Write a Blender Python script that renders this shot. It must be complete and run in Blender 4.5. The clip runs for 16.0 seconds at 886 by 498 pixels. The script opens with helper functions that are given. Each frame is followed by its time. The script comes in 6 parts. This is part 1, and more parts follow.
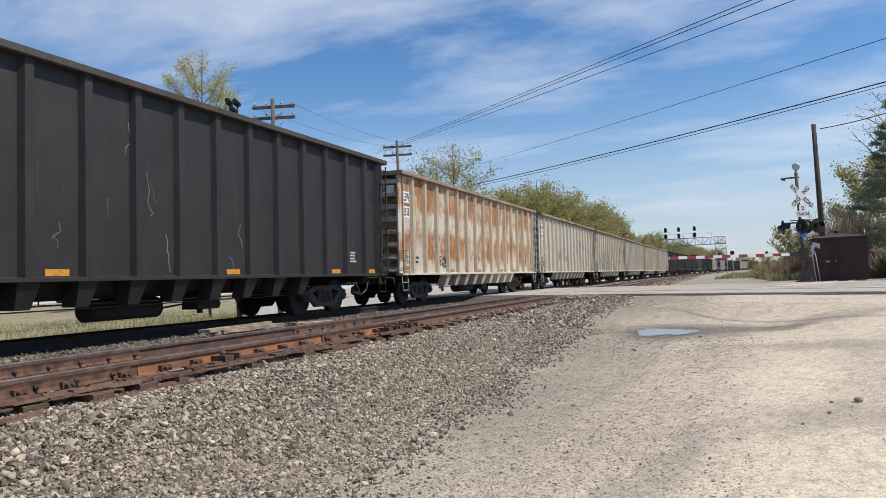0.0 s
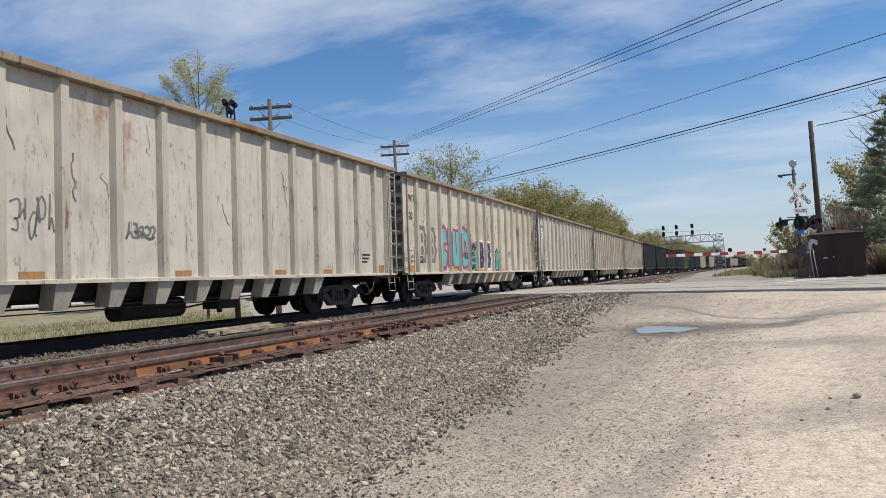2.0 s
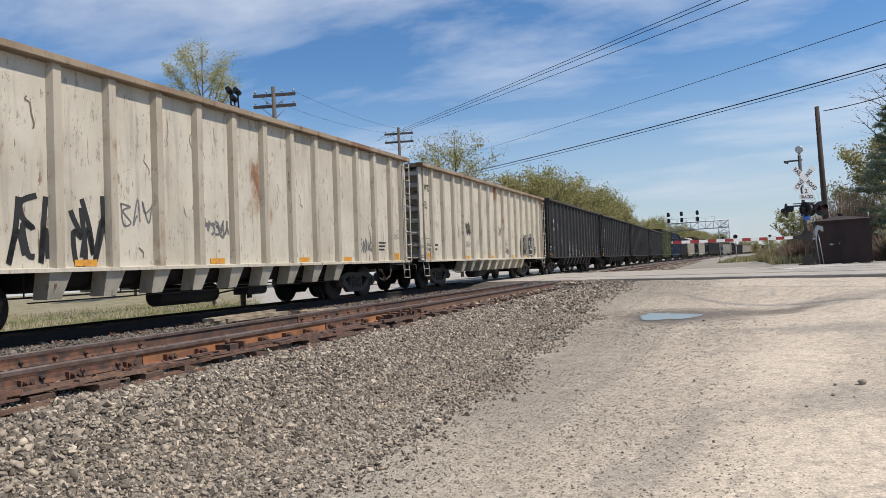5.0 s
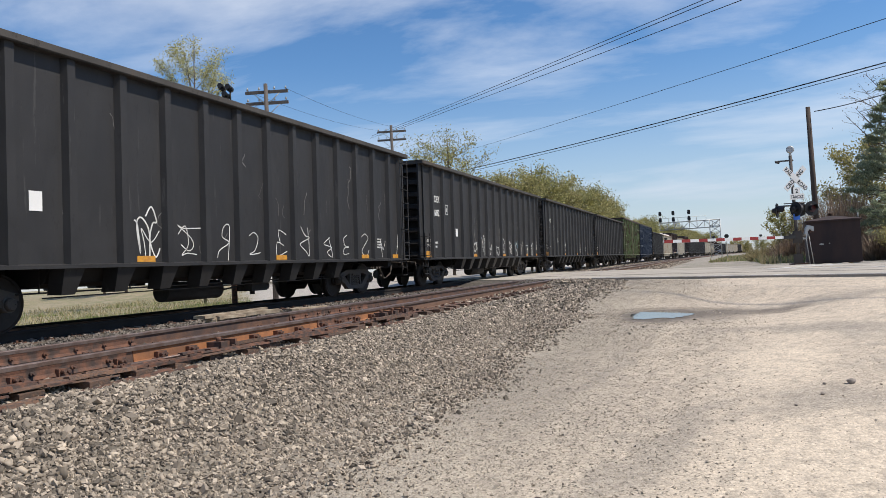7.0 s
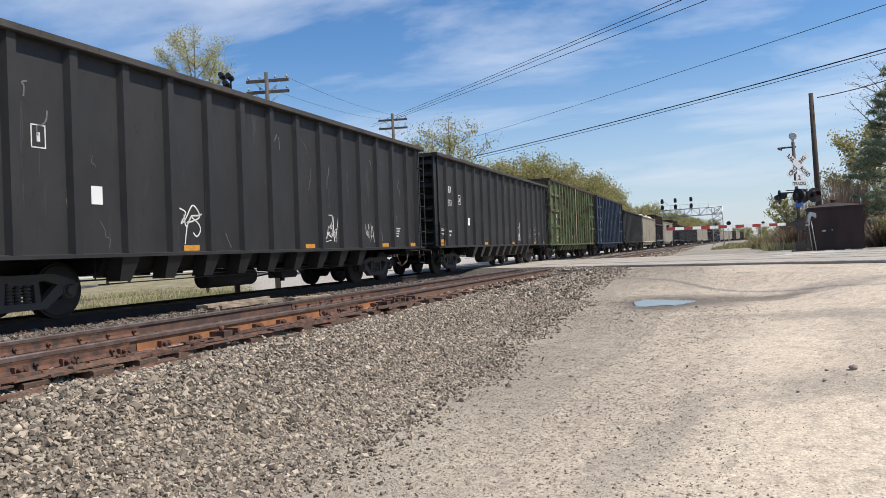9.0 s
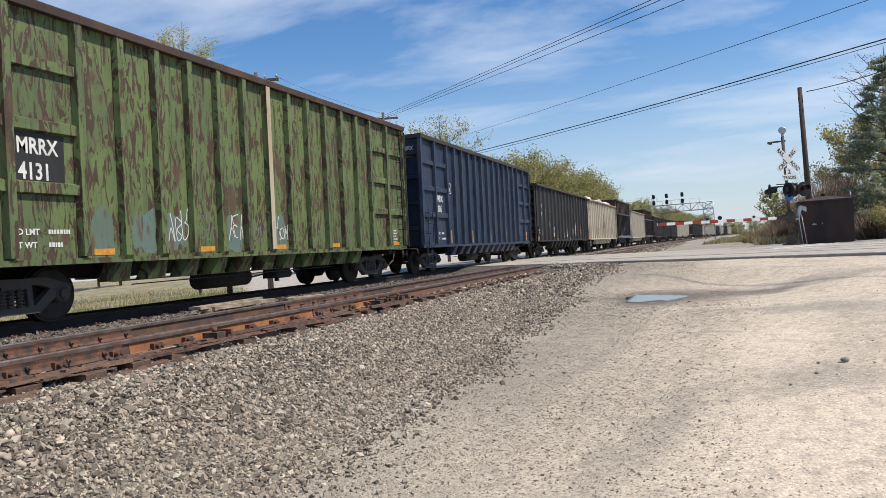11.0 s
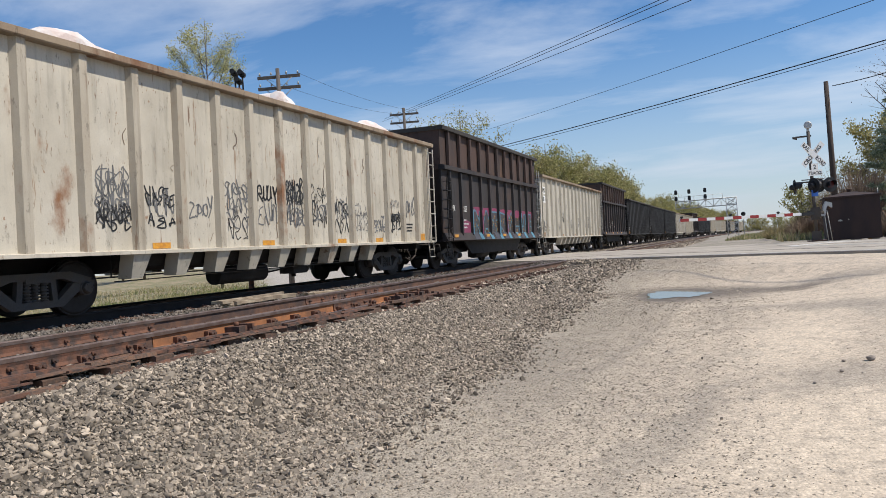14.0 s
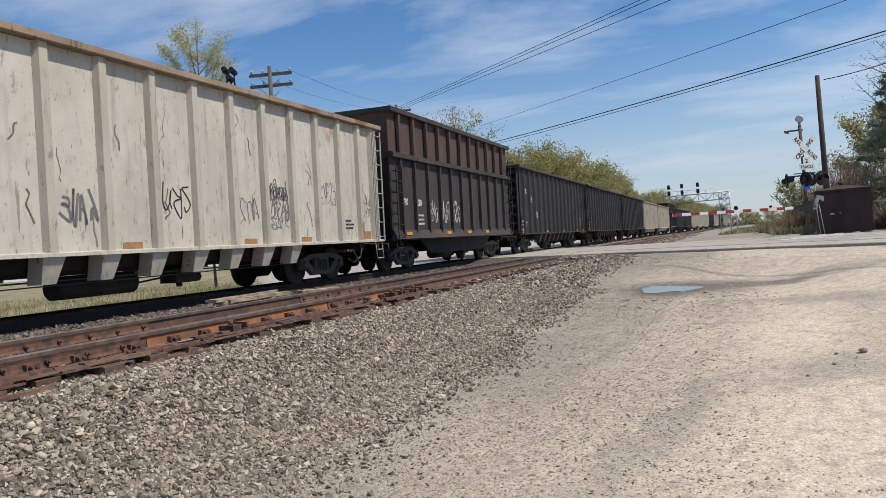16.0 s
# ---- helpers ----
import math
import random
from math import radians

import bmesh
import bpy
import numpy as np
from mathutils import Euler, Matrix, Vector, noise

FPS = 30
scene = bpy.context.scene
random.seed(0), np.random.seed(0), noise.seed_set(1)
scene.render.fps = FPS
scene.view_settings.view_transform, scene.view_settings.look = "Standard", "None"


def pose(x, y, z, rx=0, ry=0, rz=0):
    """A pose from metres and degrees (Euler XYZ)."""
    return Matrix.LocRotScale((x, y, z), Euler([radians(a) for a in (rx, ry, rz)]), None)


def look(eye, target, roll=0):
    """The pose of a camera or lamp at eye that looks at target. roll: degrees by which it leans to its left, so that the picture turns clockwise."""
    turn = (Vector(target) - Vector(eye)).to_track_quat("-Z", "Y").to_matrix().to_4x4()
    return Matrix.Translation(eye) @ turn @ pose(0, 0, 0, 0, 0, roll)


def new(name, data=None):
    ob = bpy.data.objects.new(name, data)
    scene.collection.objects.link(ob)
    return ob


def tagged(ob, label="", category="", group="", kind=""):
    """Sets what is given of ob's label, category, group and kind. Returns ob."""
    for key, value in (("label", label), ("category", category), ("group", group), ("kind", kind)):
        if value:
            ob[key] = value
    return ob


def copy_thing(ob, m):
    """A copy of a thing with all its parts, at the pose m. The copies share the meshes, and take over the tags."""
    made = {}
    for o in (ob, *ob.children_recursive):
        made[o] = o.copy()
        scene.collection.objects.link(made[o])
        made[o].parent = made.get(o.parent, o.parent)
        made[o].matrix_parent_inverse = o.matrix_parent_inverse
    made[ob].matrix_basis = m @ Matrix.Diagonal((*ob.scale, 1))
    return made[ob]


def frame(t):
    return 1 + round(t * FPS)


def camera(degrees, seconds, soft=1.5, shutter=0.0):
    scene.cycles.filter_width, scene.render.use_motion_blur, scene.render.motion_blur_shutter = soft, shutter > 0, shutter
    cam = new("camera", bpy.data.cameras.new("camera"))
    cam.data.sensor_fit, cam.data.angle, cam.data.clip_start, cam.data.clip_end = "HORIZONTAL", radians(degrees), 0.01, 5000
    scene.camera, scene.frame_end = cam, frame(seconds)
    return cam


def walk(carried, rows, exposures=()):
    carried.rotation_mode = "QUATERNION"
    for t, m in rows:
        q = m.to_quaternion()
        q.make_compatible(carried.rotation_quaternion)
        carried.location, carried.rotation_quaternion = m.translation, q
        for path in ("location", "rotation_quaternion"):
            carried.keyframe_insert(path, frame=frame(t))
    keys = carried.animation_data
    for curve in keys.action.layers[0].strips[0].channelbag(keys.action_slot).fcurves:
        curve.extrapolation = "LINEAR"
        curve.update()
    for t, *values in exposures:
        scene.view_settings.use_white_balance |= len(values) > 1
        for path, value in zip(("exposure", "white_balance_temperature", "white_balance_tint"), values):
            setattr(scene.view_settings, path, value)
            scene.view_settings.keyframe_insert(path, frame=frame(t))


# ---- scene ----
cam = camera(62.3, 16.0, soft=0.6)
# The hand-held camera stands in the gravel lot: seconds, yaw, pitch, roll
EYE_Z = 0.62
TURNS = [
    (0, 21.14, 2.67, 2.80),
    (0.5, 20.89, 2.58, 2.69),
    (1, 20.84, 2.70, 2.85),
    (1.5, 20.95, 2.75, 3.17),
    (2, 21.01, 2.61, 3.23),
    (2.5, 21.19, 2.51, 3.43),
    (3, 21.39, 2.17, 3.47),
    (3.5, 21.58, 1.71, 3.54),
    (4, 21.73, 1.82, 3.66),
    (6.5, 20.65, 1.34, 2.92),
    (7, 20.76, 1.47, 3.15),
    (7.5, 20.87, 1.40, 3.48),
    (8, 20.71, 1.29, 3.39),
    (8.5, 20.97, 0.74, 3.26),
    (11, 20.34, 0.40, 4.16),
    (11.5, 20.51, 0.09, 3.96),
    (12, 20.96, 0.04, 3.88),
    (12.5, 21.15, -0.02, 3.96),
    (13, 21.84, 0.01, 4.07),
    (13.5, 21.68, 0.00, 3.90),
    (14, 21.92, 0.16, 3.99),
    (14.5, 22.13, 0.18, 4.05),
    (15, 21.91, 0.06, 4.40),
    (15.5, 21.82, -0.15, 4.44),
    (16, 21.44, -0.14, 4.48),
]
walk(cam, [(t, pose(0, 0, EYE_Z, 90 + p, r, y)) for t, y, p, r in TURNS],
     exposures=[(0.0, 0.10), (1.0, 0.0), (3.5, 0.0), (6.5, 0.08), (8.0, 0.16), (11.0, 0.19), (13.0, 0.18), (14.0, 0.05), (16.0, -0.02)])

# ---- light ----
SUN_TO = Vector((0.80, 0.10, 1.12)).normalized()
world = bpy.data.worlds.new("sky")
scene.world = world
world.use_nodes = True


def build_sky():
    nt = world.node_tree
    nt.nodes.clear()
    n, l = nt.nodes.new, nt.links.new
    out, bg = n("ShaderNodeOutputWorld"), n("ShaderNodeBackground")
    sky = n("ShaderNodeTexSky")
    sky.sky_type, sky.sun_disc = "NISHITA", False
    sky.sun_elevation = math.asin(SUN_TO.z)
    sky.sun_rotation = math.atan2(SUN_TO.x, SUN_TO.y)
    sky.air_density, sky.dust_density, sky.ozone_density = 1.0, 0.0, 2.5
    co = n("ShaderNodeTexCoord")
    # thin streaked cloud: the direction laid onto a flat cloud deck
    sep = n("ShaderNodeSeparateXYZ")
    l(co.outputs["Generated"], sep.inputs[0])
    up = n("ShaderNodeMath"); up.operation = "MAXIMUM"; up.inputs[1].default_value = 0.04
    l(sep.outputs["Z"], up.inputs[0])
    lift = n("ShaderNodeMath"); lift.operation = "ADD"; lift.inputs[1].default_value = 0.12
    l(up.outputs[0], lift.inputs[0])
    dv = n("ShaderNodeVectorMath"); dv.operation = "DIVIDE"
    l(co.outputs["Generated"], dv.inputs[0])
    cm = n("ShaderNodeCombineXYZ")
    for i in range(3):
        l(lift.outputs[0], cm.inputs[i])
    l(cm.outputs[0], dv.inputs[1])
    mp = n("ShaderNodeMapping")
    mp.inputs["Rotation"].default_value = (0, 0, radians(35))
    mp.inputs["Scale"].default_value = (0.55, 1.1, 0.0)
    mp.inputs["Location"].default_value = (2.7, 1.9, 0)
    l(dv.outputs[0], mp.inputs[0])
    big = n("ShaderNodeTexNoise")
    big.inputs["Scale"].default_value, big.inputs["Detail"].default_value = 1.1, 9
    big.inputs["Roughness"].default_value, big.inputs["Distortion"].default_value = 0.58, 0.35
    l(mp.outputs[0], big.inputs["Vector"])
    ramp = n("ShaderNodeValToRGB")
    ramp.color_ramp.elements[0].position, ramp.color_ramp.elements[1].position = 0.455, 0.80
    ramp.color_ramp.elements[1].color = (0.75, 0.75, 0.75, 1)
    l(big.outputs["Fac"], ramp.inputs[0])
    mix = n("ShaderNodeMix"); mix.data_type = "RGBA"
    l(ramp.outputs["Color"], mix.inputs["Factor"])
    hue = n("ShaderNodeHueSaturation")
    hue.inputs["Saturation"].default_value, hue.inputs["Hue"].default_value = 1.24, 0.504
    l(sky.outputs[0], hue.inputs["Color"])
    l(hue.outputs[0], mix.inputs["A"])
    mix.inputs["B"].default_value = (7.6, 7.9, 8.4, 1)
    # pale haze low over the horizon
    hz = n("ShaderNodeMapRange"); hz.interpolation_type = "SMOOTHSTEP"
    hz.inputs["From Min"].default_value, hz.inputs["From Max"].default_value = 0.28, -0.02
    hz.inputs["To Max"].default_value = 0.74
    l(sep.outputs["Z"], hz.inputs["Value"])
    haze = n("ShaderNodeMix"); haze.data_type = "RGBA"
    l(hz.outputs[0], haze.inputs["Factor"]); l(mix.outputs["Result"], haze.inputs["A"])
    haze.inputs["B"].default_value = (3.65, 4.3, 5.4, 1)
    l(haze.outputs["Result"], bg.inputs["Color"])
    bg.inputs["Strength"].default_value = 0.12
    l(bg.outputs[0], out.inputs[0])


build_sky()
sun = new("sun", bpy.data.lights.new("sun", "SUN"))
sun.data.energy, sun.data.angle, sun.data.color = 4.6, radians(0.6), (1.0, 0.91, 0.79)
sun.matrix_world = look(SUN_TO * 60, (0, 0, 0))


# ---- mesh and material helpers ----
def mat(name, color, rough=0.8, metal=0.0, var=0.25, scale=3.0, fine=40.0, bump=0.15, tint=None, stretch=(1, 1, 1),
        lo=0.40, hi=0.62, depth=0.02, space="Object", rand=0.0):
    """Two scales of colour variation plus fine relief; tint is the second colour, in patches."""
    m = bpy.data.materials.new(name)
    m.use_nodes = True
    nt = m.node_tree
    n, l = nt.nodes.new, nt.links.new
    b = nt.nodes["Principled BSDF"]
    b.inputs["Roughness"].default_value, b.inputs["Metallic"].default_value = rough, metal
    co, mp = n("ShaderNodeTexCoord"), n("ShaderNodeMapping")
    l(co.outputs[space], mp.inputs[0])
    mp.inputs["Scale"].default_value = stretch
    na, nb = n("ShaderNodeTexNoise"), n("ShaderNodeTexNoise")
    na.inputs["Scale"].default_value, na.inputs["Detail"].default_value = scale, 6
    nb.inputs["Scale"].default_value, nb.inputs["Detail"].default_value = fine, 4
    l(mp.outputs[0], na.inputs["Vector"])
    l(co.outputs[space], nb.inputs["Vector"])
    ramp = n("ShaderNodeValToRGB")
    ramp.color_ramp.elements[0].position, ramp.color_ramp.elements[1].position = lo, hi
    ramp.color_ramp.elements[0].color = (*color, 1)
    ramp.color_ramp.elements[1].color = (*(tint or tuple(c * (1 - var) for c in color)), 1)
    l(na.outputs["Fac"], ramp.inputs[0])
    mr = n("ShaderNodeMapRange")
    mr.inputs["To Min"].default_value, mr.inputs["To Max"].default_value = 1 - var, 1 + var
    l(nb.outputs["Fac"], mr.inputs["Value"])
    mul = n("ShaderNodeVectorMath"); mul.operation = "SCALE"
    l(ramp.outputs[0], mul.inputs[0]); l(mr.outputs[0], mul.inputs["Scale"])
    last = mul.outputs[0]
    if rand:
        oi, rr, sc = n("ShaderNodeObjectInfo"), n("ShaderNodeMapRange"), n("ShaderNodeVectorMath")
        sc.operation = "SCALE"
        rr.inputs["To Min"].default_value, rr.inputs["To Max"].default_value = 1 - rand, 1 + rand
        l(oi.outputs["Random"], rr.inputs["Value"]); l(last, sc.inputs[0]); l(rr.outputs[0], sc.inputs["Scale"])
        last = sc.outputs[0]
    l(last, b.inputs["Base Color"])
    if bump:
        bp = n("ShaderNodeBump")
        bp.inputs["Strength"].default_value, bp.inputs["Distance"].default_value = bump, depth
        l(nb.outputs["Fac"], bp.inputs["Height"]); l(bp.outputs[0], b.inputs["Normal"])
    return m


def box(bm, x0, x1, y0, y1, z0, z1):
    v = [bm.verts.new((x, y, z)) for x in (x0, x1) for y in (y0, y1) for z in (z0, z1)]
    for f in ((0, 1, 3, 2), (4, 6, 7, 5), (0, 4, 5, 1), (2, 3, 7, 6), (0, 2, 6, 4), (1, 5, 7, 3)):
        bm.faces.new([v[i] for i in f])


def prism(bm, pts, axis, a, b):
    """A profile of (u, v) points drawn out from a to b along an axis (x: u=y v=z, y: u=x v=z, z: u=x v=y)."""
    def at(u, v, w):
        return {"x": (w, u, v), "y": (u, w, v), "z": (u, v, w)}[axis]
    lo = [bm.verts.new(at(u, v, a)) for u, v in pts]
    hi = [bm.verts.new(at(u, v, b)) for u, v in pts]
    n = len(pts)
    bm.faces.new(lo); bm.faces.new(hi[::-1])
    for i in range(n):
        bm.faces.new((lo[i], hi[i], hi[(i + 1) % n], lo[(i + 1) % n]))


def rod(bm, p, q, r, n=8, r2=None):
    """A round bar from p to q."""
    p, q = Vector(p), Vector(q)
    turn = (q - p).to_track_quat("Z", "Y").to_matrix()
    r2 = r if r2 is None else r2
    lo, hi = [], []
    for i in range(n):
        a = math.tau * i / n
        d = turn @ Vector((math.cos(a), math.sin(a), 0))
        lo.append(bm.verts.new(p + d * r)); hi.append(bm.verts.new(q + d * r2))
    bm.faces.new(lo[::-1]); bm.faces.new(hi)
    for i in range(n):
        f = bm.faces.new((lo[i], lo[(i + 1) % n], hi[(i + 1) % n], hi[i]))
        f.smooth = True


def mesh_of(bm, name, material):
    bmesh.ops.recalc_face_normals(bm, faces=bm.faces)
    me = bpy.data.meshes.new(name)
    bm.to_mesh(me); bm.free()
    me.materials.append(material)
    return me


def part(name, bm, material, parent, label="", at=None):
    """One mesh object under a thing or a part; bm may be a bmesh or a finished mesh."""
    me = bm if isinstance(bm, bpy.types.Mesh) else mesh_of(bm, name, material)
    ob = new(name, me)
    if parent:
        ob.parent = parent
    if at is not None:
        ob.matrix_basis = at
    if label:
        ob["label"] = label
    return ob


def B():
    return bmesh.new()


def sstep(a, b, v):
    t = min(1, max(0, (v - a) / (b - a)))
    return t * t * (3 - 2 * t)


# ---- plan ----
TRAIN_X, NEAR_X, GAUGE = -11.1, -6.35, 1.5
CURVE_Y, CURVE_R = 95.0, 2600.0     # both tracks bend to the right beyond this point
CANT = 1.6                          # degrees by which the tracks lean to the lot
SPEED = 18.28


def bend(y):
    return max(0.0, y - CURVE_Y) ** 2 / (2 * CURVE_R)


def road_e(x, y):
    """Distance from the road's near edge towards the lot."""
    return -0.714 * (x + 5.4) - 0.70 * (y - 25.8)


ROAD_W = 9.4


PUDDLE = Vector((-1.15, 13.95))
PUDDLE_Z = -0.43


def ground_z(x, y):
    """Height of the ground, with a shallow flat hollow at the puddle."""
    k = 1 - sstep(1.9, 3.8, math.hypot((x - PUDDLE.x) / 0.9, y - PUDDLE.y))
    uneven = 0.0
    if -3.2 < x < 30 and -3 < y < 26:
        uneven = 0.02 * noise.noise((x * 0.6, y * 0.6, 0)) * sstep(-3.2, -2, x)
    return (base_z(x, y) + uneven) * (1 - k) + (PUDDLE_Z - 0.03) * k


def base_z(x, y):
    xr = x - bend(y)
    e = road_e(x, y)
    lot = -0.98 * sstep(-1.5, 13.5, e) - 0.02
    if e < -ROAD_W:
        lot = -0.02 - 0.25 * sstep(-ROAD_W, -ROAD_W - 8, e)
    left = -0.02 - 0.75 * sstep(0, 7, e) if e > -ROAD_W / 2 else -0.02 - 0.6 * sstep(-ROAD_W, -ROAD_W - 7, e)
    out = e if e > 0 else (-ROAD_W - e if e < -ROAD_W else 0)
    bed = -0.02 - 0.17 * sstep(0, 1.8, out)
    if xr > -5.6:
        if bed < -0.1:
            bed -= 0.07 * sstep(-5.6, -5.15, xr)
        return bed + (lot - bed) * sstep(-5.05, -3.1, xr)
    if xr < -13.2:
        return bed + (left - bed) * sstep(-13.2, -15.6, xr)
    return bed

# ---- materials ----
M = {}


def paint(name, base, second, rust, rust_amt=0.5, streak=0.5, rough=0.6, dent=0.25, mark=None, big_at=0.55, scratch=0.6, soft=0.0, band=None, leaf=None, chips=None):
    """Weathered car paint: uneven fading, vertical streaks, rust patches, scratches and dented sheet."""
    m = bpy.data.materials.new(name)
    m.use_nodes = True
    nt = m.node_tree
    n, l = nt.nodes.new, nt.links.new
    b = nt.nodes["Principled BSDF"]
    co, oi = n("ShaderNodeTexCoord"), n("ShaderNodeObjectInfo")
    sh = n("ShaderNodeVectorMath"); sh.operation = "MULTIPLY_ADD"
    sh.inputs[1].default_value, sh.inputs[2].default_value = (37, 53, 29), (0, 0, 0)
    l(oi.outputs["Random"], sh.inputs[0])
    ad = n("ShaderNodeVectorMath"); ad.operation = "ADD"
    l(co.outputs["Object"], ad.inputs[0]); l(sh.outputs[0], ad.inputs[1])

    def noise_at(stretch, scale, detail, rough_=0.55):
        mp, t = n("ShaderNodeMapping"), n("ShaderNodeTexNoise")
        mp.inputs["Scale"].default_value = stretch
        l(ad.outputs[0], mp.inputs[0]); l(mp.outputs[0], t.inputs["Vector"])
        t.inputs["Scale"].default_value, t.inputs["Detail"].default_value = scale, detail
        t.inputs["Roughness"].default_value = rough_
        return t.outputs["Fac"]

    def ramp(fac, lo, hi, v=1.0):
        r = n("ShaderNodeMapRange"); r.interpolation_type = "SMOOTHSTEP"
        r.inputs["From Min"].default_value, r.inputs["From Max"].default_value = lo, hi
        r.inputs["To Max"].default_value = v
        l(fac, r.inputs["Value"])
        return r.outputs[0]

    def mix(fac, a, c):
        x = n("ShaderNodeMix"); x.data_type = "RGBA"
        l(fac, x.inputs["Factor"])
        for s, k in ((a, "A"), (c, "B")):
            if isinstance(s, tuple):
                x.inputs[k].default_value = (*s, 1)
            else:
                l(s, x.inputs[k])
        return x.outputs["Result"]
    col = mix(ramp(noise_at((1, 1, 0.6), 0.9, 5), 0.38, 0.66), base, second)
    col = mix(ramp(noise_at((1, 1.2, 0.10), 5.0, 5), 0.52, 0.74, streak), col, tuple(c * 0.55 for c in second))
    r_big = noise_at((1, 1, 0.55), big_at, 10, 0.74 if band else 0.62)
    if band:      # rust that sits in level belts along the sheet
        sp, rp, ma = n("ShaderNodeSeparateXYZ"), n("ShaderNodeValToRGB"), n("ShaderNodeMath")
        l(co.outputs["Object"], sp.inputs[0])
        dv = n("ShaderNodeMath"); dv.operation = "DIVIDE"; dv.inputs[1].default_value = 5.0
        l(sp.outputs["Z"], dv.inputs[0]); l(dv.outputs[0], rp.inputs[0])
        el = rp.color_ramp.elements
        while len(el) < len(band):
            el.new(0.5)
        for e, (z, v) in zip(el, band):
            e.position, e.color = z / 5.0, (v, v, v, 1)
        ma.operation = "MULTIPLY_ADD"; ma.inputs[1].default_value = 0.30
        l(rp.outputs[0], ma.inputs[0]); l(r_big, ma.inputs[2])
        r_big = ma.outputs[0]
    if leaf:      # long curling flakes where the paint has come off
        fl = noise_at((1, 2.8, 0.70), 2.2, 7, 0.64)
        fl.node.inputs["Distortion"].default_value = 1.6
        col = mix(ramp(fl, 0.515, 0.54), col, leaf)
    if band:
        fleck = noise_at((1, 1.2, 0.5), 5.5, 9, 0.72)
        rust = mix(ramp(fleck, 0.40, 0.62), tuple(c * 0.60 for c in rust), tuple(min(1, c * 1.15) for c in rust))
    col = mix(ramp(r_big, 0.66 - soft - 0.22 * rust_amt, 0.76 + soft - 0.22 * rust_amt), col, rust)
    r_run = noise_at((1, 1.6, 0.22), 2.6, 8, 0.66)
    col = mix(ramp(r_run, 0.66 - 0.08 * rust_amt, 0.70 - 0.08 * rust_amt, 0.85), col, rust if band else tuple(c * 0.62 for c in rust))
    if mark:
        col = mix(ramp(noise_at((1, 2.4, 0.16), 3.3, 7, 0.7), 0.62, 0.67, 0.8), col, mark)
    col = mix(ramp(noise_at((1, 2.0, 0.7), 4.2, 9, 0.78), 0.575, 0.62, scratch), col, tuple(c * 0.42 for c in second))
    if chips:     # small scrapes and flakes
        col = mix(ramp(noise_at((1, 1.3, 0.8), 4.6, 7, 0.70), 0.655, 0.675, 0.8), col, chips)
        col = mix(ramp(noise_at((1, 6.0, 1.4), 2.6, 5, 0.62), 0.65, 0.67, 0.7), col, tuple(c * 0.6 for c in chips))
    grain = noise_at((1, 1, 1), 55, 3)
    gr = n("ShaderNodeMapRange")
    gr.inputs["To Min"].default_value, gr.inputs["To Max"].default_value = 0.86, 1.14
    l(grain, gr.inputs["Value"])
    sc = n("ShaderNodeVectorMath"); sc.operation = "SCALE"
    l(col, sc.inputs[0]); l(gr.outputs[0], sc.inputs["Scale"])
    l(sc.outputs[0], b.inputs["Base Color"])
    b.inputs["Roughness"].default_value = rough
    bp, bp2 = n("ShaderNodeBump"), n("ShaderNodeBump")
    bp.inputs["Strength"].default_value, bp.inputs["Distance"].default_value = dent, 0.10
    bp2.inputs["Strength"].default_value, bp2.inputs["Distance"].default_value = 0.12, 0.01
    l(noise_at((1, 1, 0.7), 1.9, 2), bp.inputs["Height"])
    l(r_run, bp2.inputs["Height"]); l(bp.outputs[0], bp2.inputs["Normal"]); l(bp2.outputs[0], b.inputs["Normal"])
    return m


RUST = (0.23, 0.105, 0.045)
M["white"] = paint("weathered_pale_paint", (0.50, 0.468, 0.40), (0.43, 0.40, 0.338), RUST, 0.10, 0.45, 0.6, 0.6, mark=(0.22, 0.18, 0.13), chips=(0.24, 0.19, 0.13))
M["whitepost"] = paint("grimy_pale_post_paint", (0.44, 0.405, 0.335), (0.37, 0.335, 0.27), RUST, 0.10, 0.5, 0.65, 0.2, mark=(0.22, 0.17, 0.12))
M["rustwhite"] = paint("rusting_pale_paint", (0.55, 0.515, 0.44), (0.48, 0.43, 0.34), (0.37, 0.165, 0.058), 0.10, 0.35, soft=0.045, big_at=1.2, band=((0.0, 0.0), (1.15, 0.05), (1.6, 0.74), (2.25, 0.78), (2.6, 0.46), (2.95, 0.50), (3.25, 0.84), (3.9, 0.80), (4.25, 0.5)), chips=(0.25, 0.15, 0.08))
M["rustpost"] = paint("tan_rust_stained_post_paint", (0.46, 0.385, 0.285), (0.40, 0.31, 0.21), (0.34, 0.17, 0.07), 0.30, 0.4, soft=0.05, big_at=0.9)
M["stained"] = paint("rust_streaked_pale_paint", (0.53, 0.49, 0.405), (0.45, 0.41, 0.33), RUST, 0.20, 0.5, 0.6, 0.5, mark=(0.24, 0.14, 0.075), chips=(0.26, 0.14, 0.07))
M["stainedpost"] = paint("grimy_tan_post_paint", (0.44, 0.395, 0.315), (0.37, 0.32, 0.245), RUST, 0.25, 0.5, 0.65, 0.2, mark=(0.22, 0.14, 0.085))
M["black"] = paint("faded_black_paint", (0.0165, 0.016, 0.0165), (0.023, 0.022, 0.022), (0.05, 0.043, 0.04), 0.0, 0.25, 0.62, 0.3, mark=(0.045, 0.043, 0.042))
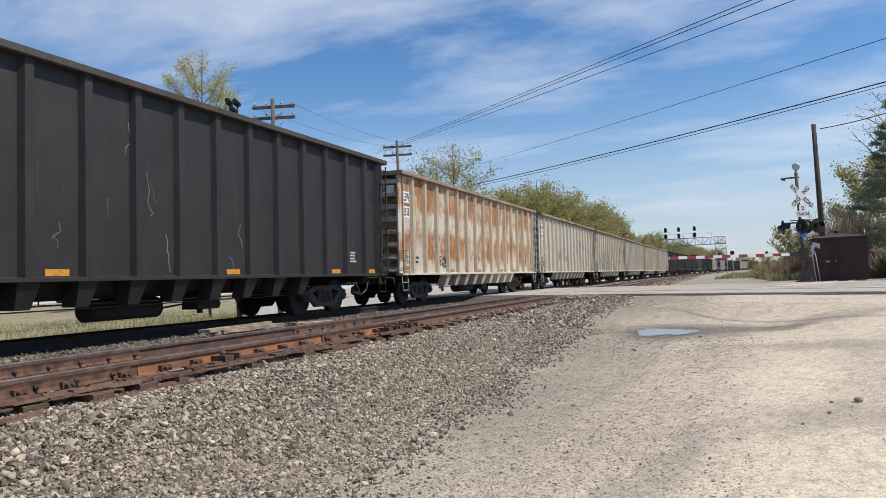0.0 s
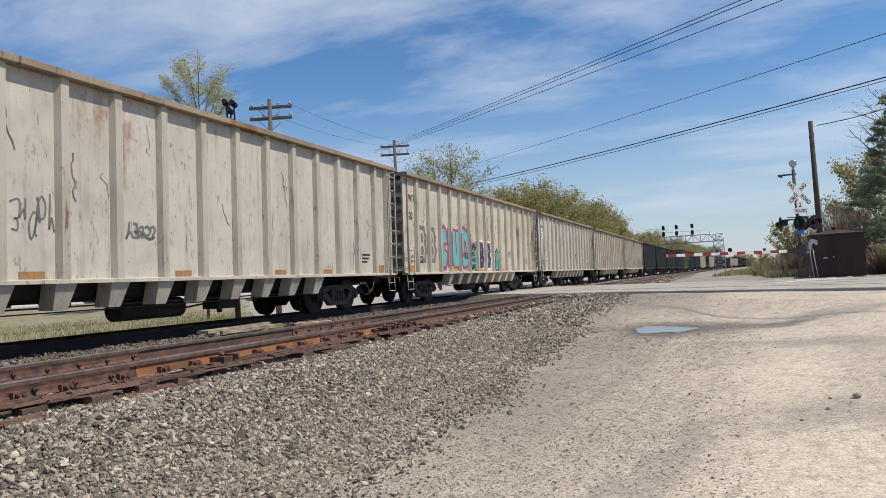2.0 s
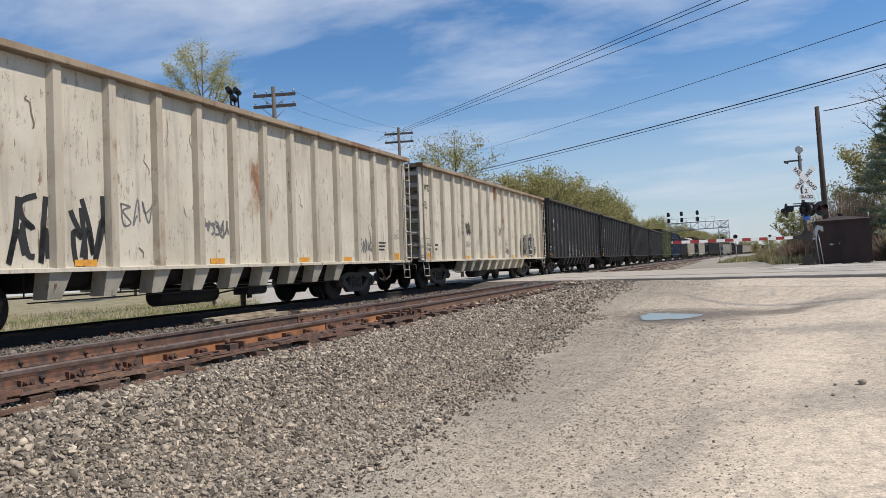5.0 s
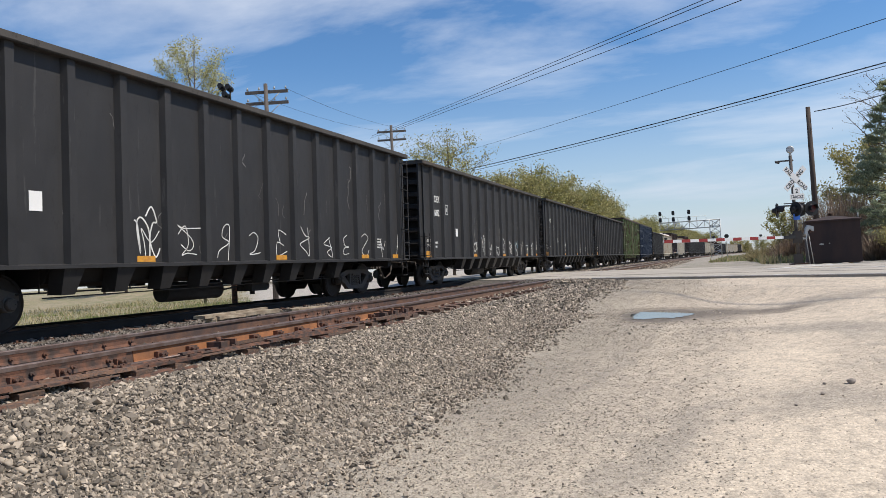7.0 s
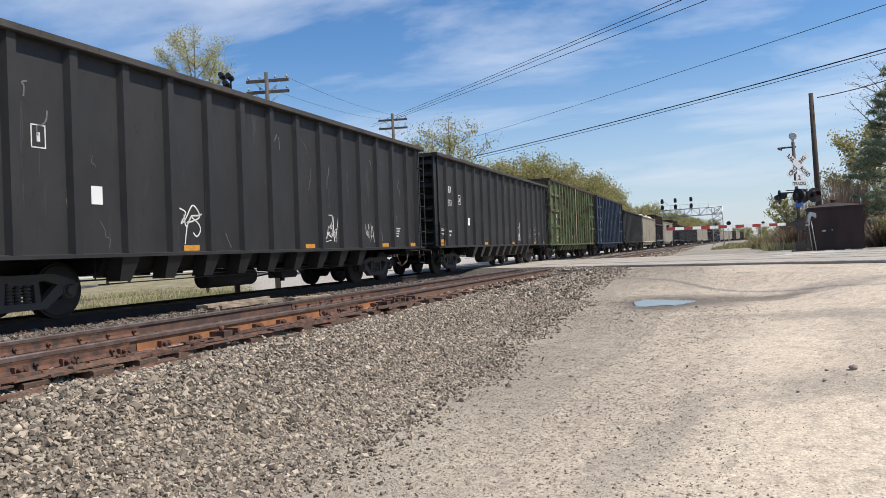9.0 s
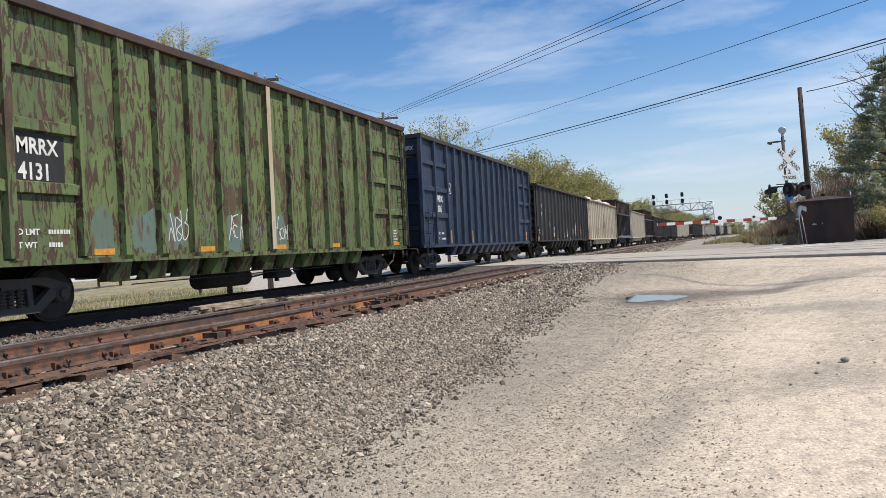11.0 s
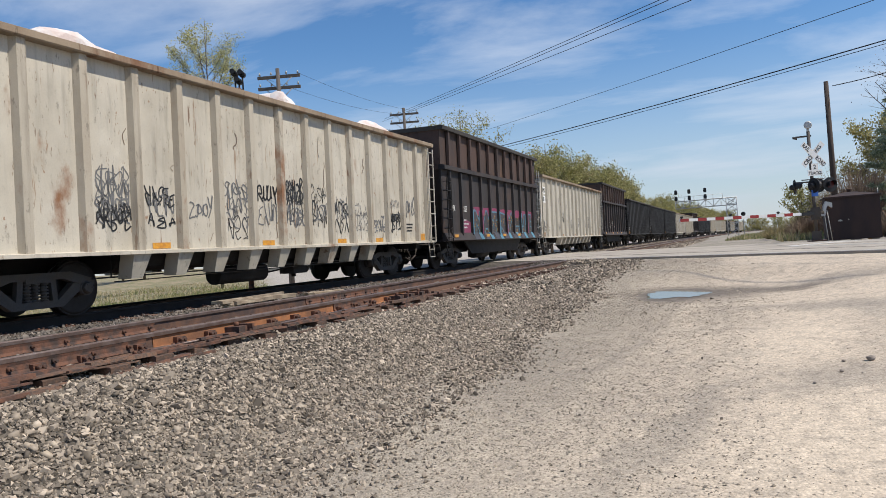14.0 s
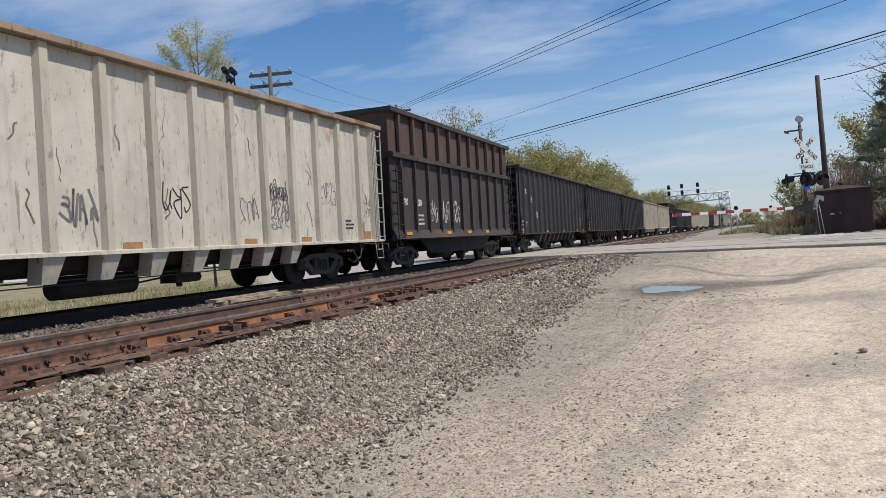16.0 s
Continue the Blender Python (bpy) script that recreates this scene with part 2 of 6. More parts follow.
M["green"] = paint("peeling_green_paint", (0.115, 0.160, 0.055), (0.085, 0.115, 0.048), (0.085, 0.052, 0.030), 0.40, 0.6, 0.7, 0.4, mark=(0.055, 0.034, 0.02), big_at=2.3, leaf=(0.055, 0.032, 0.018))
M["blue"] = paint("dull_blue_paint", (0.012, 0.026, 0.058), (0.024, 0.038, 0.064), (0.045, 0.042, 0.045), 0.15, 0.5, 0.55, 0.55, mark=(0.09, 0.09, 0.095), chips=(0.07, 0.08, 0.10))
M["faded"] = paint("faded_teal_paint", (0.11, 0.165, 0.145), (0.10, 0.14, 0.10), (0.115, 0.072, 0.042), 0.6, 0.5, 0.7, big_at=2.0)
M["brown"] = paint("rust_brown_steel", (0.075, 0.045, 0.036), (0.05, 0.034, 0.029), (0.10, 0.055, 0.035), 0.4, 0.6, 0.8)
M["brownblack"] = paint("grimy_black_steel", (0.030, 0.027, 0.027), (0.045, 0.034, 0.031), (0.075, 0.045, 0.033), 0.35, 0.6, 0.75)
M["chord_rust"] = paint("rusty_chord_steel", (0.30, 0.235, 0.165), (0.23, 0.17, 0.115), (0.19, 0.10, 0.055), 0.5, 0.3, 0.85)
M["chord_grey"] = paint("dirty_chord_steel", (0.058, 0.053, 0.048), (0.040, 0.037, 0.034), (0.075, 0.055, 0.04), 0.4, 0.3, 0.85)
M["under"] = mat("grimy_steel", (0.022, 0.02, 0.019), 0.85, 0, 0.3, 5, 50, 0.2)
M["truck"] = mat("dusty_cast_steel", (0.070, 0.062, 0.056), 0.85, 0, 0.3, 5, 50, 0.25, tint=(0.075, 0.062, 0.05))
M["wheel"] = mat("wheel_steel", (0.035, 0.032, 0.031), 0.6, 0.5, 0.2, 6, 50, 0.1)
M["galv"] = mat("pale_bare_metal", (0.42, 0.41, 0.38), 0.5, 0.3, 0.15, 6, 60, 0.05)
M["reflect_old"] = mat("faded_reflector", (0.36, 0.19, 0.07), 0.5, 0, 0.2, 9, 60, 0, tint=(0.26, 0.14, 0.06))
M["reflect"] = mat("amber_reflector", (0.62, 0.30, 0.03), 0.4, 0, 0.1, 12, 60, 0, tint=(0.45, 0.20, 0.04))
M["ink_black"] = mat("black_lettering", (0.02, 0.02, 0.02), 0.6, bump=0)
M["ink_white"] = mat("white_lettering", (0.70, 0.70, 0.67), 0.6, var=0.1, bump=0, tint=(0.55, 0.55, 0.52))
M["plate_white"] = mat("white_plate", (0.78, 0.78, 0.76), 0.5, var=0.05, bump=0)
M["sp_teal"] = mat("teal_spray_paint", (0.10, 0.45, 0.42), 0.6, var=0.1, bump=0)
M["sp_pink"] = mat("plum_spray_paint", (0.30, 0.07, 0.15), 0.6, var=0.1, bump=0)
M["sp_hot"] = mat("pink_spray_paint", (0.23, 0.045, 0.10), 0.6, var=0.15, bump=0)
M["sp_navy"] = mat("dark_violet_spray_paint", (0.05, 0.04, 0.11), 0.6, var=0.1, bump=0)
M["sp_blue"] = mat("light_blue_spray_paint", (0.08, 0.21, 0.29), 0.6, var=0.15, bump=0)
M["sp_grey"] = mat("grey_spray_paint", (0.16, 0.16, 0.16), 0.7, var=0.2, bump=0)
M["sp_dark"] = mat("charcoal_spray_paint", (0.055, 0.052, 0.06), 0.6, var=0.15, bump=0)
M["rust_drawn"] = mat("rusty_scratched_steel", (0.27, 0.13, 0.06), 0.85, var=0.3, bump=0)
M["scuff_pale"] = mat("pale_scratched_paint", (0.16, 0.155, 0.15), 0.7, var=0.4, bump=0)
M["scuff_brown"] = mat("brown_scratched_paint", (0.22, 0.165, 0.11), 0.8, var=0.4, bump=0, tint=(0.13, 0.10, 0.08))
M["sp_gold"] = mat("ochre_spray_paint", (0.34, 0.20, 0.06), 0.7, var=0.2, bump=0)
M["sp_red"] = mat("red_spray_paint", (0.55, 0.06, 0.03), 0.6, var=0.1, bump=0)
M["rail"] = mat("rusty_rail", (0.075, 0.050, 0.042), 0.7, 0.2, 0.3, 4, 60, 0.2, tint=(0.15, 0.08, 0.05))
M["railhead"] = mat("worn_rail_head", (0.16, 0.11, 0.09), 0.45, 0.6, 0.2, 8, 60, 0.1, tint=(0.22, 0.17, 0.15))
M["railweb"] = mat("orange_rust", (0.32, 0.135, 0.055), 0.9, 0, 0.25, 3, 50, 0.2, tint=(0.17, 0.08, 0.042))
M["railbrown"] = mat("brown_rail_rust", (0.155, 0.088, 0.058), 0.85, 0.1, 0.25, 3, 50, 0.2, tint=(0.11, 0.065, 0.045))
M["darkrail"] = mat("oily_black_rail", (0.020, 0.017, 0.015), 0.9, 0.0, 0.3, 4, 60, 0.15)
M["iron"] = mat("rusted_iron", (0.15, 0.07, 0.043), 0.9, 0, 0.35, 9, 60, 0.3, tint=(0.055, 0.038, 0.032))
M["tie"] = mat("weathered_tie_wood", (0.085, 0.06, 0.048), 0.95, 0, 0.35, 3, 50, 0.5, tint=(0.15, 0.085, 0.055), stretch=(0.4, 6, 6), rand=0.25)
M["plank"] = mat("grey_broken_timber", (0.36, 0.30, 0.22), 0.9, 0, 0.25, 4, 50, 0.4, tint=(0.22, 0.17, 0.12), rand=0.2)
M["asphalt"] = mat("worn_pale_asphalt", (0.41, 0.37, 0.31), 0.92, 0, 0.14, 0.5, 90, 0.25, tint=(0.32, 0.29, 0.245))
M["panel"] = mat("dark_crossing_rubber", (0.11, 0.10, 0.092), 0.9, 0, 0.2, 2, 60, 0.2)
M["line"] = mat("worn_white_road_paint", (0.62, 0.61, 0.58), 0.8, 0, 0.12, 3, 50, 0.1, tint=(0.42, 0.41, 0.38))
M["polewood"] = mat("dark_pole_wood", (0.075, 0.055, 0.045), 0.95, 0, 0.3, 4, 40, 0.4, stretch=(6, 6, 0.4))
M["poleg"] = mat("grey_pole_wood", (0.12, 0.105, 0.095), 0.95, 0, 0.3, 4, 40, 0.4, stretch=(6, 6, 0.4))
M["cable"] = mat("black_cable", (0.012, 0.012, 0.014), 0.7, bump=0)
M["shed"] = mat("rusted_brown_sheet", (0.030, 0.019, 0.018), 0.8, 0, 0.3, 1.6, 40, 0.15, tint=(0.048, 0.027, 0.022), stretch=(1, 1, 0.35))
M["sigblack"] = mat("black_signal_paint", (0.012, 0.012, 0.013), 0.55, bump=0)
M["alu"] = mat("dull_aluminium", (0.45, 0.46, 0.46), 0.5, 0.4, 0.1, 5, 50, 0.05)
M["red"] = mat("red_gate_paint", (0.30, 0.03, 0.028), 0.6, 0, 0.12, 6, 60, 0)
M["signblue"] = mat("blue_sign", (0.03, 0.14, 0.55), 0.5, bump=0)
M["concrete"] = mat("grey_concrete", (0.33, 0.32, 0.30), 0.9, 0, 0.15, 3, 50, 0.3)
M["bark"] = mat("grey_brown_bark", (0.12, 0.095, 0.075), 0.95, 0, 0.3, 6, 40, 0.4)
M["lens"] = mat("dark_red_lens", (0.07, 0.006, 0.006), 0.3, bump=0)
M["water"] = mat("muddy_water", (0.05, 0.05, 0.048), 0.03, 0, 0.1, 1, 4, 0.0)
M["trash"] = mat("pale_tarpaulin", (0.70, 0.68, 0.66), 0.8, 0, 0.1, 3, 30, 0.3, tint=(0.60, 0.50, 0.46))


def island(name, color, spread, rough=0.85, trans=0.0, tint=None, hue=None):
    """For many joined pieces: brightness (and a second colour) by each piece's own random number."""
    m = bpy.data.materials.new(name)
    m.use_nodes = True
    nt = m.node_tree
    n, l = nt.nodes.new, nt.links.new
    b = nt.nodes["Principled BSDF"]
    b.inputs["Roughness"].default_value = rough
    g = n("ShaderNodeNewGeometry")
    mx = n("ShaderNodeMix"); mx.data_type = "RGBA"
    mx.inputs["A"].default_value, mx.inputs["B"].default_value = (*color, 1), (*(tint or color), 1)
    l(g.outputs["Random Per Island"], mx.inputs["Factor"])
    mm = n("ShaderNodeMath"); mm.operation = "MULTIPLY"; mm.inputs[1].default_value = 7.31
    fr = n("ShaderNodeMath"); fr.operation = "FRACT"
    l(g.outputs["Random Per Island"], mm.inputs[0]); l(mm.outputs[0], fr.inputs[0])
    mr = n("ShaderNodeMapRange")
    mr.inputs["To Min"].default_value, mr.inputs["To Max"].default_value = 1 - spread, 1 + spread
    l(fr.outputs[0], mr.inputs["Value"])
    sc = n("ShaderNodeVectorMath"); sc.operation = "SCALE"
    l(mx.outputs["Result"], sc.inputs[0]); l(mr.outputs[0], sc.inputs["Scale"])
    l(sc.outputs[0], b.inputs["Base Color"])
    if trans:
        out = nt.nodes["Material Output"]
        tr, ms = n("ShaderNodeBsdfTranslucent"), n("ShaderNodeMixShader")
        l(sc.outputs[0], tr.inputs["Color"])
        ms.inputs[0].default_value = trans
        l(b.outputs[0], ms.inputs[1]); l(tr.outputs[0], ms.inputs[2]); l(ms.outputs[0], out.inputs["Surface"])
    return m


M["stone"] = island("grey_ballast_stone", (0.180, 0.151, 0.118), 0.62, 0.9, tint=(0.35, 0.295, 0.23))
M["pebble"] = island("pale_gravel", (0.48, 0.41, 0.32), 0.28, 0.9, tint=(0.34, 0.295, 0.235))
M["gravel"] = island("grey_brown_gravel", (0.40, 0.345, 0.272), 0.40, 0.9, tint=(0.29, 0.253, 0.202))
M["darkstone"] = island("sooty_ballast_stone", (0.10, 0.085, 0.072), 0.5, 0.9, tint=(0.19, 0.165, 0.14))
M["leaf_young"] = island("young_yellow_green_leaves", (0.38, 0.37, 0.13), 0.3, 0.7, 0.4, tint=(0.30, 0.28, 0.13))
M["leaf_pale"] = island("pale_budding_leaves", (0.50, 0.49, 0.22), 0.3, 0.7, 0.45, tint=(0.42, 0.40, 0.20))
M["leaf_mid"] = island("spring_green_leaves", (0.31, 0.30, 0.11), 0.4, 0.7, 0.45, tint=(0.40, 0.35, 0.17))
M["leaf_dark"] = island("dark_green_leaves", (0.07, 0.105, 0.04), 0.4, 0.7, 0.25, tint=(0.10, 0.13, 0.05))
M["needle"] = island("blue_green_needles", (0.27, 0.32, 0.20), 0.4, 0.7, 0.5, tint=(0.38, 0.40, 0.26))
M["straw"] = island("dry_straw_grass", (0.42, 0.35, 0.20), 0.35, 0.9, 0.3, tint=(0.30, 0.27, 0.14))
M["grass"] = island("fresh_green_grass", (0.15, 0.20, 0.06), 0.35, 0.8, 0.3, tint=(0.24, 0.25, 0.10))
M["twig"] = island("bare_brown_twigs", (0.22, 0.155, 0.11), 0.35, 0.9, 0.0, tint=(0.27, 0.20, 0.14))


def ground_material():
    """Pale trodden dust, grey gravel patches, ballast beside the tracks and thin turf behind them."""
    m = bpy.data.materials.new("lot_ground")
    m.use_nodes = True
    nt = m.node_tree
    n, l = nt.nodes.new, nt.links.new
    b = nt.nodes["Principled BSDF"]
    b.inputs["Roughness"].default_value = 0.95
    co = n("ShaderNodeTexCoord")

    def tex(scale, detail, stretch=(1, 1, 1), kind="ShaderNodeTexNoise"):
        mp, t = n("ShaderNodeMapping"), n(kind)
        mp.inputs["Scale"].default_value = stretch
        mp.inputs["Rotation"].default_value = (0, 0, radians(-12))
        l(co.outputs["Object"], mp.inputs[0]); l(mp.outputs[0], t.inputs["Vector"])
        t.inputs["Scale"].default_value = scale
        if kind == "ShaderNodeTexNoise":
            t.inputs["Detail"].default_value, t.inputs["Roughness"].default_value = detail, 0.6
        return t

    def rng(v, a, c, to=1.0):
        r = n("ShaderNodeMapRange"); r.interpolation_type = "SMOOTHSTEP"
        r.inputs["From Min"].default_value, r.inputs["From Max"].default_value, r.inputs["To Max"].default_value = a, c, to
        l(v, r.inputs["Value"])
        return r.outputs[0]

    def mix(f, a, c):
        x = n("ShaderNodeMix"); x.data_type = "RGBA"
        l(f, x.inputs["Factor"])
        for s, k in ((a, "A"), (c, "B")):
            if isinstance(s, tuple):
                x.inputs[k].default_value = (*s, 1)
            else:
                l(s, x.inputs[k])
        return x.outputs["Result"]
    sep = n("ShaderNodeSeparateXYZ")
    l(co.outputs["Object"], sep.inputs[0])
    wob = n("ShaderNodeMath"); wob.operation = "MULTIPLY_ADD"; wob.inputs[1].default_value = 2.6
    l(tex(0.35, 6).outputs["Fac"], wob.inputs[0]); l(sep.outputs["X"], wob.inputs[2])
    edge = rng(wob.outputs[0], -2.3, 2.6)                 # 0 in ballast, 1 in the lot
    dust = mix(rng(tex(0.28, 6, (1, 0.45, 1)).outputs["Fac"], 0.40, 0.60), (0.56, 0.472, 0.365), (0.465, 0.394, 0.307))
    dust = mix(rng(tex(1.3, 7, (1, 0.6, 1)).outputs["Fac"], 0.52, 0.68, 0.5), dust, (0.30, 0.27, 0.225))
    gap_shade = rng(wob.outputs[0], -3.4, -1.6)                # shade in the gaps under the coarse stones, painted as dark ground
    grav = mix(gap_shade, (0.065, 0.055, 0.044), mix(rng(tex(0.6, 6).outputs["Fac"], 0.4, 0.62), (0.30, 0.265, 0.215), (0.38, 0.335, 0.265)))
    wv = n("ShaderNodeVectorMath"); wv.operation = "MULTIPLY_ADD"
    wn = tex(1.3, 10)
    wv.inputs[1].default_value = (1.5, 1.5, 0)
    l(wn.outputs["Color"], wv.inputs[0]); l(co.outputs["Object"], wv.inputs[2])

    def patch(x, y, rx, ry, turn, inner=0.35):
        """A soft ragged patch of the lot, rx by ry metres."""
        mp, ln = n("ShaderNodeMapping"), n("ShaderNodeVectorMath")
        mp.vector_type = "TEXTURE"
        mp.inputs["Location"].default_value = (x + 0.75, y + 0.75, 0)
        mp.inputs["Rotation"].default_value = (0, 0, radians(turn))
        mp.inputs["Scale"].default_value = (rx, ry, 100)
        ln.operation = "LENGTH"
        l(wv.outputs[0], mp.inputs[0]); l(mp.outputs[0], ln.inputs[0])
        return rng(ln.outputs["Value"], 1.25, inner)
    for x, y, rx, ry, turn in ((-2.2, 10.4, 0.75, 3.4, -12), (-0.55, 6.0, 0.32, 2.2, -14), (0.75, 7.4, 0.5, 0.8, 60), (-1.55, 8.6, 0.22, 2.6, -10), (1.6, 14.4, 2.4, 0.6, -8), (1.1, 11.2, 1.6, 0.35, -15), (2.6, 9.4, 1.2, 0.3, -10)):
        col_g = patch(x, y, rx, ry, turn)
        k = n("ShaderNodeMath"); k.operation = "MULTIPLY"; k.inputs[1].default_value = 0.78
        l(col_g, k.inputs[0])
        dust = mix(k.outputs[0], dust, (0.32, 0.28, 0.228))
    for x, y, rx, ry, turn in ((-1.55, 7.2, 0.26, 3.4, -11), (-0.75, 11.0, 0.3, 2.0, -8), (0.5, 5.6, 0.7, 1.8, -14), (0.5, 9.0, 0.6, 1.8, -14), (2.4, 7.0, 1.0, 2.0, -20)):
        k = n("ShaderNodeMath"); k.operation = "MULTIPLY"; k.inputs[1].default_value = 0.8
        l(patch(x, y, rx, ry, turn), k.inputs[0])
        dust = mix(k.outputs[0], dust, (0.62, 0.525, 0.405))
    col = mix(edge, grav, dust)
    # grey trampled gravel beyond the road
    byx = n("ShaderNodeMath"); byx.operation = "MULTIPLY_ADD"; byx.inputs[1].default_value = 1.02
    l(sep.outputs["X"], byx.inputs[0]); l(sep.outputs["Y"], byx.inputs[2])
    col = mix(rng(byx.outputs[0], 33.5, 36.0), col, mix(rng(tex(0.4, 8).outputs["Fac"], 0.42, 0.6), (0.31, 0.28, 0.24), (0.22, 0.205, 0.16)))
    # damp mud that reaches out from the puddle
    for x, y, rx, ry, c in ((-0.85, 13.9, 1.25, 1.9, (0.20, 0.17, 0.135)), (0.25, 14.1, 1.1, 0.7, (0.13, 0.108, 0.086)), (-1.1, 13.9, 0.8, 1.6, (0.11, 0.092, 0.075))):
        k = n("ShaderNodeMath"); k.operation = "MULTIPLY"; k.inputs[1].default_value = 0.85
        l(patch(x, y, rx, ry, 0, 0.6), k.inputs[0])
        col = mix(k.outputs[0], col, c)
    turf = mix(rng(tex(0.5, 5).outputs["Fac"], 0.42, 0.58), (0.30, 0.25, 0.16), (0.19, 0.18, 0.085))
    lf = n("ShaderNodeMath"); lf.operation = "MULTIPLY"; lf.inputs[1].default_value = -1
    l(wob.outputs[0], lf.inputs[0])
    far = n("ShaderNodeMath"); far.operation = "MULTIPLY_ADD"; far.inputs[1].default_value = 0.74
    l(sep.outputs["Y"], far.inputs[0]); l(wob.outputs[0], far.inputs[2])
    turf = mix(rng(far.outputs[0], 0.5, 3.5), turf, (0.40, 0.37, 0.325))       # gravel yard by the road, beyond the train
    col = mix(rng(lf.outputs[0], 12.2, 14.2), col, turf)
    grit = tex(7.0, 10, (1, 0.7, 1))                       # coarse grit lies thick and thin
    col = mix(rng(grit.outputs["Fac"], 0.46, 0.66, 0.42), col, (0.25, 0.22, 0.18))
    vo = tex(34, 0, kind="ShaderNodeTexVoronoi")
    vo2 = tex(95, 0, kind="ShaderNodeTexVoronoi")
    hs = n("ShaderNodeSeparateColor"); l(vo.outputs["Color"], hs.inputs[0])
    hs2 = n("ShaderNodeSeparateColor"); l(vo2.outputs["Color"], hs2.inputs[0])
    av = n("ShaderNodeMath"); av.operation = "ADD"; l(hs.outputs[0], av.inputs[0]); l(hs2.outputs[0], av.inputs[1])
    br = n("ShaderNodeMapRange")
    br.inputs["From Max"].default_value = 2.0
    br.inputs["To Min"].default_value, br.inputs["To Max"].default_value = 0.66, 1.34
    l(av.outputs[0], br.inputs["Value"])
    sc = n("ShaderNodeVectorMath"); sc.operation = "SCALE"
    l(col, sc.inputs[0]); l(br.outputs[0], sc.inputs["Scale"])
    l(sc.outputs[0], b.inputs["Base Color"])
    b1, b2 = n("ShaderNodeBump"), n("ShaderNodeBump")
    b1.inputs["Strength"].default_value, b1.inputs["Distance"].default_value = 0.4, 0.015
    b2.inputs["Strength"].default_value, b2.inputs["Distance"].default_value = 0.35, 0.08
    l(vo.outputs["Distance"], b1.inputs["Height"]); b1.invert = True
    l(tex(2.2, 8).outputs["Fac"], b2.inputs["Height"]); l(b2.outputs[0], b1.inputs["Normal"])
    l(b1.outputs[0], b.inputs["Normal"])
    return m


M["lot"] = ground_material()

# ---- ground, road and tracks ----


def build_ground():
    xs = [-900, -400, -200, -100, -60, -40, -30, -24, -20, -17.5] + [round(-16.5 + 0.3 * i, 2) for i in range(62)] + [2.5, 3.4, 5, 8, 12, 18, 26, 40, 70, 120, 250, 500, 900]
    ys = [-300, -100, -40, -20, -10] + [-6 + 0.3 * i for i in range(110)] + [27 + 0.6 * i for i in range(45)] + [57, 62, 70, 80, 95, 110, 125, 140, 160, 180, 200, 230, 260, 300, 360, 450, 600, 1000, 2500]
    bm = B()
    g = []
    for x in xs:
        row = []
        for y in ys:
            z = ground_z(x, y)
            row.append(bm.verts.new((x, y, z)))
        g.append(row)
    for i in range(len(xs) - 1):
        for j in range(len(ys) - 1):
            f = bm.faces.new((g[i][j], g[i + 1][j], g[i + 1][j + 1], g[i][j + 1])); f.smooth = True
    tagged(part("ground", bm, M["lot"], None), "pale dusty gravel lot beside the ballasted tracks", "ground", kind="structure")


build_ground()
RU = Vector((0.70, -0.714, 0))          # along the road
RN = Vector((0.714, 0.70, 0))           # across it, away from the lot
R0 = Vector((-5.4, 25.8, 0))


def strip(bm, a, b, w0, w1, z0, z1):
    """A slab along the road: a..b along it, w0..w1 across it."""
    c = [R0 + RU * u + RN * w for u, w in ((a, w0), (b, w0), (b, w1), (a, w1))]
    lo = [bm.verts.new((p.x, p.y, z0)) for p in c]
    hi = [bm.verts.new((p.x, p.y, z1)) for p in c]
    bm.faces.new(lo[::-1]); bm.faces.new(hi)
    for i in range(4):
        bm.faces.new((lo[i], lo[(i + 1) % 4], hi[(i + 1) % 4], hi[i]))


def build_road():
    road = new("road")
    tagged(road, "pale worn asphalt road over the level crossing", "road", kind="structure")
    bm = B(); strip(bm, -90, 60, 0, ROAD_W, -0.30, -0.004)
    part("roadway", bm, M["asphalt"], road)
    for w in (0.5, ROAD_W - 0.7):
        bm = B(); strip(bm, -90, -14, w, w + 0.13, -0.006, 0.002); strip(bm, 1.5, 60, w, w + 0.13, -0.006, 0.002)
        part("edge_line", bm, M["line"], road)
    for a, b, w0, w1 in ((0.8, 60, 0.0, 0.34), (-6, 40, 2.6, 2.75), (3, 60, 6.3, 6.38)):
        bm = B(); strip(bm, a, b, w0, w1, -0.008, -0.001)
        part("tar_seam", bm, M["panel"], road)
    for w in (ROAD_W / 2 - 0.16, ROAD_W / 2 + 0.06):
        bm = B(); strip(bm, 5, 60, w, w + 0.1, -0.006, 0.002)
        part("centre_line", bm, M["line"], road)
    bm = B(); strip(bm, 4.2, 4.75, ROAD_W / 2 + 0.5, ROAD_W - 1.0, -0.006, 0.003)
    part("stop_line", bm, M["line"], road)


build_road()


def sweep(bm, prof, x0, ys):
    """A rail profile of (x, z) drawn along the track's line."""
    rings = [[bm.verts.new((x0 + bend(y) + u, y, w)) for u, w in prof] for y in ys]
    n = len(prof)
    for r, s in zip(rings, rings[1:]):
        for i in range(n):
            bm.faces.new((r[i], r[(i + 1) % n], s[(i + 1) % n], s[i]))
    bm.faces.new(rings[0]); bm.faces.new(rings[-1][::-1])


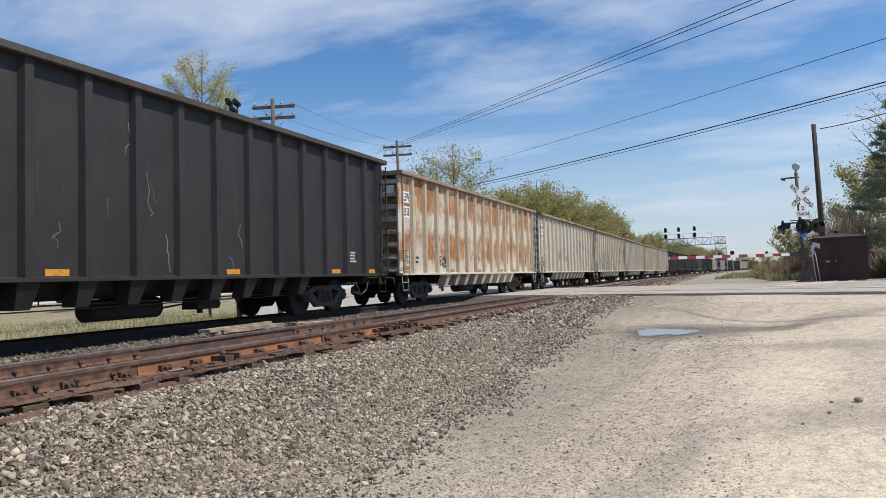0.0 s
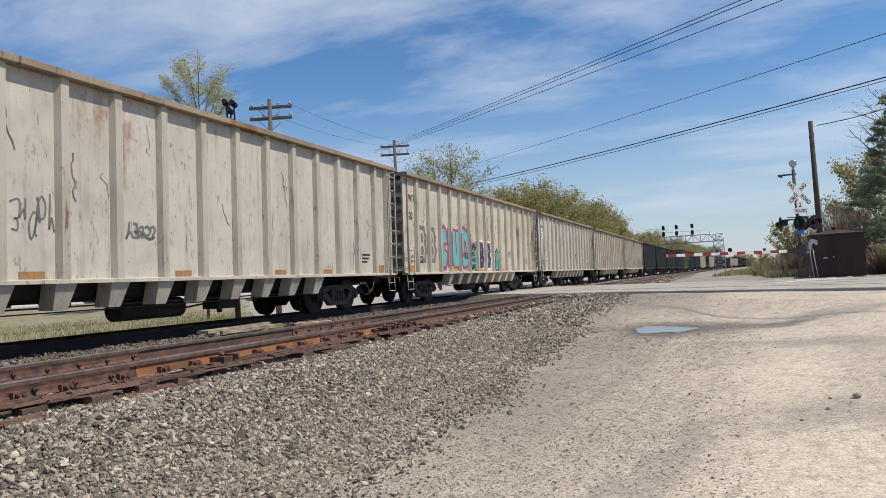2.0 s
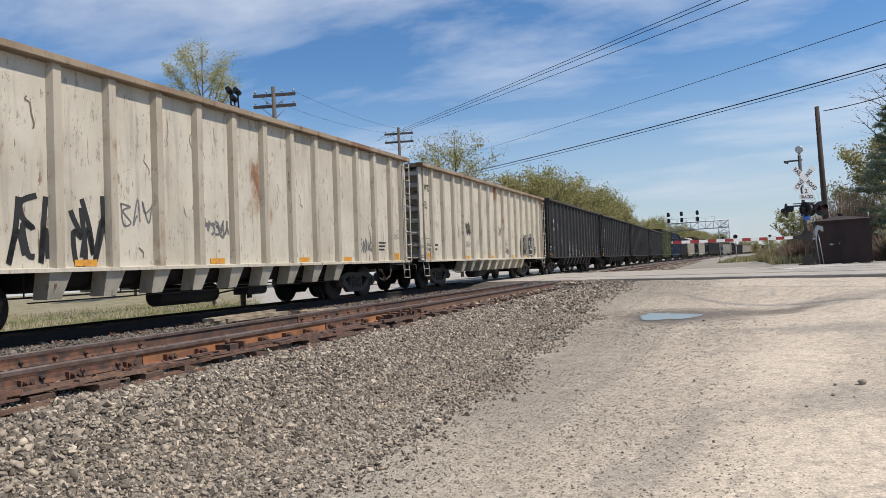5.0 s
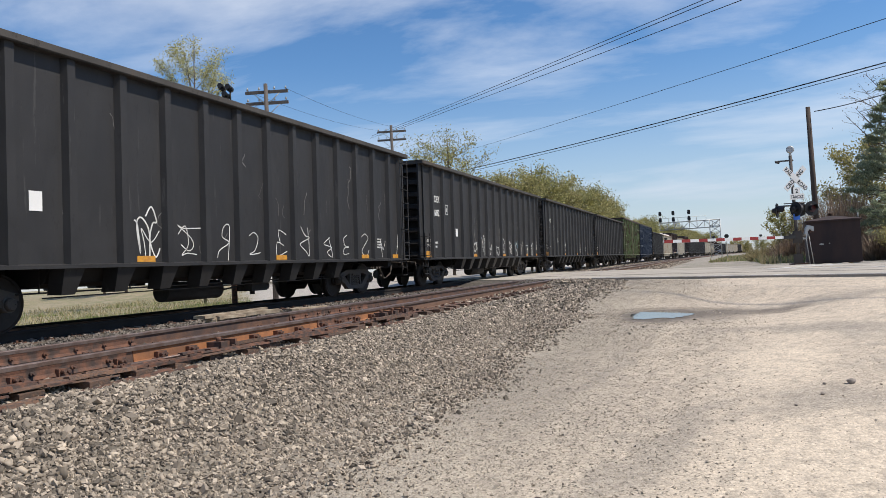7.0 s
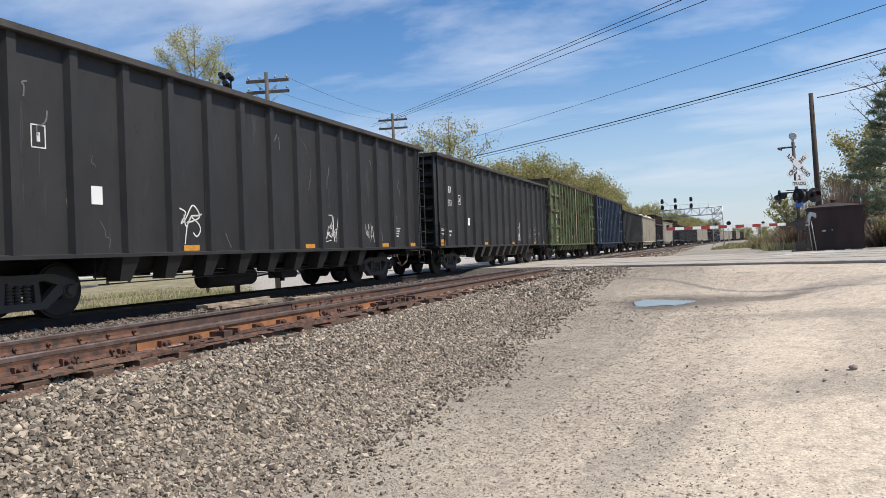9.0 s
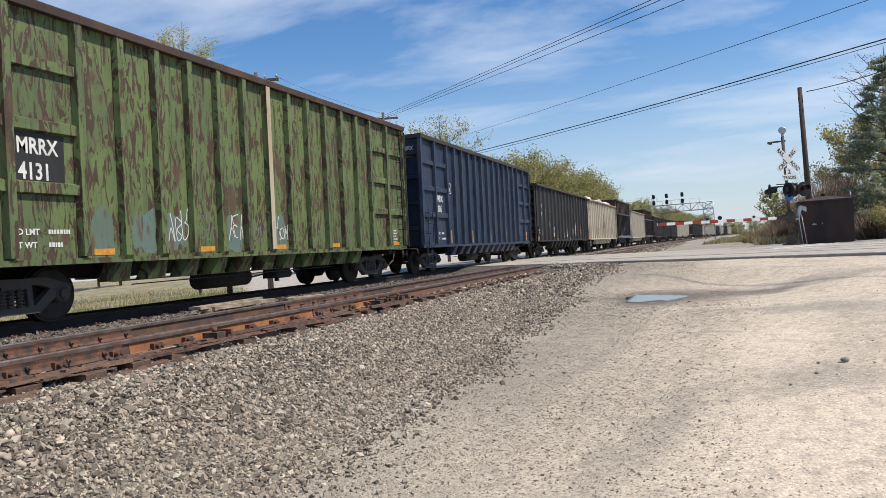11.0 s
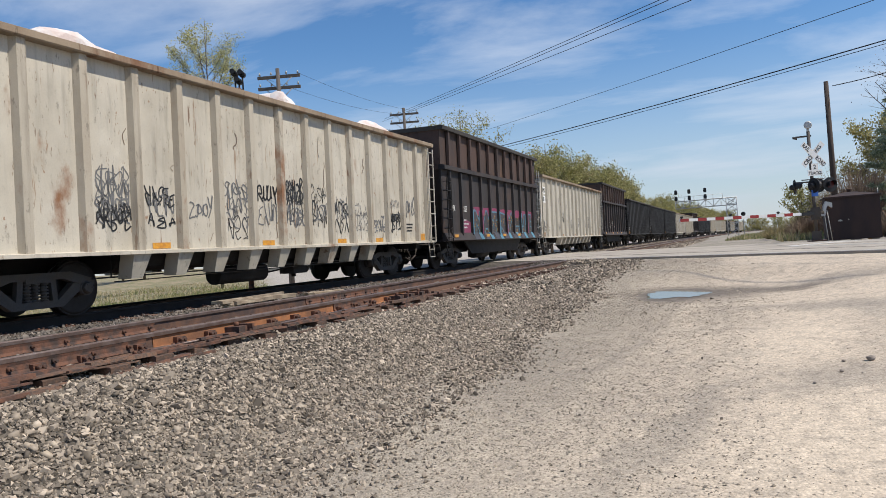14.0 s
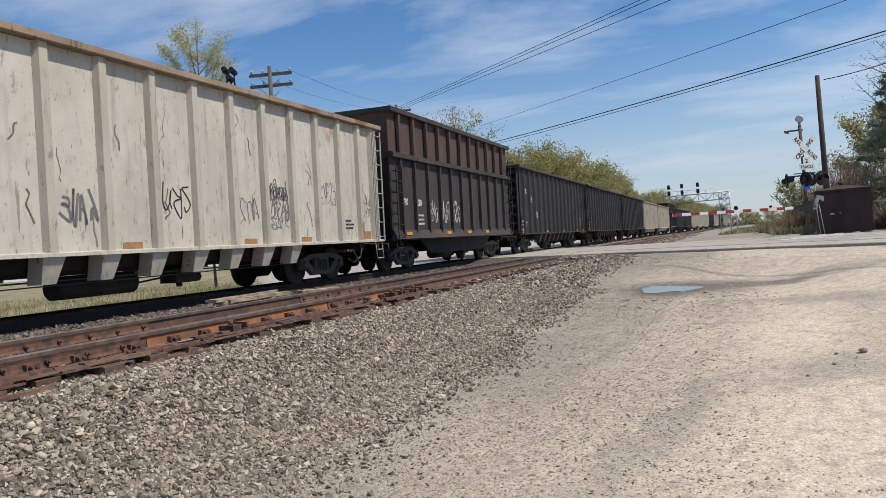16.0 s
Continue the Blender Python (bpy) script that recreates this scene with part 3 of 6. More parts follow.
YS = [-70, 95] + [95 + 15 * i for i in range(1, 40)]
FOOT = [(-0.07, -0.178), (0.07, -0.178), (0.07, -0.168), (0.014, -0.150), (0.010, -0.045), (-0.010, -0.045), (-0.014, -0.150), (-0.07, -0.168)]
HEAD = [(-0.035, -0.044), (0.035, -0.044), (0.037, -0.010), (0.028, 0), (-0.028, 0), (-0.037, -0.010)]


def build_track(name, cx, web, head, label):
    tr = new(name)
    tagged(tr, label, "railway track", kind="structure")
    for s in (-1, 1):
        if s > 0 and web is M["railweb"]:        # bolted lengths, rusted differently
            bm = B(); sweep(bm, FOOT, cx + s * GAUGE / 2, [-70, 5.8])
            part("rail", bm, M["rail"], tr)
            bm = B(); sweep(bm, FOOT, cx + s * GAUGE / 2, [5.81, 12.4])
            part("rail", bm, web, tr, "orange rusty length of rail")
            bm = B(); sweep(bm, FOOT, cx + s * GAUGE / 2, [12.41] + YS[1:])
            r = part("rail", bm, M["railbrown"], tr)
        else:
            bm = B(); sweep(bm, FOOT, cx + s * GAUGE / 2, YS)
            r = part("rail", bm, web if s > 0 else M["rail"], tr)
        bm = B(); sweep(bm, HEAD, cx + s * GAUGE / 2, YS)
        part("rail_head", bm, head, r)
    bm = B()
    prism(bm, [(-1.22, -0.36), (1.22, -0.36), (1.22, -0.185), (1.20, -0.178), (-1.20, -0.178), (-1.22, -0.185)], "y", -0.115, 0.115)
    tie = mesh_of(bm, "crosstie", M["tie"])
    bm = B()
    for s in (-1, 1):
        box(bm, s * 0.75 - 0.19, s * 0.75 + 0.19, -0.09, 0.09, -0.180, -0.164)
        for dx in (-0.13, 0.13):
            rod(bm, (s * 0.75 + dx, -0.03, -0.17), (s * 0.75 + dx, -0.03, -0.135), 0.018, 6)
            rod(bm, (s * 0.75 + dx, 0.05, -0.17), (s * 0.75 + dx, 0.05, -0.14), 0.016, 6)
    plates = mesh_of(bm, "tie_plate", M["iron"])
    rng = random.Random(5)
    y = -8.0
    while y < 62:
        if not (road_e(cx, y) < 0.3 and road_e(cx, y) > -ROAD_W - 0.3):
            t = part("crosstie", tie, None, tr, at=pose(cx + rng.uniform(-0.05, 0.05), y, rng.uniform(-0.008, 0.006), 0, 0, rng.uniform(-1.2, 1.2)))
            part("tie_plate", plates, None, t)
        y += 0.56
    bm = B()
    ties = 0
    y = 62.0
    while y < 240:
        box(bm, cx + bend(y) - 1.3, cx + bend(y) + 1.3, y - 0.11, y + 0.11, -0.34, -0.178); y += 0.56
    far = part("distant_crossties", bm, M["tie"], tr); far["kind"] = "stuff"
    return tr


near = build_track("near_track", NEAR_X, M["railweb"], M["railhead"], "rusty near railway track with bolted rails on timber ties")
build_track("train_track", TRAIN_X, M["darkrail"], M["darkrail"], "oily black railway track that carries the train")


def near_rail_fittings():
    """Joint bars, rail anchors, rods and loose iron along the near rail's outer side."""
    x = NEAR_X + GAUGE / 2
    bm = B()
    box(bm, -0.035, 0.03, -0.06, 0.06, -0.165, -0.09)
    box(bm, 0.0, 0.055, -0.045, 0.045, -0.165, -0.135)
    rod(bm, (0.03, -0.03, -0.12), (0.075, -0.03, -0.11), 0.018, 6)
    rod(bm, (0.03, 0.03, -0.12), (0.065, 0.03, -0.12), 0.018, 6)
    anchor = mesh_of(bm, "rail_anchor", M["iron"])
    rng = random.Random(9)
    y = 2.2
    while y < 12.6:
        part("rail_anchor", anchor, None, near, at=pose(x + 0.045, y + rng.uniform(-0.08, 0.08), 0, 0, 0, rng.uniform(-6, 6)))
        y += 0.56
    for y0, y1, sx in ((2.0, 5.7, 1), (9.4, 10.6, 1), (3.0, 7.4, -1), (11.0, 14.0, -1)):
        bm = B()
        px = x if sx > 0 else NEAR_X - GAUGE / 2
        prism(bm, [(px + 0.012, -0.150), (px + 0.05, -0.152), (px + 0.028, -0.120), (px + 0.026, -0.075), (px + 0.034, -0.048), (px + 0.012, -0.048)], "y", y0, y1)
        jb = part("joint_bar", bm, M["iron"], near)
        yy = y0 + 0.1
        while yy < y1:
            bm = B(); rod(bm, (px + 0.026, yy, -0.098), (px + 0.060, yy, -0.098), 0.022, 6); rod(bm, (px + 0.05, yy, -0.098), (px + 0.085, yy, -0.098), 0.012, 6)
            part("bolt", bm, M["iron"], jb); yy += 0.42
    bm = B(); rod(bm, (x + 0.17, 5.6, -0.155), (x + 0.16, 10.2, -0.15), 0.014, 8)
    part("switch_rod", bm, M["railhead"], near, "thin bright steel rod beside the rail")
    bm = B(); rod(bm, (x + 0.30, 4.2, -0.17), (x + 0.26, 15, -0.17), 0.018, 8)
    part("switch_rod", bm, M["iron"], near)
    # rusty timber and iron lying by the rail
    for i in range(95):
        yy, ln = 2.2 + 11.5 * rng.random() ** 1.3, rng.uniform(0.25, 1.3)
        bm = B()
        xx, w, h = x + rng.uniform(0.12, 0.62), rng.uniform(0.012, 0.05), rng.uniform(0.012, 0.04)
        prism(bm, [(-w, 0), (w, 0), (w * 0.8, h), (-w * 0.85, h * 0.9)], "y", -ln / 2, ln / 2)
        z = ground_z(xx, yy)
        part("iron_scrap", bm, M["iron"] if i % 3 else M["tie"], near, "rusty scrap bar beside the rail", at=pose(xx, yy, max(z, -0.185 if xx < -5.1 else -9) + rng.uniform(0, 0.03), rng.uniform(-2, 2), rng.uniform(-8, 8), rng.uniform(-9, 9)))
    bm = B()
    box(bm, -0.10, 0.10, -0.14, 0.14, 0, 0.09); rod(bm, (0, -0.05, 0.09), (0, -0.05, 0.14), 0.03, 8); box(bm, -0.03, 0.17, 0.02, 0.06, 0.05, 0.11)
    clamp = mesh_of(bm, "rod_clamp", M["iron"])
    for yy in (7.0, 11.3, 11.75, 12.2):
        part("rod_clamp", clamp, None, near, "rusty iron clamp block", at=pose(x + 0.17, yy, -0.17, 0, 0, rng.uniform(-8, 8)))


near_rail_fittings()


def broken_planks():
    rng = random.Random(3)
    for i in range(8):
        th = tagged(new("timber_plank"), "broken grey timber plank lying between the tracks", "plank", group="broken planks between the tracks")
        bm = B()
        ln, w, h = rng.uniform(0.4, 1.6), rng.uniform(0.07, 0.13), rng.uniform(0.03, 0.07)
        prism(bm, [(-w, 0), (w, 0), (w, h), (w * 0.4, h * 1.15), (-w, h)], "y", -ln / 2, ln / 2 - rng.uniform(0, 0.1))
        part("board", bm, M["plank"], th)
        th.matrix_basis = pose(-9.2 + rng.uniform(-0.4, 0.35), 13.0 + rng.uniform(-1.6, 1.8), -0.175 + 0.05 * (i % 3), 0, rng.uniform(-5, 5), rng.uniform(-35, 35))


broken_planks()


def stones(name, n, xa, xb, ya, yb, size, material, label, power=1.0, lift=0.3, dens=None, flat=False):
    """Loose stones on the ground, joined into one object of kind stuff."""
    rs = np.random.RandomState(len(name) + n % 97)
    cube = np.array([(x, y, z) for x in (-1, 1) for y in (-1, 1) for z in (-1, 1)], float)
    quads = np.array([(0, 1, 3, 2), (4, 6, 7, 5), (0, 4, 5, 1), (2, 3, 7, 6), (0, 2, 6, 4), (1, 5, 7, 3)])
    xs = rs.uniform(xa, xb, n)
    ys = ya + (yb - ya) * rs.uniform(0, 1, n) ** power
    if dens:
        keep = np.array([dens(x, y) for x, y in zip(xs, ys)]) > rs.uniform(0, 1, n)
        xs, ys = xs[keep], ys[keep]
    if flat:      # small gravel: four-sided crumbs
        cube = np.array([(-1, -1, -0.6), (1, -1, -0.6), (1, 1, -0.6), (-1, 1, -0.6), (0, 0, 1)], float)
        quads = np.array([(0, 1, 4), (1, 2, 4), (2, 3, 4), (3, 0, 4)])
    k, c = len(cube), quads.shape[1]
    n = len(xs)
    zs = np.array([ground_z(x, y) for x, y in zip(xs, ys)])
    s = size * np.exp(rs.normal(0, 0.32, n))
    v = cube[None] * rs.uniform(0.4, 1.0, (n, k, 3)) * np.stack([s, s * rs.uniform(0.6, 1.1, n), s * (rs.uniform(0.3, 0.55, n) if flat else rs.uniform(0.35, 0.65, n))], 1)[:, None, :]
    q = rs.normal(0, 1, (n, 4)); q[:, 1:3] *= 0.15 if flat else 0.45; q /= np.linalg.norm(q, axis=1)[:, None]
    w, x, y, z = q.T
    R = np.stack([np.stack([1 - 2 * (y * y + z * z), 2 * (x * y - z * w), 2 * (x * z + y * w)], 1),
                  np.stack([2 * (x * y + z * w), 1 - 2 * (x * x + z * z), 2 * (y * z - x * w)], 1),
                  np.stack([2 * (x * z - y * w), 2 * (y * z + x * w), 1 - 2 * (x * x + y * y)], 1)], 1)
    v = np.einsum("nij,nkj->nki", R, v)
    v += np.stack([xs, ys, zs + s * lift], 1)[:, None, :]
    f = (quads[None] + (np.arange(n) * k)[:, None, None]).reshape(-1, c)
    me = bpy.data.meshes.new(name)
    me.from_pydata(v.reshape(-1, 3), [], f.tolist())
    me.polygons.foreach_set("use_smooth", np.repeat(rs.uniform(0, 1, n) < (0.0 if flat else 0.25), len(quads)))
    me.materials.append(material)
    return tagged(new(name, me), label, "stones", kind="stuff")


def off_road(x, y):
    e = road_e(x, y)
    if math.hypot((x - PUDDLE.x - 0.1) / 0.75, (y - PUDDLE.y) / 1.5) < 1:
        return 0.0
    return 1.0 if e > 0.2 or e < -ROAD_W - 0.2 else 0.0


def shoulder(x, y):
    return off_road(x, y) * (1 - sstep(-4.0, -2.2, x + 0.7 * noise.noise((x, y * 0.5, 3))))


stones("ballast_stones", 112000, -5.65, -1.9, 1.6, 15, 0.0165, M["stone"], "coarse grey ballast stones beside the track", 1.25, 0.35, shoulder)
stones("ballast_stones", 20000, -5.65, -1.9, 15, 30, 0.028, M["stone"], "coarse grey ballast stones beside the track", 1.0, 0.35, shoulder)
stones("track_ballast", 26000, -13.4, -5.7, 2, 27, 0.026, M["darkstone"], "dark sooty ballast stones between the rails", 1.1, 0.1, off_road)
stones("ballast_stones", 16000, -14, -3.5, 42, 110, 0.06, M["stone"], "coarse grey ballast stones beside the track", 1.3, 0.1, off_road)


def loose(x, y):
    v = noise.noise((x * 0.45, y * 0.30, 7))
    return off_road(x, y) * (0.25 + 0.75 * sstep(-0.1, 0.35, v) + 0.6 * (1 - sstep(-2.8, -1.2, x)))


stones("gravel", 60000, -3.4, 7.5, 3.6, 17, 0.0058, M["pebble"], "small loose gravel on the dusty lot", 1.5, 0.35, loose, True)


def mid_zone(x, y):
    return off_road(x, y) * sstep(-4.4, -3.0, x) * (1 - sstep(-2.2, 0.9, x + 0.8 * noise.noise((x * 0.7, y * 0.4, 5))))


stones("gravel", 150000, -4.2, 0.8, 2.6, 25, 0.0098, M["gravel"], "loose grey gravel between ballast and lot", 1.25, 0.22, mid_zone, True)


def lone_rocks():
    rng = random.Random(12)
    for x, y, r in ((1.09, 7.89, 0.04), (0.80, 7.53, 0.022), (0.55, 7.2, 0.016), (0.86, 7.9, 0.018), (-2.9, 7.0, 0.045), (-0.9, 6.2, 0.018)):
        bm = bmesh.new()
        bmesh.ops.create_icosphere(bm, subdivisions=2, radius=r)
        for v in bm.verts:
            v.co *= 1 + 0.35 * noise.noise(v.co * 28 + Vector((x * 9, y, 0)))
            v.co.z *= 0.75
        ob = part("rock", bm, M["darkstone"] if x > 0 else M["stone"], None)
        ob.location = (x, y, ground_z(x, y) + r * 0.45)
        tagged(ob, "small dark rock lying on the dusty lot", "rock", group="loose rocks on the lot")


lone_rocks()


def build_puddle():
    """A flat sheet of water with a ragged edge."""
    bm = B()
    mid = bm.verts.new((PUDDLE.x, PUDDLE.y, PUDDLE_Z - 0.022))
    ring = []
    for i in range(96):
        a = math.tau * i / 96
        c, q = math.cos(a), math.sin(a)
        r = 1 + 0.45 * noise.noise((c * 1.6, q * 1.6, 4.0)) + 0.30 * noise.noise((c * 5, q * 5, 2.0)) + 0.12 * noise.noise((c * 14, q * 14, 7.0))
        ring.append(bm.verts.new((PUDDLE.x + c * 0.50 * r, PUDDLE.y + q * 1.05 * r, PUDDLE_Z - 0.022)))
    for i in range(96):
        bm.faces.new((mid, ring[i], ring[(i + 1) % 96]))
    tagged(part("puddle", bm, M["water"], None), "shallow puddle that mirrors the sky", "puddle", kind="structure")


build_puddle()


def blades(name, n, region, h, material, label, seed, lean=0.5, wide=0.012):
    """Grass: narrow leaning triangles, joined into one object of kind stuff."""
    rs = np.random.RandomState(seed)
    x, y = region(rs, n)
    keep = (np.array([off_road(a, b) for a, b in zip(x, y)]) > 0) & ~((x < -14) & (0.74 * y + x > 1.0))
    x, y = x[keep], y[keep]
    n = len(x)
    z = np.array([ground_z(a, b) for a, b in zip(x, y)])
    hh = h * np.exp(rs.normal(0, 0.35, n))
    a, t = rs.uniform(0, 6.283, n), rs.uniform(0, lean, n)
    d = rs.uniform(0, 6.283, n)
    p0 = np.stack([x - np.cos(a) * wide * hh / h, y - np.sin(a) * wide * hh / h, z - 0.02], 1)
    p1 = np.stack([x + np.cos(a) * wide * hh / h, y + np.sin(a) * wide * hh / h, z - 0.02], 1)
    p2 = np.stack([x + np.cos(d) * t * hh, y + np.sin(d) * t * hh, z + hh], 1)
    v = np.stack([p0, p1, p2], 1).reshape(-1, 3)
    me = bpy.data.meshes.new(name)
    me.from_pydata(v, [], np.arange(3 * n).reshape(-1, 3).tolist())
    me.materials.append(material)
    return tagged(new(name, me), label, "grass", kind="stuff")


def left_field(rs, n):
    return -15.0 - 30 * rs.uniform(0, 1, n) ** 1.8, rs.uniform(2, 75, n)


def clumped(rs, n):
    c = rs.randint(0, 90, n)
    cx, cy = -15.2 - 22 * np.random.RandomState(4).uniform(0, 1, 90) ** 1.5, np.random.RandomState(5).uniform(3, 60, 90)
    return cx[c] + rs.normal(0, 0.7, n), cy[c] + rs.normal(0, 1.1, n)


blades("dry_grass", 60000, left_field, 0.15, M["straw"], "dry straw-coloured grass behind the tracks", 1, 1.0, 0.012)
blades("green_grass", 24000, clumped, 0.16, M["grass"], "patches of fresh green grass behind the tracks", 2, 0.9, 0.012)


def right_bank(rs, n):
    return 2.5 + 26 * rs.uniform(0, 1, n), 50 + 22 * rs.uniform(0, 1, n)


blades("dry_grass", 16000, right_bank, 0.35, M["straw"], "tall dry grass beyond the road", 3, 0.6, 0.03)
blades("green_grass", 9000, right_bank, 0.30, M["grass"], "rough green grass beyond the road", 4, 0.6, 0.03)

# ---- the train ----
CACHE = {}


def shared(key, make, material):
    """A mesh that is built once and shared between alike parts."""
    if key not in CACHE:
        bm = B(); make(bm)
        CACHE[key] = mesh_of(bm, key[0] if isinstance(key, tuple) else key, material)
    return CACHE[key]


SIDE = Matrix(((0, 0, 1, 0), (1, 0, 0, 0), (0, 1, 0, 0), (0, 0, 0, 1)))    # writing on the side that faces the lot


def lettering(text, size, material, parent, y, z, x=1.506, wide=1.0, name="lettering", front=None, label=""):
    """Words in the built-in font as a thin mesh; (y, z) is the lower left corner."""
    key = ("lettering", text, size, material.name, wide)
    if key not in CACHE:
        cu = bpy.data.curves.new("lettering", "FONT")
        cu.body, cu.size, cu.extrude, cu.resolution_u, cu.offset = text, size, 0.002, 2, size * 0.02
        tmp = bpy.data.objects.new("lettering", cu)
        me = bpy.data.meshes.new_from_object(tmp)
        me.transform(Matrix.Diagonal((wide, 1, 1, 1)))
        me.materials.clear(); me.materials.append(material)
        bpy.data.objects.remove(tmp); bpy.data.curves.remove(cu)
        CACHE[key] = me
    m = Matrix.Translation((x, y, z)) @ SIDE if front is None else Matrix.Translation((y, front, z)) @ pose(0, 0, 0, 90, 0, 0)
    return part(name, CACHE[key], None, parent, label, at=m)


def ribbon(bm, pts, w, x, thick=0.003):
    """A painted stroke on the side: (y, z) points, width w."""
    n = len(pts)
    rings = []
    for i, (y, z) in enumerate(pts):
        a, b = pts[max(0, i - 1)], pts[min(n - 1, i + 1)]
        d = Vector((b[0] - a[0], b[1] - a[1]))
        d = d.normalized() if d.length > 1e-6 else Vector((1, 0))
        k = w * 0.5
        rings.append([bm.verts.new((x + thick, y - d.y * k, z + d.x * k)), bm.verts.new((x + thick, y + d.y * k, z - d.x * k))])
    for r, s in zip(rings, rings[1:]):
        bm.faces.new((r[0], r[1], s[1], s[0]))


def smooth(pts, k=6):
    out = []
    n = len(pts)
    for i in range(n - 1):
        p0, p1, p2, p3 = (Vector(pts[max(0, min(n - 1, j))]) for j in (i - 1, i, i + 1, i + 2))
        for j in range(k):
            t = j / k
            q = 0.5 * (2 * p1 + (p2 - p0) * t + (2 * p0 - 5 * p1 + 4 * p2 - p3) * t * t + (3 * p1 - p0 - 3 * p2 + p3) * t ** 3)
            out.append((q.x, q.y))
    return out + [tuple(pts[-1])]


STROKES = (
    ((0.9, 0.85), (0.5, 1.0), (0.1, 0.75), (0.5, 0.5), (0.9, 0.25), (0.5, 0.0), (0.05, 0.15)),
    ((0.1, 0.0), (0.15, 1.0), (0.7, 0.95), (0.75, 0.6), (0.2, 0.5), (0.6, 0.3), (0.95, 0.0)),
    ((0.1, 0.8), (0.45, 1.0), (0.75, 0.75), (0.5, 0.35), (0.1, 0.0), (0.5, 0.05), (0.95, 0.02)),
    ((0.75, 0.6), (0.35, 0.65), (0.1, 0.3), (0.4, 0.0), (0.75, 0.35), (0.8, 0.6), (0.78, 0.1), (1.0, 0.0)),
    ((0.1, 0.0), (0.2, 0.65), (0.25, 0.35), (0.55, 0.65), (0.7, 0.5), (0.75, 0.0)),
    ((0.1, 1.0), (0.4, 0.5), (0.85, 1.0), (0.55, 0.5), (0.3, -0.1)),
    ((0.15, 1.0), (0.1, 0.3), (0.35, 0.0), (0.7, 0.25), (0.75, 0.95), (0.8, 0.2), (1.0, 0.05)),
    ((0.8, 0.95), (0.2, 0.9), (0.15, 0.55), (0.6, 0.5), (0.15, 0.45), (0.1, 0.05), (0.9, 0.1)),
    ((0.1, 0.0), (0.4, 1.0), (0.7, 0.0), (0.6, 0.35), (0.2, 0.35)),
    ((0.2, 0.0), (0.2, 1.0), (0.75, 0.9), (0.3, 0.55), (0.85, 0.35), (0.2, 0.0)),
)


def scrawl(parent, y, z, w, h, material, seed, stroke=0.03, letters=4, x=1.503):
    """Unreadable sprayed tag: a run of looping letter-like strokes."""
    rng = random.Random(seed)
    bm = B()
    for i in range(letters):
        y0, lw = y + w * i / letters, w / letters * 1.08
        lift, hk, lean = rng.uniform(-0.06, 0.06) * h, rng.uniform(0.75, 1.0) * h, rng.uniform(-0.1, 0.25)
        fu, fv = rng.random() < 0.5, rng.random() < 0.5
        pts = [(y0 + lw * ((1 - u if fu else u) + lean * v + rng.gauss(0, 0.10)), z + lift + hk * ((1 - v if fv else v) + rng.gauss(0, 0.08))) for u, v in rng.choice(STROKES)]
        ribbon(bm, smooth(pts), stroke, x + 0.0004 * i)
    return part("graffiti_tag", bm, material, parent, "unreadable sprayed graffiti tag")


BLOCK = {
    "N": ((0, 0), (0, 1), (1, 0), (1, 1)), "A": ((0, 0), (0.5, 1), (1, 0), (0.8, 0.35), (0.2, 0.35)), "T": ((0, 1), (1, 1), (0.5, 1), (0.5, 0)),
    "R": ((0, 0), (0, 1), (0.9, 0.9), (0.85, 0.5), (0, 0.5), (0.35, 0.5), (1, 0)), "Y": ((0, 1), (0.5, 0.5), (1, 1), (0.5, 0.5), (0.5, 0)),
    "L": ((0, 1), (0, 0), (1, 0)), "U": ((0, 1), (0, 0.1), (0.5, 0), (1, 0.1), (1, 1)), "E": ((1, 1), (0, 1), (0, 0.5), (0.8, 0.5), (0, 0.5), (0, 0), (1, 0)),
    "C": ((1, 0.8), (0.6, 1), (0.1, 0.85), (0, 0.5), (0.1, 0.15), (0.6, 0), (1, 0.2)), "I": ((0.5, 1), (0.5, 0)), "D": ((0, 0), (0, 1), (0.7, 0.95), (1, 0.5), (0.7, 0.05), (0, 0)),
    "B": ((0, 0.5), (0, 0), (0.75, 0.03), (0.95, 0.28), (0.7, 0.5), (0, 0.5), (0, 1), (0.65, 0.97), (0.85, 0.75), (0.7, 0.5)), "K": ((0, 0), (0, 1), (0, 0.45), (1, 1), (0.3, 0.6), (1, 0)), "Z": ((0, 1), (1, 1), (0, 0), (1, 0)),
}


def block_letter(parent, glyph, y, z, w, h, layers, label, x=1.503):
    """A fat sprayed letter: one stroke path laid on in layers of (material, stroke width)."""
    for k, (material, stroke) in enumerate(layers):
        m = layers[0][1] / 2
        pts = [(y + m + (w - 2 * m) * u, z + m + (h - 2 * m) * v) for u, v in BLOCK[glyph]]
        if glyph in "CUD":
            pts = smooth(pts, 5)
        bm = B()
        for i, (a, b) in enumerate(zip(pts, pts[1:])):
            d = Vector((b[0] - a[0], b[1] - a[1]))
            if d.length < 1e-4:
                continue
            d = d.normalized() * stroke * 0.42
            ribbon(bm, [(a[0] - d.x, a[1] - d.y), (b[0] + d.x, b[1] + d.y)], stroke, x + 0.0018 * k + 0.00012 * i, 0.001)
        part("graffiti_letter", bm, M[material], parent, label)


def post_paint(car, posts, y0, y1, z0, z1, material, label):
    """The same spray carried across the faces of the posts."""
    for y in posts:
        if y0 < y < y1:
            bm = B(); box(bm, 1.6005, 1.603, y - 0.072, y + 0.072, z0, z1)
            part("graffiti_fill", bm, M[material], car, label)


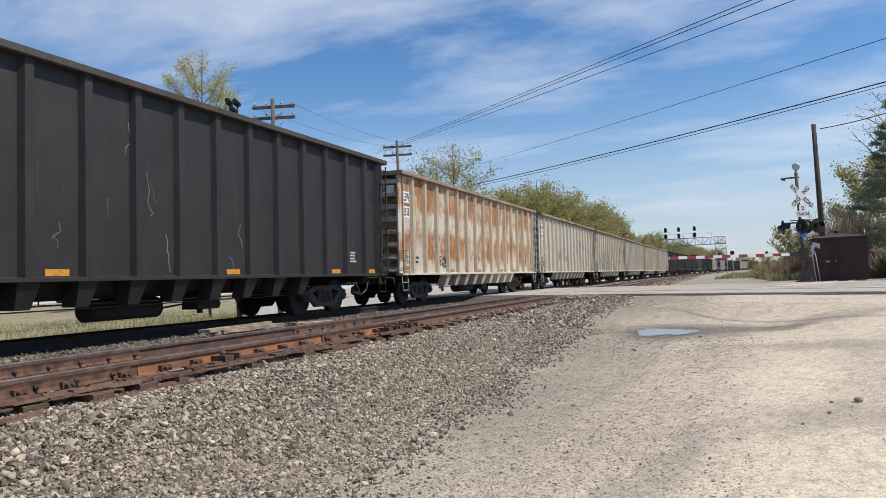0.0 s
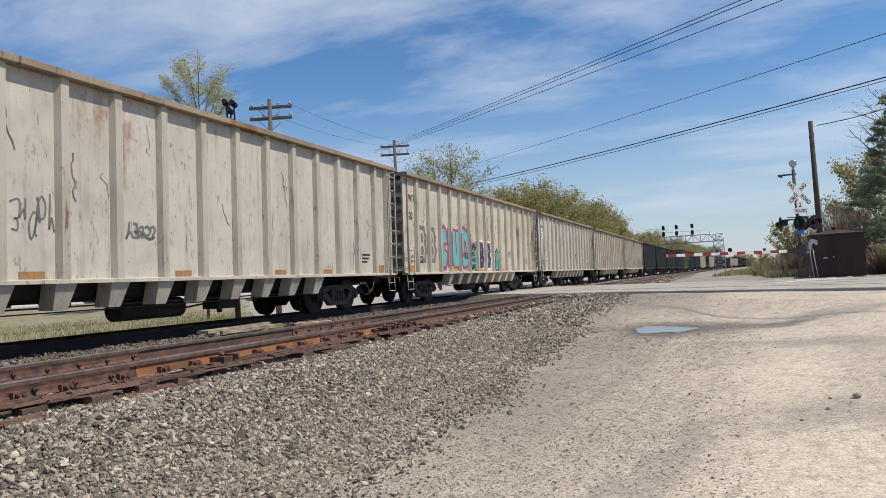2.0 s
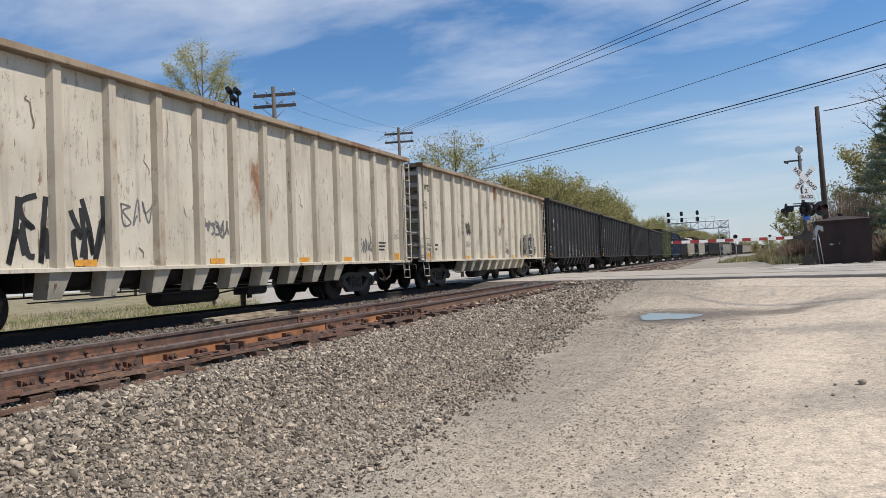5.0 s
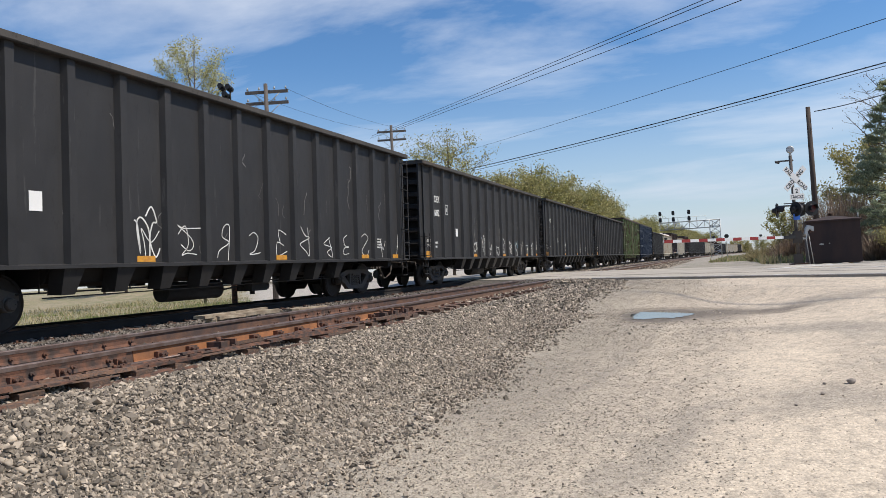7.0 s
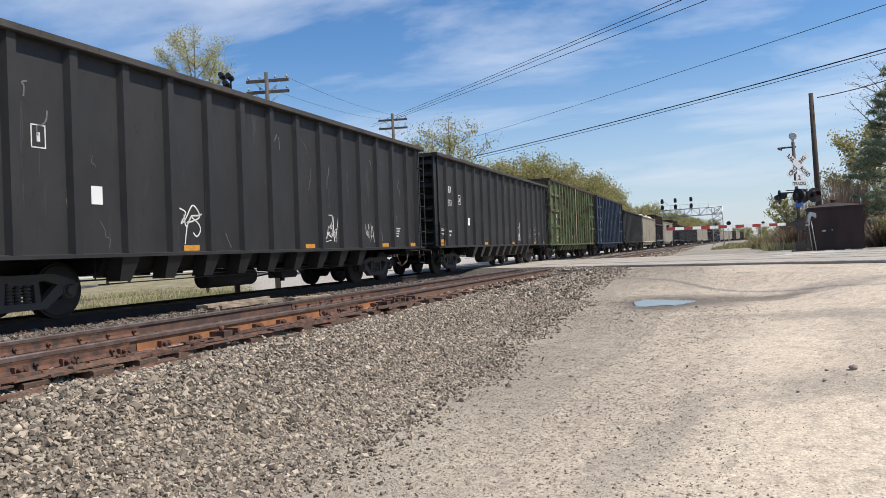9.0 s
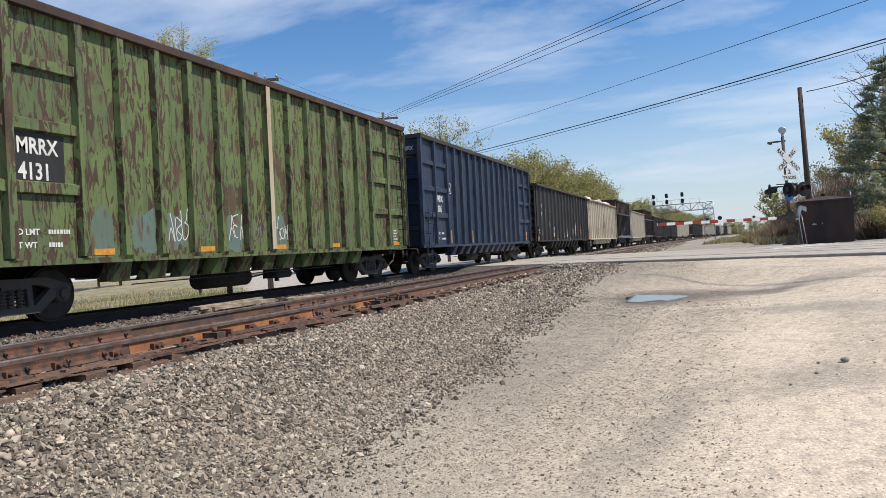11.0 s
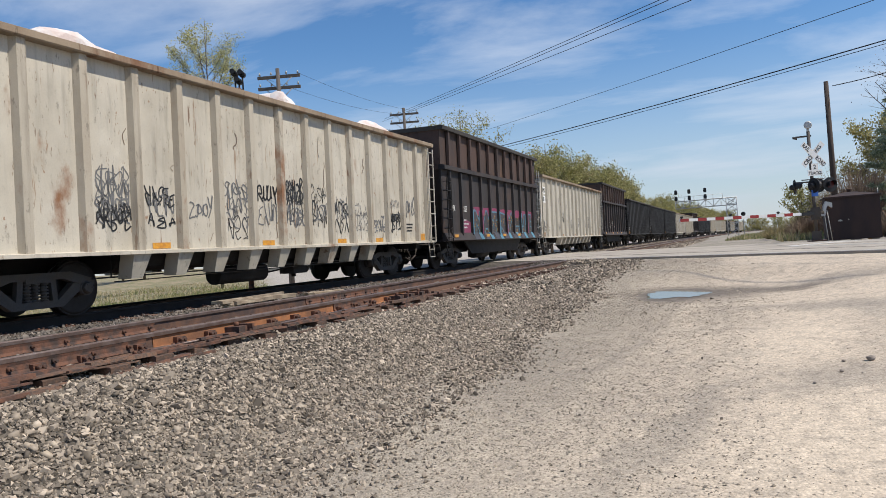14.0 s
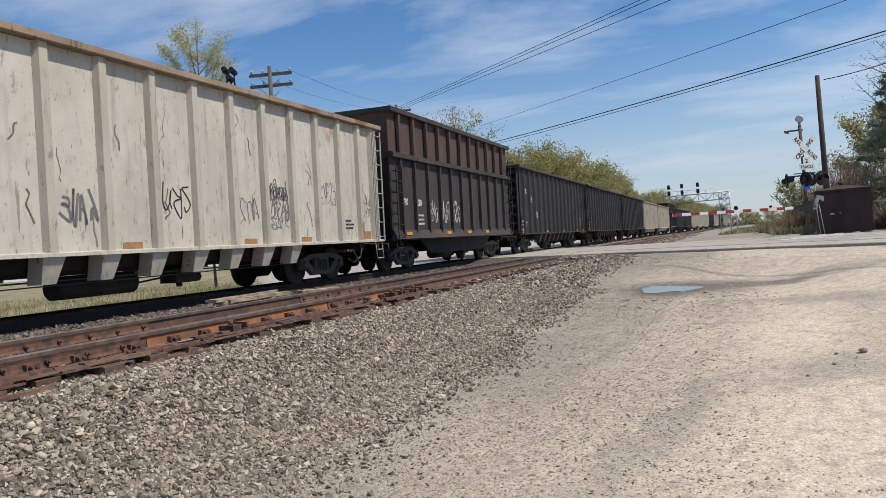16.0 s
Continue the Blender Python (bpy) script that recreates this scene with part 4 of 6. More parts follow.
def scuffs(car, hs, H, n, material, seed, x=1.503):
    """Long irregular scratches in the side sheets."""
    rng = random.Random(seed)
    for i in range(n):
        y, z = rng.uniform(-hs + 0.6, hs - 0.6), rng.uniform(1.3, H - 0.5)
        pts = [(y, z)]
        for _ in range(rng.randint(3, 7)):
            y += rng.gauss(0, 0.05); z -= rng.uniform(0.03, 0.16)
            if z < 1.1:
                break
            pts.append((y, z))
        if len(pts) < 3:
            continue
        bm = B(); ribbon(bm, smooth(pts, 3), rng.choice((0.010, 0.016, 0.028)), x)
        part("scratch", bm, material, car, "long irregular scratch")


def blob(bm, y, z, w, h, x, seed, n=28, rough=0.22):
    ring = []
    for i in range(n):
        a = math.tau * i / n
        c, s = math.cos(a), math.sin(a)
        k = 1 / max(abs(c), abs(s)) ** 0.75
        k *= 1 + rough * noise.noise((c * 1.7 + seed, s * 1.7, seed * 1.3))
        ring.append(bm.verts.new((x, y + w / 2 * c * k, z + h / 2 * s * k)))
    bm.faces.new(ring)


def fill_piece(parent, y, z, w, h, outline, fill, seed, x=1.503, label="sprayed graffiti letter"):
    bm = B(); blob(bm, y, z, w, h, x, seed, 44, 0.5)
    part("graffiti_outline", bm, outline, parent, label)
    bm = B(); blob(bm, y + 0.01, z, w * 0.74, h * 0.80, x + 0.002, seed, 44, 0.5)
    part("graffiti_fill", bm, fill, parent, label)


def bars(parent, y, z, n, w, material, x=1.504, gap=0.085, h=0.035):
    """Small print that cannot be read."""
    rng = random.Random(int(y * 10 + n))
    bm = B()
    for i in range(n):
        k, yy = w * rng.uniform(0.6, 1), y
        while yy < y + k:
            ln = rng.uniform(0.02, 0.05)
            box(bm, x, x + 0.003, yy, yy + ln, z - i * gap, z - i * gap + h); yy += ln + 0.016
    part("small_print", bm, material, parent, "small stencilled print")["kind"] = "stuff"


def make_truck(bm):
    box(bm, -0.95, 0.95, -0.17, 0.17, 0.42, 0.64)
    box(bm, -0.35, 0.35, -0.3, 0.3, 0.6, 0.74)


def make_frame(bm, s):
    def pr(pts, a, b):
        prism(bm, pts, "x", s * a, s * b)
    pr([(-1.06, 0.50), (-1.06, 0.60), (-0.60, 0.74), (0.60, 0.74), (1.06, 0.60), (1.06, 0.50), (0.76, 0.53), (0.46, 0.63), (-0.46, 0.63), (-0.76, 0.53)], 0.93, 1.080)
    pr([(-0.88, 0.50), (-0.66, 0.56), (-0.36, 0.30), (0.36, 0.30), (0.66, 0.56), (0.88, 0.50), (0.45, 0.19), (-0.45, 0.19)], 0.94, 1.070)
    for y in (-1, 1):
        pr([(y * 1.02, 0.52), (y * 0.98, 0.36), (y * 0.80, 0.38), (y * 0.78, 0.52)], 0.95, 1.060)
        pr([(y * 0.27, 0.29), (y * 0.37, 0.29), (y * 0.33, 0.64), (y * 0.24, 0.64)], 0.96, 1.055)


def make_spring(bm, s):
    for y in (-0.15, 0.0, 0.15):
        for k in range(6):
            z = 0.305 + k * 0.05
            rod(bm, (s * 1.0, y, z), (s * 1.0, y, z + 0.028), 0.072, 10)
        rod(bm, (s * 1.0, y, 0.30), (s * 1.0, y, 0.60), 0.045, 8)
    box(bm, s * 0.93 if s > 0 else -1.09, 1.09 if s > 0 else -0.93, -0.22, 0.22, 0.585, 0.66)


def make_bearing(bm, s):
    rod(bm, (s * 0.93, 0, 0), (s * 1.10, 0, 0), 0.125, 14)
    rod(bm, (s * 1.10, 0, 0), (s * 1.15, 0, 0), 0.105, 14, 0.08)
    for i in range(3):
        a = math.tau * i / 3
        rod(bm, (s * 1.13, 0.06 * math.cos(a), 0.06 * math.sin(a)), (s * 1.165, 0.06 * math.cos(a), 0.06 * math.sin(a)), 0.016, 6)


def make_wheelset(bm):
    rod(bm, (-1.0, 0, 0), (1.0, 0, 0), 0.085, 12)
    for s in (-1, 1):
        rod(bm, (s * 0.70, 0, 0), (s * 0.83, 0, 0), 0.457, 36)
        rod(bm, (s * 0.672, 0, 0), (s * 0.70, 0, 0), 0.482, 36)
        rod(bm, (s * 0.825, 0, 0), (s * 0.838, 0, 0), 0.455, 36, 0.40)
        rod(bm, (s * 0.83, 0, 0), (s * 0.90, 0, 0), 0.16, 18, 0.13)
        for i in range(3):
            a = math.tau * i / 3
            box(bm, s * 0.836 if s > 0 else -0.842, 0.842 if s > 0 else -0.836, 0.28 * math.cos(a) - 0.025, 0.28 * math.cos(a) + 0.025, 0.28 * math.sin(a) - 0.025, 0.28 * math.sin(a) + 0.025)


WHEELS = []


def add_trucks(car, at, spin):
    for y in (-at, at):
        t = part("truck", shared("truck", make_truck, M["under"]), None, car, "grimy four-wheel truck", at=pose(0, y, 0))
        for s in (-1, 1):
            part("side_frame", shared(("side_frame", s), lambda bm: make_frame(bm, s), M["truck"]), None, t)
            part("spring_nest", shared(("spring_nest", s), lambda bm: make_spring(bm, s), M["truck"]), None, t)
            for a in (-0.89, 0.89):
                part("bearing", shared(("bearing", s), lambda bm: make_bearing(bm, s), M["truck"]), None, t, at=pose(0, a, 0.457))
        for a in (-0.89, 0.89):
            w = part("wheelset", shared("wheelset", make_wheelset, M["wheel"]), None, t, at=pose(0, a, 0.457))
            if spin:
                WHEELS.append((w, a))


def ladder(car, y0, y1, z0, z1, n, material, x=1.66, name="ladder", foot=0.5):
    bm = B()
    for y in (y0, y1):
        box(bm, x - 0.012, x + 0.012, y - 0.025, y + 0.025, z0, z1)
    for i in range(n):
        z = z0 + 0.12 + (z1 - z0 - 0.25) * i / (n - 1)
        rod(bm, (x + 0.015, y0 - 0.02, z), (x + 0.015, y1 + 0.02, z), 0.012, 6)
        for y in (y0, y1):
            rod(bm, (x - 0.16, y, z), (x + 0.015, y, z), 0.010, 6)
    part(name, bm, material, car)
    bm = B()
    for y in (y0, y1):
        rod(bm, (x - 0.1, y, 1.0), (x - 0.06, y, foot), 0.014, 6)
    for z in (foot, (foot + 1.0) / 2):
        rod(bm, (x - 0.06, y0, z), (x - 0.06, y1, z), 0.014, 6)
    part("stirrup_step", bm, material, car)


def make_coupler(bm, d):
    box(bm, -0.10, 0.10, d * 0.0 if d > 0 else -0.55, 0.55 if d > 0 else 0, 0.76, 0.95)
    box(bm, -0.19, 0.14, d * 0.42 if d > 0 else -0.68, 0.68 if d > 0 else -0.42, 0.70, 0.99)
    box(bm, 0.07, 0.21, 0.50 if d > 0 else -0.64, 0.64 if d > 0 else -0.50, 0.72, 0.97)
    pts = [Vector((0.45, d * 0.1, 0.85)), Vector((0.5, d * 0.35, 0.55)), Vector((0.42, d * 0.6, 0.38)), Vector((0.28, d * 0.72, 0.50))]
    for p, q in zip(pts, pts[1:]):
        rod(bm, p, q, 0.024, 6)
    rod(bm, (0.2, d * 0.08, 0.98), (1.35, d * 0.12, 0.90), 0.016, 6)
    rod(bm, (1.35, d * 0.12, 0.90), (1.38, d * 0.14, 0.66), 0.016, 6)


def underbody(car, hs, tub):
    bm = B()
    box(bm, -0.30, 0.30, -hs + 0.1, hs - 0.1, 0.72, 1.02)
    box(bm, -1.42, 1.42, -hs + 0.15, hs - 0.15, 0.985, 1.05)
    for y in (-hs + 0.9, hs - 0.9):
        box(bm, -1.35, 1.35, y - 0.12, y + 0.12, 0.80, 1.0)
    part("underframe", bm, M["under"], car)
    if tub:
        bm = B()
        prism(bm, [(-1.28, 1.0), (1.28, 1.0), (1.12, 0.74), (0.8, 0.66), (-0.8, 0.66), (-1.12, 0.74)], "y", -hs + 4.1, hs - 4.1)
        part("floor_tub", bm, M["under"], car)
    bm = B(); rod(bm, (0.75, -1.6, 0.46), (0.75, 0.1, 0.46), 0.20, 14)
    part("air_tank", bm, M["under"], car)
    bm = B()
    box(bm, 0.7, 1.1, 0.9, 1.5, 0.36, 0.66); rod(bm, (0.9, 1.5, 0.45), (0.9, 1.75, 0.45), 0.10, 10); rod(bm, (0.9, 1.2, 0.36), (0.9, 1.2, 0.28), 0.06, 8)
    rod(bm, (0.9, 0.9, 0.5), (0.75, 0.2, 0.42), 0.02, 6)
    part("brake_valve", bm, M["under"], car)
    bm = B()
    rod(bm, (1.15, -hs + 3.6, 0.60), (1.15, hs - 3.6, 0.60), 0.016, 6)
    rod(bm, (1.22, -hs + 4.0, 0.52), (1.22, hs - 4.4, 0.55), 0.012, 6)
    for k in range(6):
        y = -hs + 4 + (2 * hs - 8) * k / 5
        rod(bm, (1.15, y, 0.60), (1.15, y, 0.98), 0.012, 5)
    part("brake_rod", bm, M["under"], car)
    for d in (-1, 1):
        part("coupler", shared(("coupler", d), lambda bm: make_coupler(bm, d), M["truck"]), None, car, at=pose(0, d * (hs - 0.02), 0))


def make_post(bm, s, z0, z1, base=0.135, face=0.075, out=0.10):
    prism(bm, [(s * 1.49, -base), (s * (1.50 + out), -face), (s * (1.50 + out), face), (s * 1.49, base)], "z", z0, z1)


def make_gusset(bm, s, low=0.56):
    top = [(1.30, -0.21), (1.60, -0.20), (1.60, 0.20), (1.30, 0.21)]
    bot = [(1.15, -0.14), (1.44, -0.13), (1.44, 0.13), (1.15, 0.14)]
    hi = [bm.verts.new((s * x, y, 0.985)) for x, y in top]
    lo = [bm.verts.new((s * x, y, low)) for x, y in bot]
    bm.faces.new(hi); bm.faces.new(lo[::-1])
    for i in range(4):
        bm.faces.new((hi[i], hi[(i + 1) % 4], lo[(i + 1) % 4], lo[i]))


def reflectors(car, ys, z=1.06, upright=False, x=1.505, old=False, tall=False):
    for y in ys:
        def make(bm):
            if upright:
                box(bm, x, x + 0.004, -0.05, 0.05, 0, 0.50)
            else:
                box(bm, x, x + 0.004, -0.22, 0.22, 0, 0.105)
                if tall:
                    box(bm, x, x + 0.004, -0.22, 0.22, 0.112, 0.22)
        part("reflector", shared(("reflector", upright, x, old, tall), make, M["reflect_old" if old else "reflect"]), None, car, "amber reflector strip", at=pose(0, y, z))


def gondola(L, H, body, chord, spin, label, ladder_mat, post_mat=None):
    """Ribbed high-side gondola: sheets, posts, chords, ribbed ends, ladders and trucks."""
    car = tagged(new("gondola_car"), label, "freight car", group="cars of the freight train")
    hs = L / 2
    k = (L, H, body.name)
    post_mat = post_mat or body
    first = -hs + 1.05 + 0.3 * (L - 17.4)
    posts = [first + (hs - 1.25 - first) * i / 14 for i in range(15)] + [hs - 0.45]
    for s in (-1, 1):
        part("side_sheet", shared(("side_sheet", s, *k), lambda bm: box(bm, min(s * 1.44, s * 1.50), max(s * 1.44, s * 1.50), -hs, hs, 1.02, H - 0.06), body), None, car)
        for y in posts:
            part("post", shared(("post", s, H, post_mat.name), lambda bm: make_post(bm, s, 1.03, H - 0.125), post_mat), None, car, at=pose(0, y, 0))
            if abs(y) < hs - 3.9:
                part("gusset", shared(("gusset", s, body.name), lambda bm: make_gusset(bm, s), body), None, car, at=pose(0, y, 0))
        part("corner_angle", shared(("corner_angle", s, H, post_mat.name), lambda bm: box(bm, min(s * 1.495, s * 1.555), max(s * 1.495, s * 1.555), -0.022, 0.022, 1.03, H - 0.125), post_mat), None, car, at=pose(0, -hs + 0.30, 0))
        part("top_chord", shared(("top_chord", s, *k), lambda bm: prism(bm, [(s * 1.42, H - 0.13), (s * 1.66, H - 0.13), (s * 1.68, H - 0.11), (s * 1.68, H - 0.01), (s * 1.66, H), (s * 1.42, H)], "y", -hs - 0.02, hs + 0.02), chord), None, car)
        part("side_sill", shared(("side_sill", s, *k), lambda bm: prism(bm, [(s * 1.40, 0.975), (s * 1.635, 0.975), (s * 1.635, 1.03), (s * 1.51, 1.05), (s * 1.40, 1.05)], "y", -hs, hs), body), None, car)
    for d in (-1, 1):
        def end(bm):
            box(bm, -1.44, 1.44, min(d * (hs - 0.36), d * (hs - 0.42)), max(d * (hs - 0.36), d * (hs - 0.42)), 1.0, H - 0.05)
        part("end_sheet", shared(("end_sheet", d, *k), end, body), None, car)

        def rib(bm):
            prism(bm, [(d * (hs - 0.36), 0.02), (d * (hs - 0.07), -0.015), (d * (hs - 0.05), -0.03), (d * (hs - 0.05), -0.15), (d * (hs - 0.07), -0.165), (d * (hs - 0.36), -0.19)], "x", -1.43, 1.43)
        for i in range(8):
            part("end_rib", shared(("end_rib", d, L, body.name), rib, body), None, car, at=pose(0, 0, 1.25 + (H - 1.5) * i / 7))
        part("end_chord", shared(("end_chord", d, *k), lambda bm: box(bm, -1.42, 1.42, min(d * (hs - 0.42), d * (hs + 0.015)), max(d * (hs - 0.42), d * (hs + 0.015)), H - 0.135, H - 0.004), chord), None, car)

        def grab(bm):
            rod(bm, (0.95, d * (hs + 0.05), 0), (1.38, d * (hs + 0.05), 0), 0.011, 6)
            for x in (0.95, 1.38):
                rod(bm, (x, d * (hs - 0.05), 0), (x, d * (hs + 0.05), 0), 0.011, 6)
        for i in range(4):
            part("grab_iron", shared(("grab_iron", d, L, ladder_mat.name), grab, ladder_mat), None, car, at=pose(0, 0, 1.12 + i * 0.42))
    ladder(car, hs - 0.46, hs - 0.05, 1.0, H - 0.2, 8, ladder_mat)
    ladder(car, -hs + 0.06, -hs + 0.50, 1.0, 1.9, 3, ladder_mat)
    underbody(car, hs, True)
    add_trucks(car, hs - 2.65, spin)
    return car, posts


def brake_stand(car, hs, z):
    """Hand brake and its step high on the end."""
    bm = B()
    rod(bm, (-0.5, hs + 0.03, z), (-0.5, hs + 0.09, z), 0.26, 18)
    rod(bm, (-0.5, hs + 0.0, z), (-0.5, hs + 0.12, z), 0.06, 10)
    part("brake_wheel", bm, M["truck"], car)


def white_details(car, posts, hs, H, mark, number, seed, plate=True, tags=0, tagmats=("ink_black",)):
    rng = random.Random(seed)
    p = posts
    if plate:
        for txt, z in ((mark, H - 0.92), (number, H - 1.40)):
            bm = B(); box(bm, 1.503, 1.506, -hs + 0.36, -hs + 0.36 + 0.74, z - 0.06, z + 0.30)
            pl = part("number_board", bm, M["plate_white"], car, "white board with black lettering")
            if txt == mark:
                bm = B(); box(bm, 0.25, 1.36, -hs + 0.04, -hs + 0.044, H - 0.70, H - 0.46)
                eb = part("end_board", bm, M["plate_white"], car, "white end board with black lettering")
                lettering(mark + " " + number, 0.22, M["ink_black"], eb, 0.29, H - 0.66, front=-hs + 0.0385, wide=0.72)
            lettering(txt, 0.36, M["ink_black"], pl, -hs + 0.39, z, 1.5075, 0.66)
    else:
        lettering(mark, 0.34, M["ink_black"], car, -hs + 0.37, H - 0.92, 1.504, 0.62)
        lettering(number, 0.34, M["ink_black"], car, -hs + 0.40, H - 1.50, 1.504, 0.7)
    scuffs(car, hs, H, 30, M["scuff_brown"], seed * 7)
    lettering("LD LMT", 0.13, M["ink_black"], car, p[0] - 0.45, 1.52, 1.504)
    lettering("LT WT", 0.13, M["ink_black"], car, p[0] - 0.45, 1.35, 1.504)
    bars(car, p[0] + 0.3, 1.52, 2, 0.3, M["ink_black"], gap=0.15, h=0.07)
    bars(car, p[-3] + 0.3, 1.55, 3, 0.5, M["ink_black"], gap=0.1, h=0.05)
    reflectors(car, [p[3] + 0.55, p[6] + 0.55, p[9] + 0.55, p[-5] + 0.55], old=plate)
    reflectors(car, [-hs + 0.62, hs - 0.85], old=plate, tall=True)
    for i in range(tags):
        j = rng.randrange(2, len(p) - 1)
        scrawl(car, p[j] + 0.2, 1.2 + rng.uniform(0, 0.9), 0.72, rng.uniform(0.22, 0.6), M[rng.choice(tagmats)], seed * 31 + i, rng.choice((0.018, 0.028, 0.045)), rng.choice((3, 4, 5)))


def black_details(car, posts, hs, H, mark, number, seed, tags=0, tagmats=("ink_white",)):
    rng = random.Random(seed)
    p = posts
    scuffs(car, hs, H, 26, M["scuff_pale"], seed * 7)
    lettering(mark, 0.33, M["ink_white"], car, p[0] + 0.17, H - 1.35, 1.504, 0.75)
    lettering(number, 0.33, M["ink_white"], car, p[0] + 0.17, H - 1.85, 1.504, 0.75)
    lettering("LD LMT", 0.12, M["ink_white"], car, p[0] - 0.5, 1.60, 1.504)
    lettering("LT WT", 0.12, M["ink_white"], car, p[0] - 0.5, 1.43, 1.504)
    bars(car, p[0] + 0.3, 1.55, 2, 0.3, M["ink_white"], gap=0.15, h=0.07)
    bm = B()
    y, z = p[1] + 0.35, H - 1.75
    for a in ((y, y + 0.26, z, z + 0.02), (y, y + 0.26, z + 0.34, z + 0.36), (y, y + 0.02, z, z + 0.36), (y + 0.24, y + 0.26, z, z + 0.36), (y + 0.1, y + 0.16, z + 0.1, z + 0.24)):
        box(bm, 1.503, 1.506, *a)
    part("stencil_frame", bm, M["ink_white"], car, "white stencilled box")
    bm = B(); box(bm, 1.503, 1.507, p[2] + 0.35, p[2] + 0.58, 1.85, 2.15)
    part("data_plate", bm, M["plate_white"], car, "white data plate")
    bars(car, p[-3] + 0.2, 1.6, 4, 0.4, M["ink_white"], gap=0.08, h=0.045)
    reflectors(car, [p[4] + 0.55, p[8] + 0.55, p[-4] + 0.55, p[-2] + 0.5])
    reflectors(car, [-hs + 1.0 - 0.25], tall=True)
    for i in range(tags):
        j = rng.randrange(2, len(p) - 1)
        scrawl(car, p[j] + 0.25, 1.15 + rng.uniform(0, 0.25), 0.6, rng.uniform(0.35, 0.8), M[rng.choice(tagmats)], seed * 17 + i, rng.choice((0.02, 0.03)), rng.choice((1, 2, 2)))


def woodchip_car(L, H, body, chord, spin, label, mark, number, seed):
    """Tall hopper-bodied gondola: cross-ribbed end bays, many posts that run below the sill."""
    car = tagged(new("gondola_car"), label, "freight car", group="cars of the freight train")
    hs = L / 2
    inner = [-hs + 2.70 + 0.892 * i for i in range(13)]
    ends = [-hs + 0.06, -hs + 1.38, hs - 1.32, hs - 0.06]
    for s in (-1, 1):
        bm = B(); box(bm, min(s * 1.42, s * 1.48), max(s * 1.42, s * 1.48), -hs, hs, 1.0, H - 0.06)
        part("side_sheet", bm, body, car)

        def post(bm):
            make_post(bm, s, 1.05, H - 0.12, 0.10, 0.07, 0.10)

        def foot(bm):
            hi = [bm.verts.new((s * x, y, 1.05)) for x, y in ((1.3, -0.2), (1.60, -0.09), (1.60, 0.09), (1.3, 0.2))]
            lo = [bm.verts.new((s * x, y, 0.60)) for x, y in ((1.1, -0.26), (1.36, -0.22), (1.36, 0.22), (1.1, 0.26))]
            bm.faces.new(hi); bm.faces.new(lo[::-1])
            for i in range(4):
                bm.faces.new((hi[i], hi[(i + 1) % 4], lo[(i + 1) % 4], lo[i]))
        for y in inner + ends:
            part("post", shared(("chip_post", s, H, body.name), post, body), None, car, at=pose(0, y, 0))
        for y in inner[1:-1]:
            part("gusset", shared(("chip_gusset", s, body.name), foot, body), None, car, at=pose(0, y, 0))
        for y0, y1 in ((ends[0], ends[1]), (ends[1], inner[0]), (inner[-1], ends[2]), (ends[2], ends[3])):
            for z in (2.0, 2.95, 3.9):
                bm = B(); prism(bm, [(s * 1.47, z), (s * 1.56, z + 0.03), (s * 1.56, z + 0.19), (s * 1.47, z + 0.22)], "y", y0 + 0.08, y1 - 0.08)
                part("side_rib", bm, body, car)
        bm = B(); prism(bm, [(s * 1.40, H - 0.14), (s * 1.62, H - 0.14), (s * 1.64, H - 0.02), (s * 1.62, H), (s * 1.40, H)], "y", -hs - 0.03, hs + 0.03)
        part("top_chord", bm, chord, car)
        bm = B(); box(bm, min(s * 1.40, s * 1.56), max(s * 1.40, s * 1.56), -hs, hs, 0.93, 1.02)
        part("side_sill", bm, body, car)
    for d in (-1, 1):
        bm = B(); box(bm, -1.42, 1.42, min(d * (hs - 0.16), d * (hs - 0.10)), max(d * (hs - 0.16), d * (hs - 0.10)), 1.0, H - 0.05)
        part("end_sheet", bm, body, car)
        for z in (1.55, 2.45, 3.35, 4.2):
            bm = B(); prism(bm, [(d * (hs - 0.10), z), (d * (hs + 0.02), z + 0.03), (d * (hs + 0.02), z + 0.13), (d * (hs - 0.10), z + 0.16)], "x", -1.42, 1.42)
            part("end_rib", bm, body, car)
        bm = B(); box(bm, -1.40, 1.40, min(d * (hs - 0.2), d * (hs + 0.02)), max(d * (hs - 0.2), d * (hs + 0.02)), H - 0.15, H - 0.004)
        part("end_chord", bm, chord, car)
        for x in (-0.7, 0.75):
            bm = B(); box(bm, x - 0.06, x + 0.06, min(d * (hs + 0.0), d * (hs + 0.05)), max(d * (hs + 0.0), d * (hs + 0.05)), 0.9, H - 0.15)
            part("end_post", bm, body, car)
    ladder(car, hs - 0.42, hs - 0.04, 1.0, H - 0.2, 9, M["under"], 1.64)
    ladder(car, -hs + 0.3, -hs + 0.75, 0.95, 2.3, 4, body, 1.66, foot=0.35)
    y0 = ends[1] + 0.18
    up = "blue" in body.name
    if "green" in body.name:
        bm = B(); box(bm, 1.483, 1.486, y0 - 0.05, y0 + 0.85, 2.22, 2.95)
        part("number_panel", bm, M["ink_black"], car, "black painted number panel")
    lettering(mark, 0.34, M["ink_white"], car, y0, 2.63, 1.488, 0.8)
    lettering(number, 0.36, M["ink_white"], car, y0 + 0.02, 2.24, 1.488, 0.8)
    for txt, z in ((mark, H - 0.55), (number, H - 0.80)):
        lettering(txt, 0.20, M["ink_white"], car, 0.82, z, front=-hs + 0.095, wide=0.85)
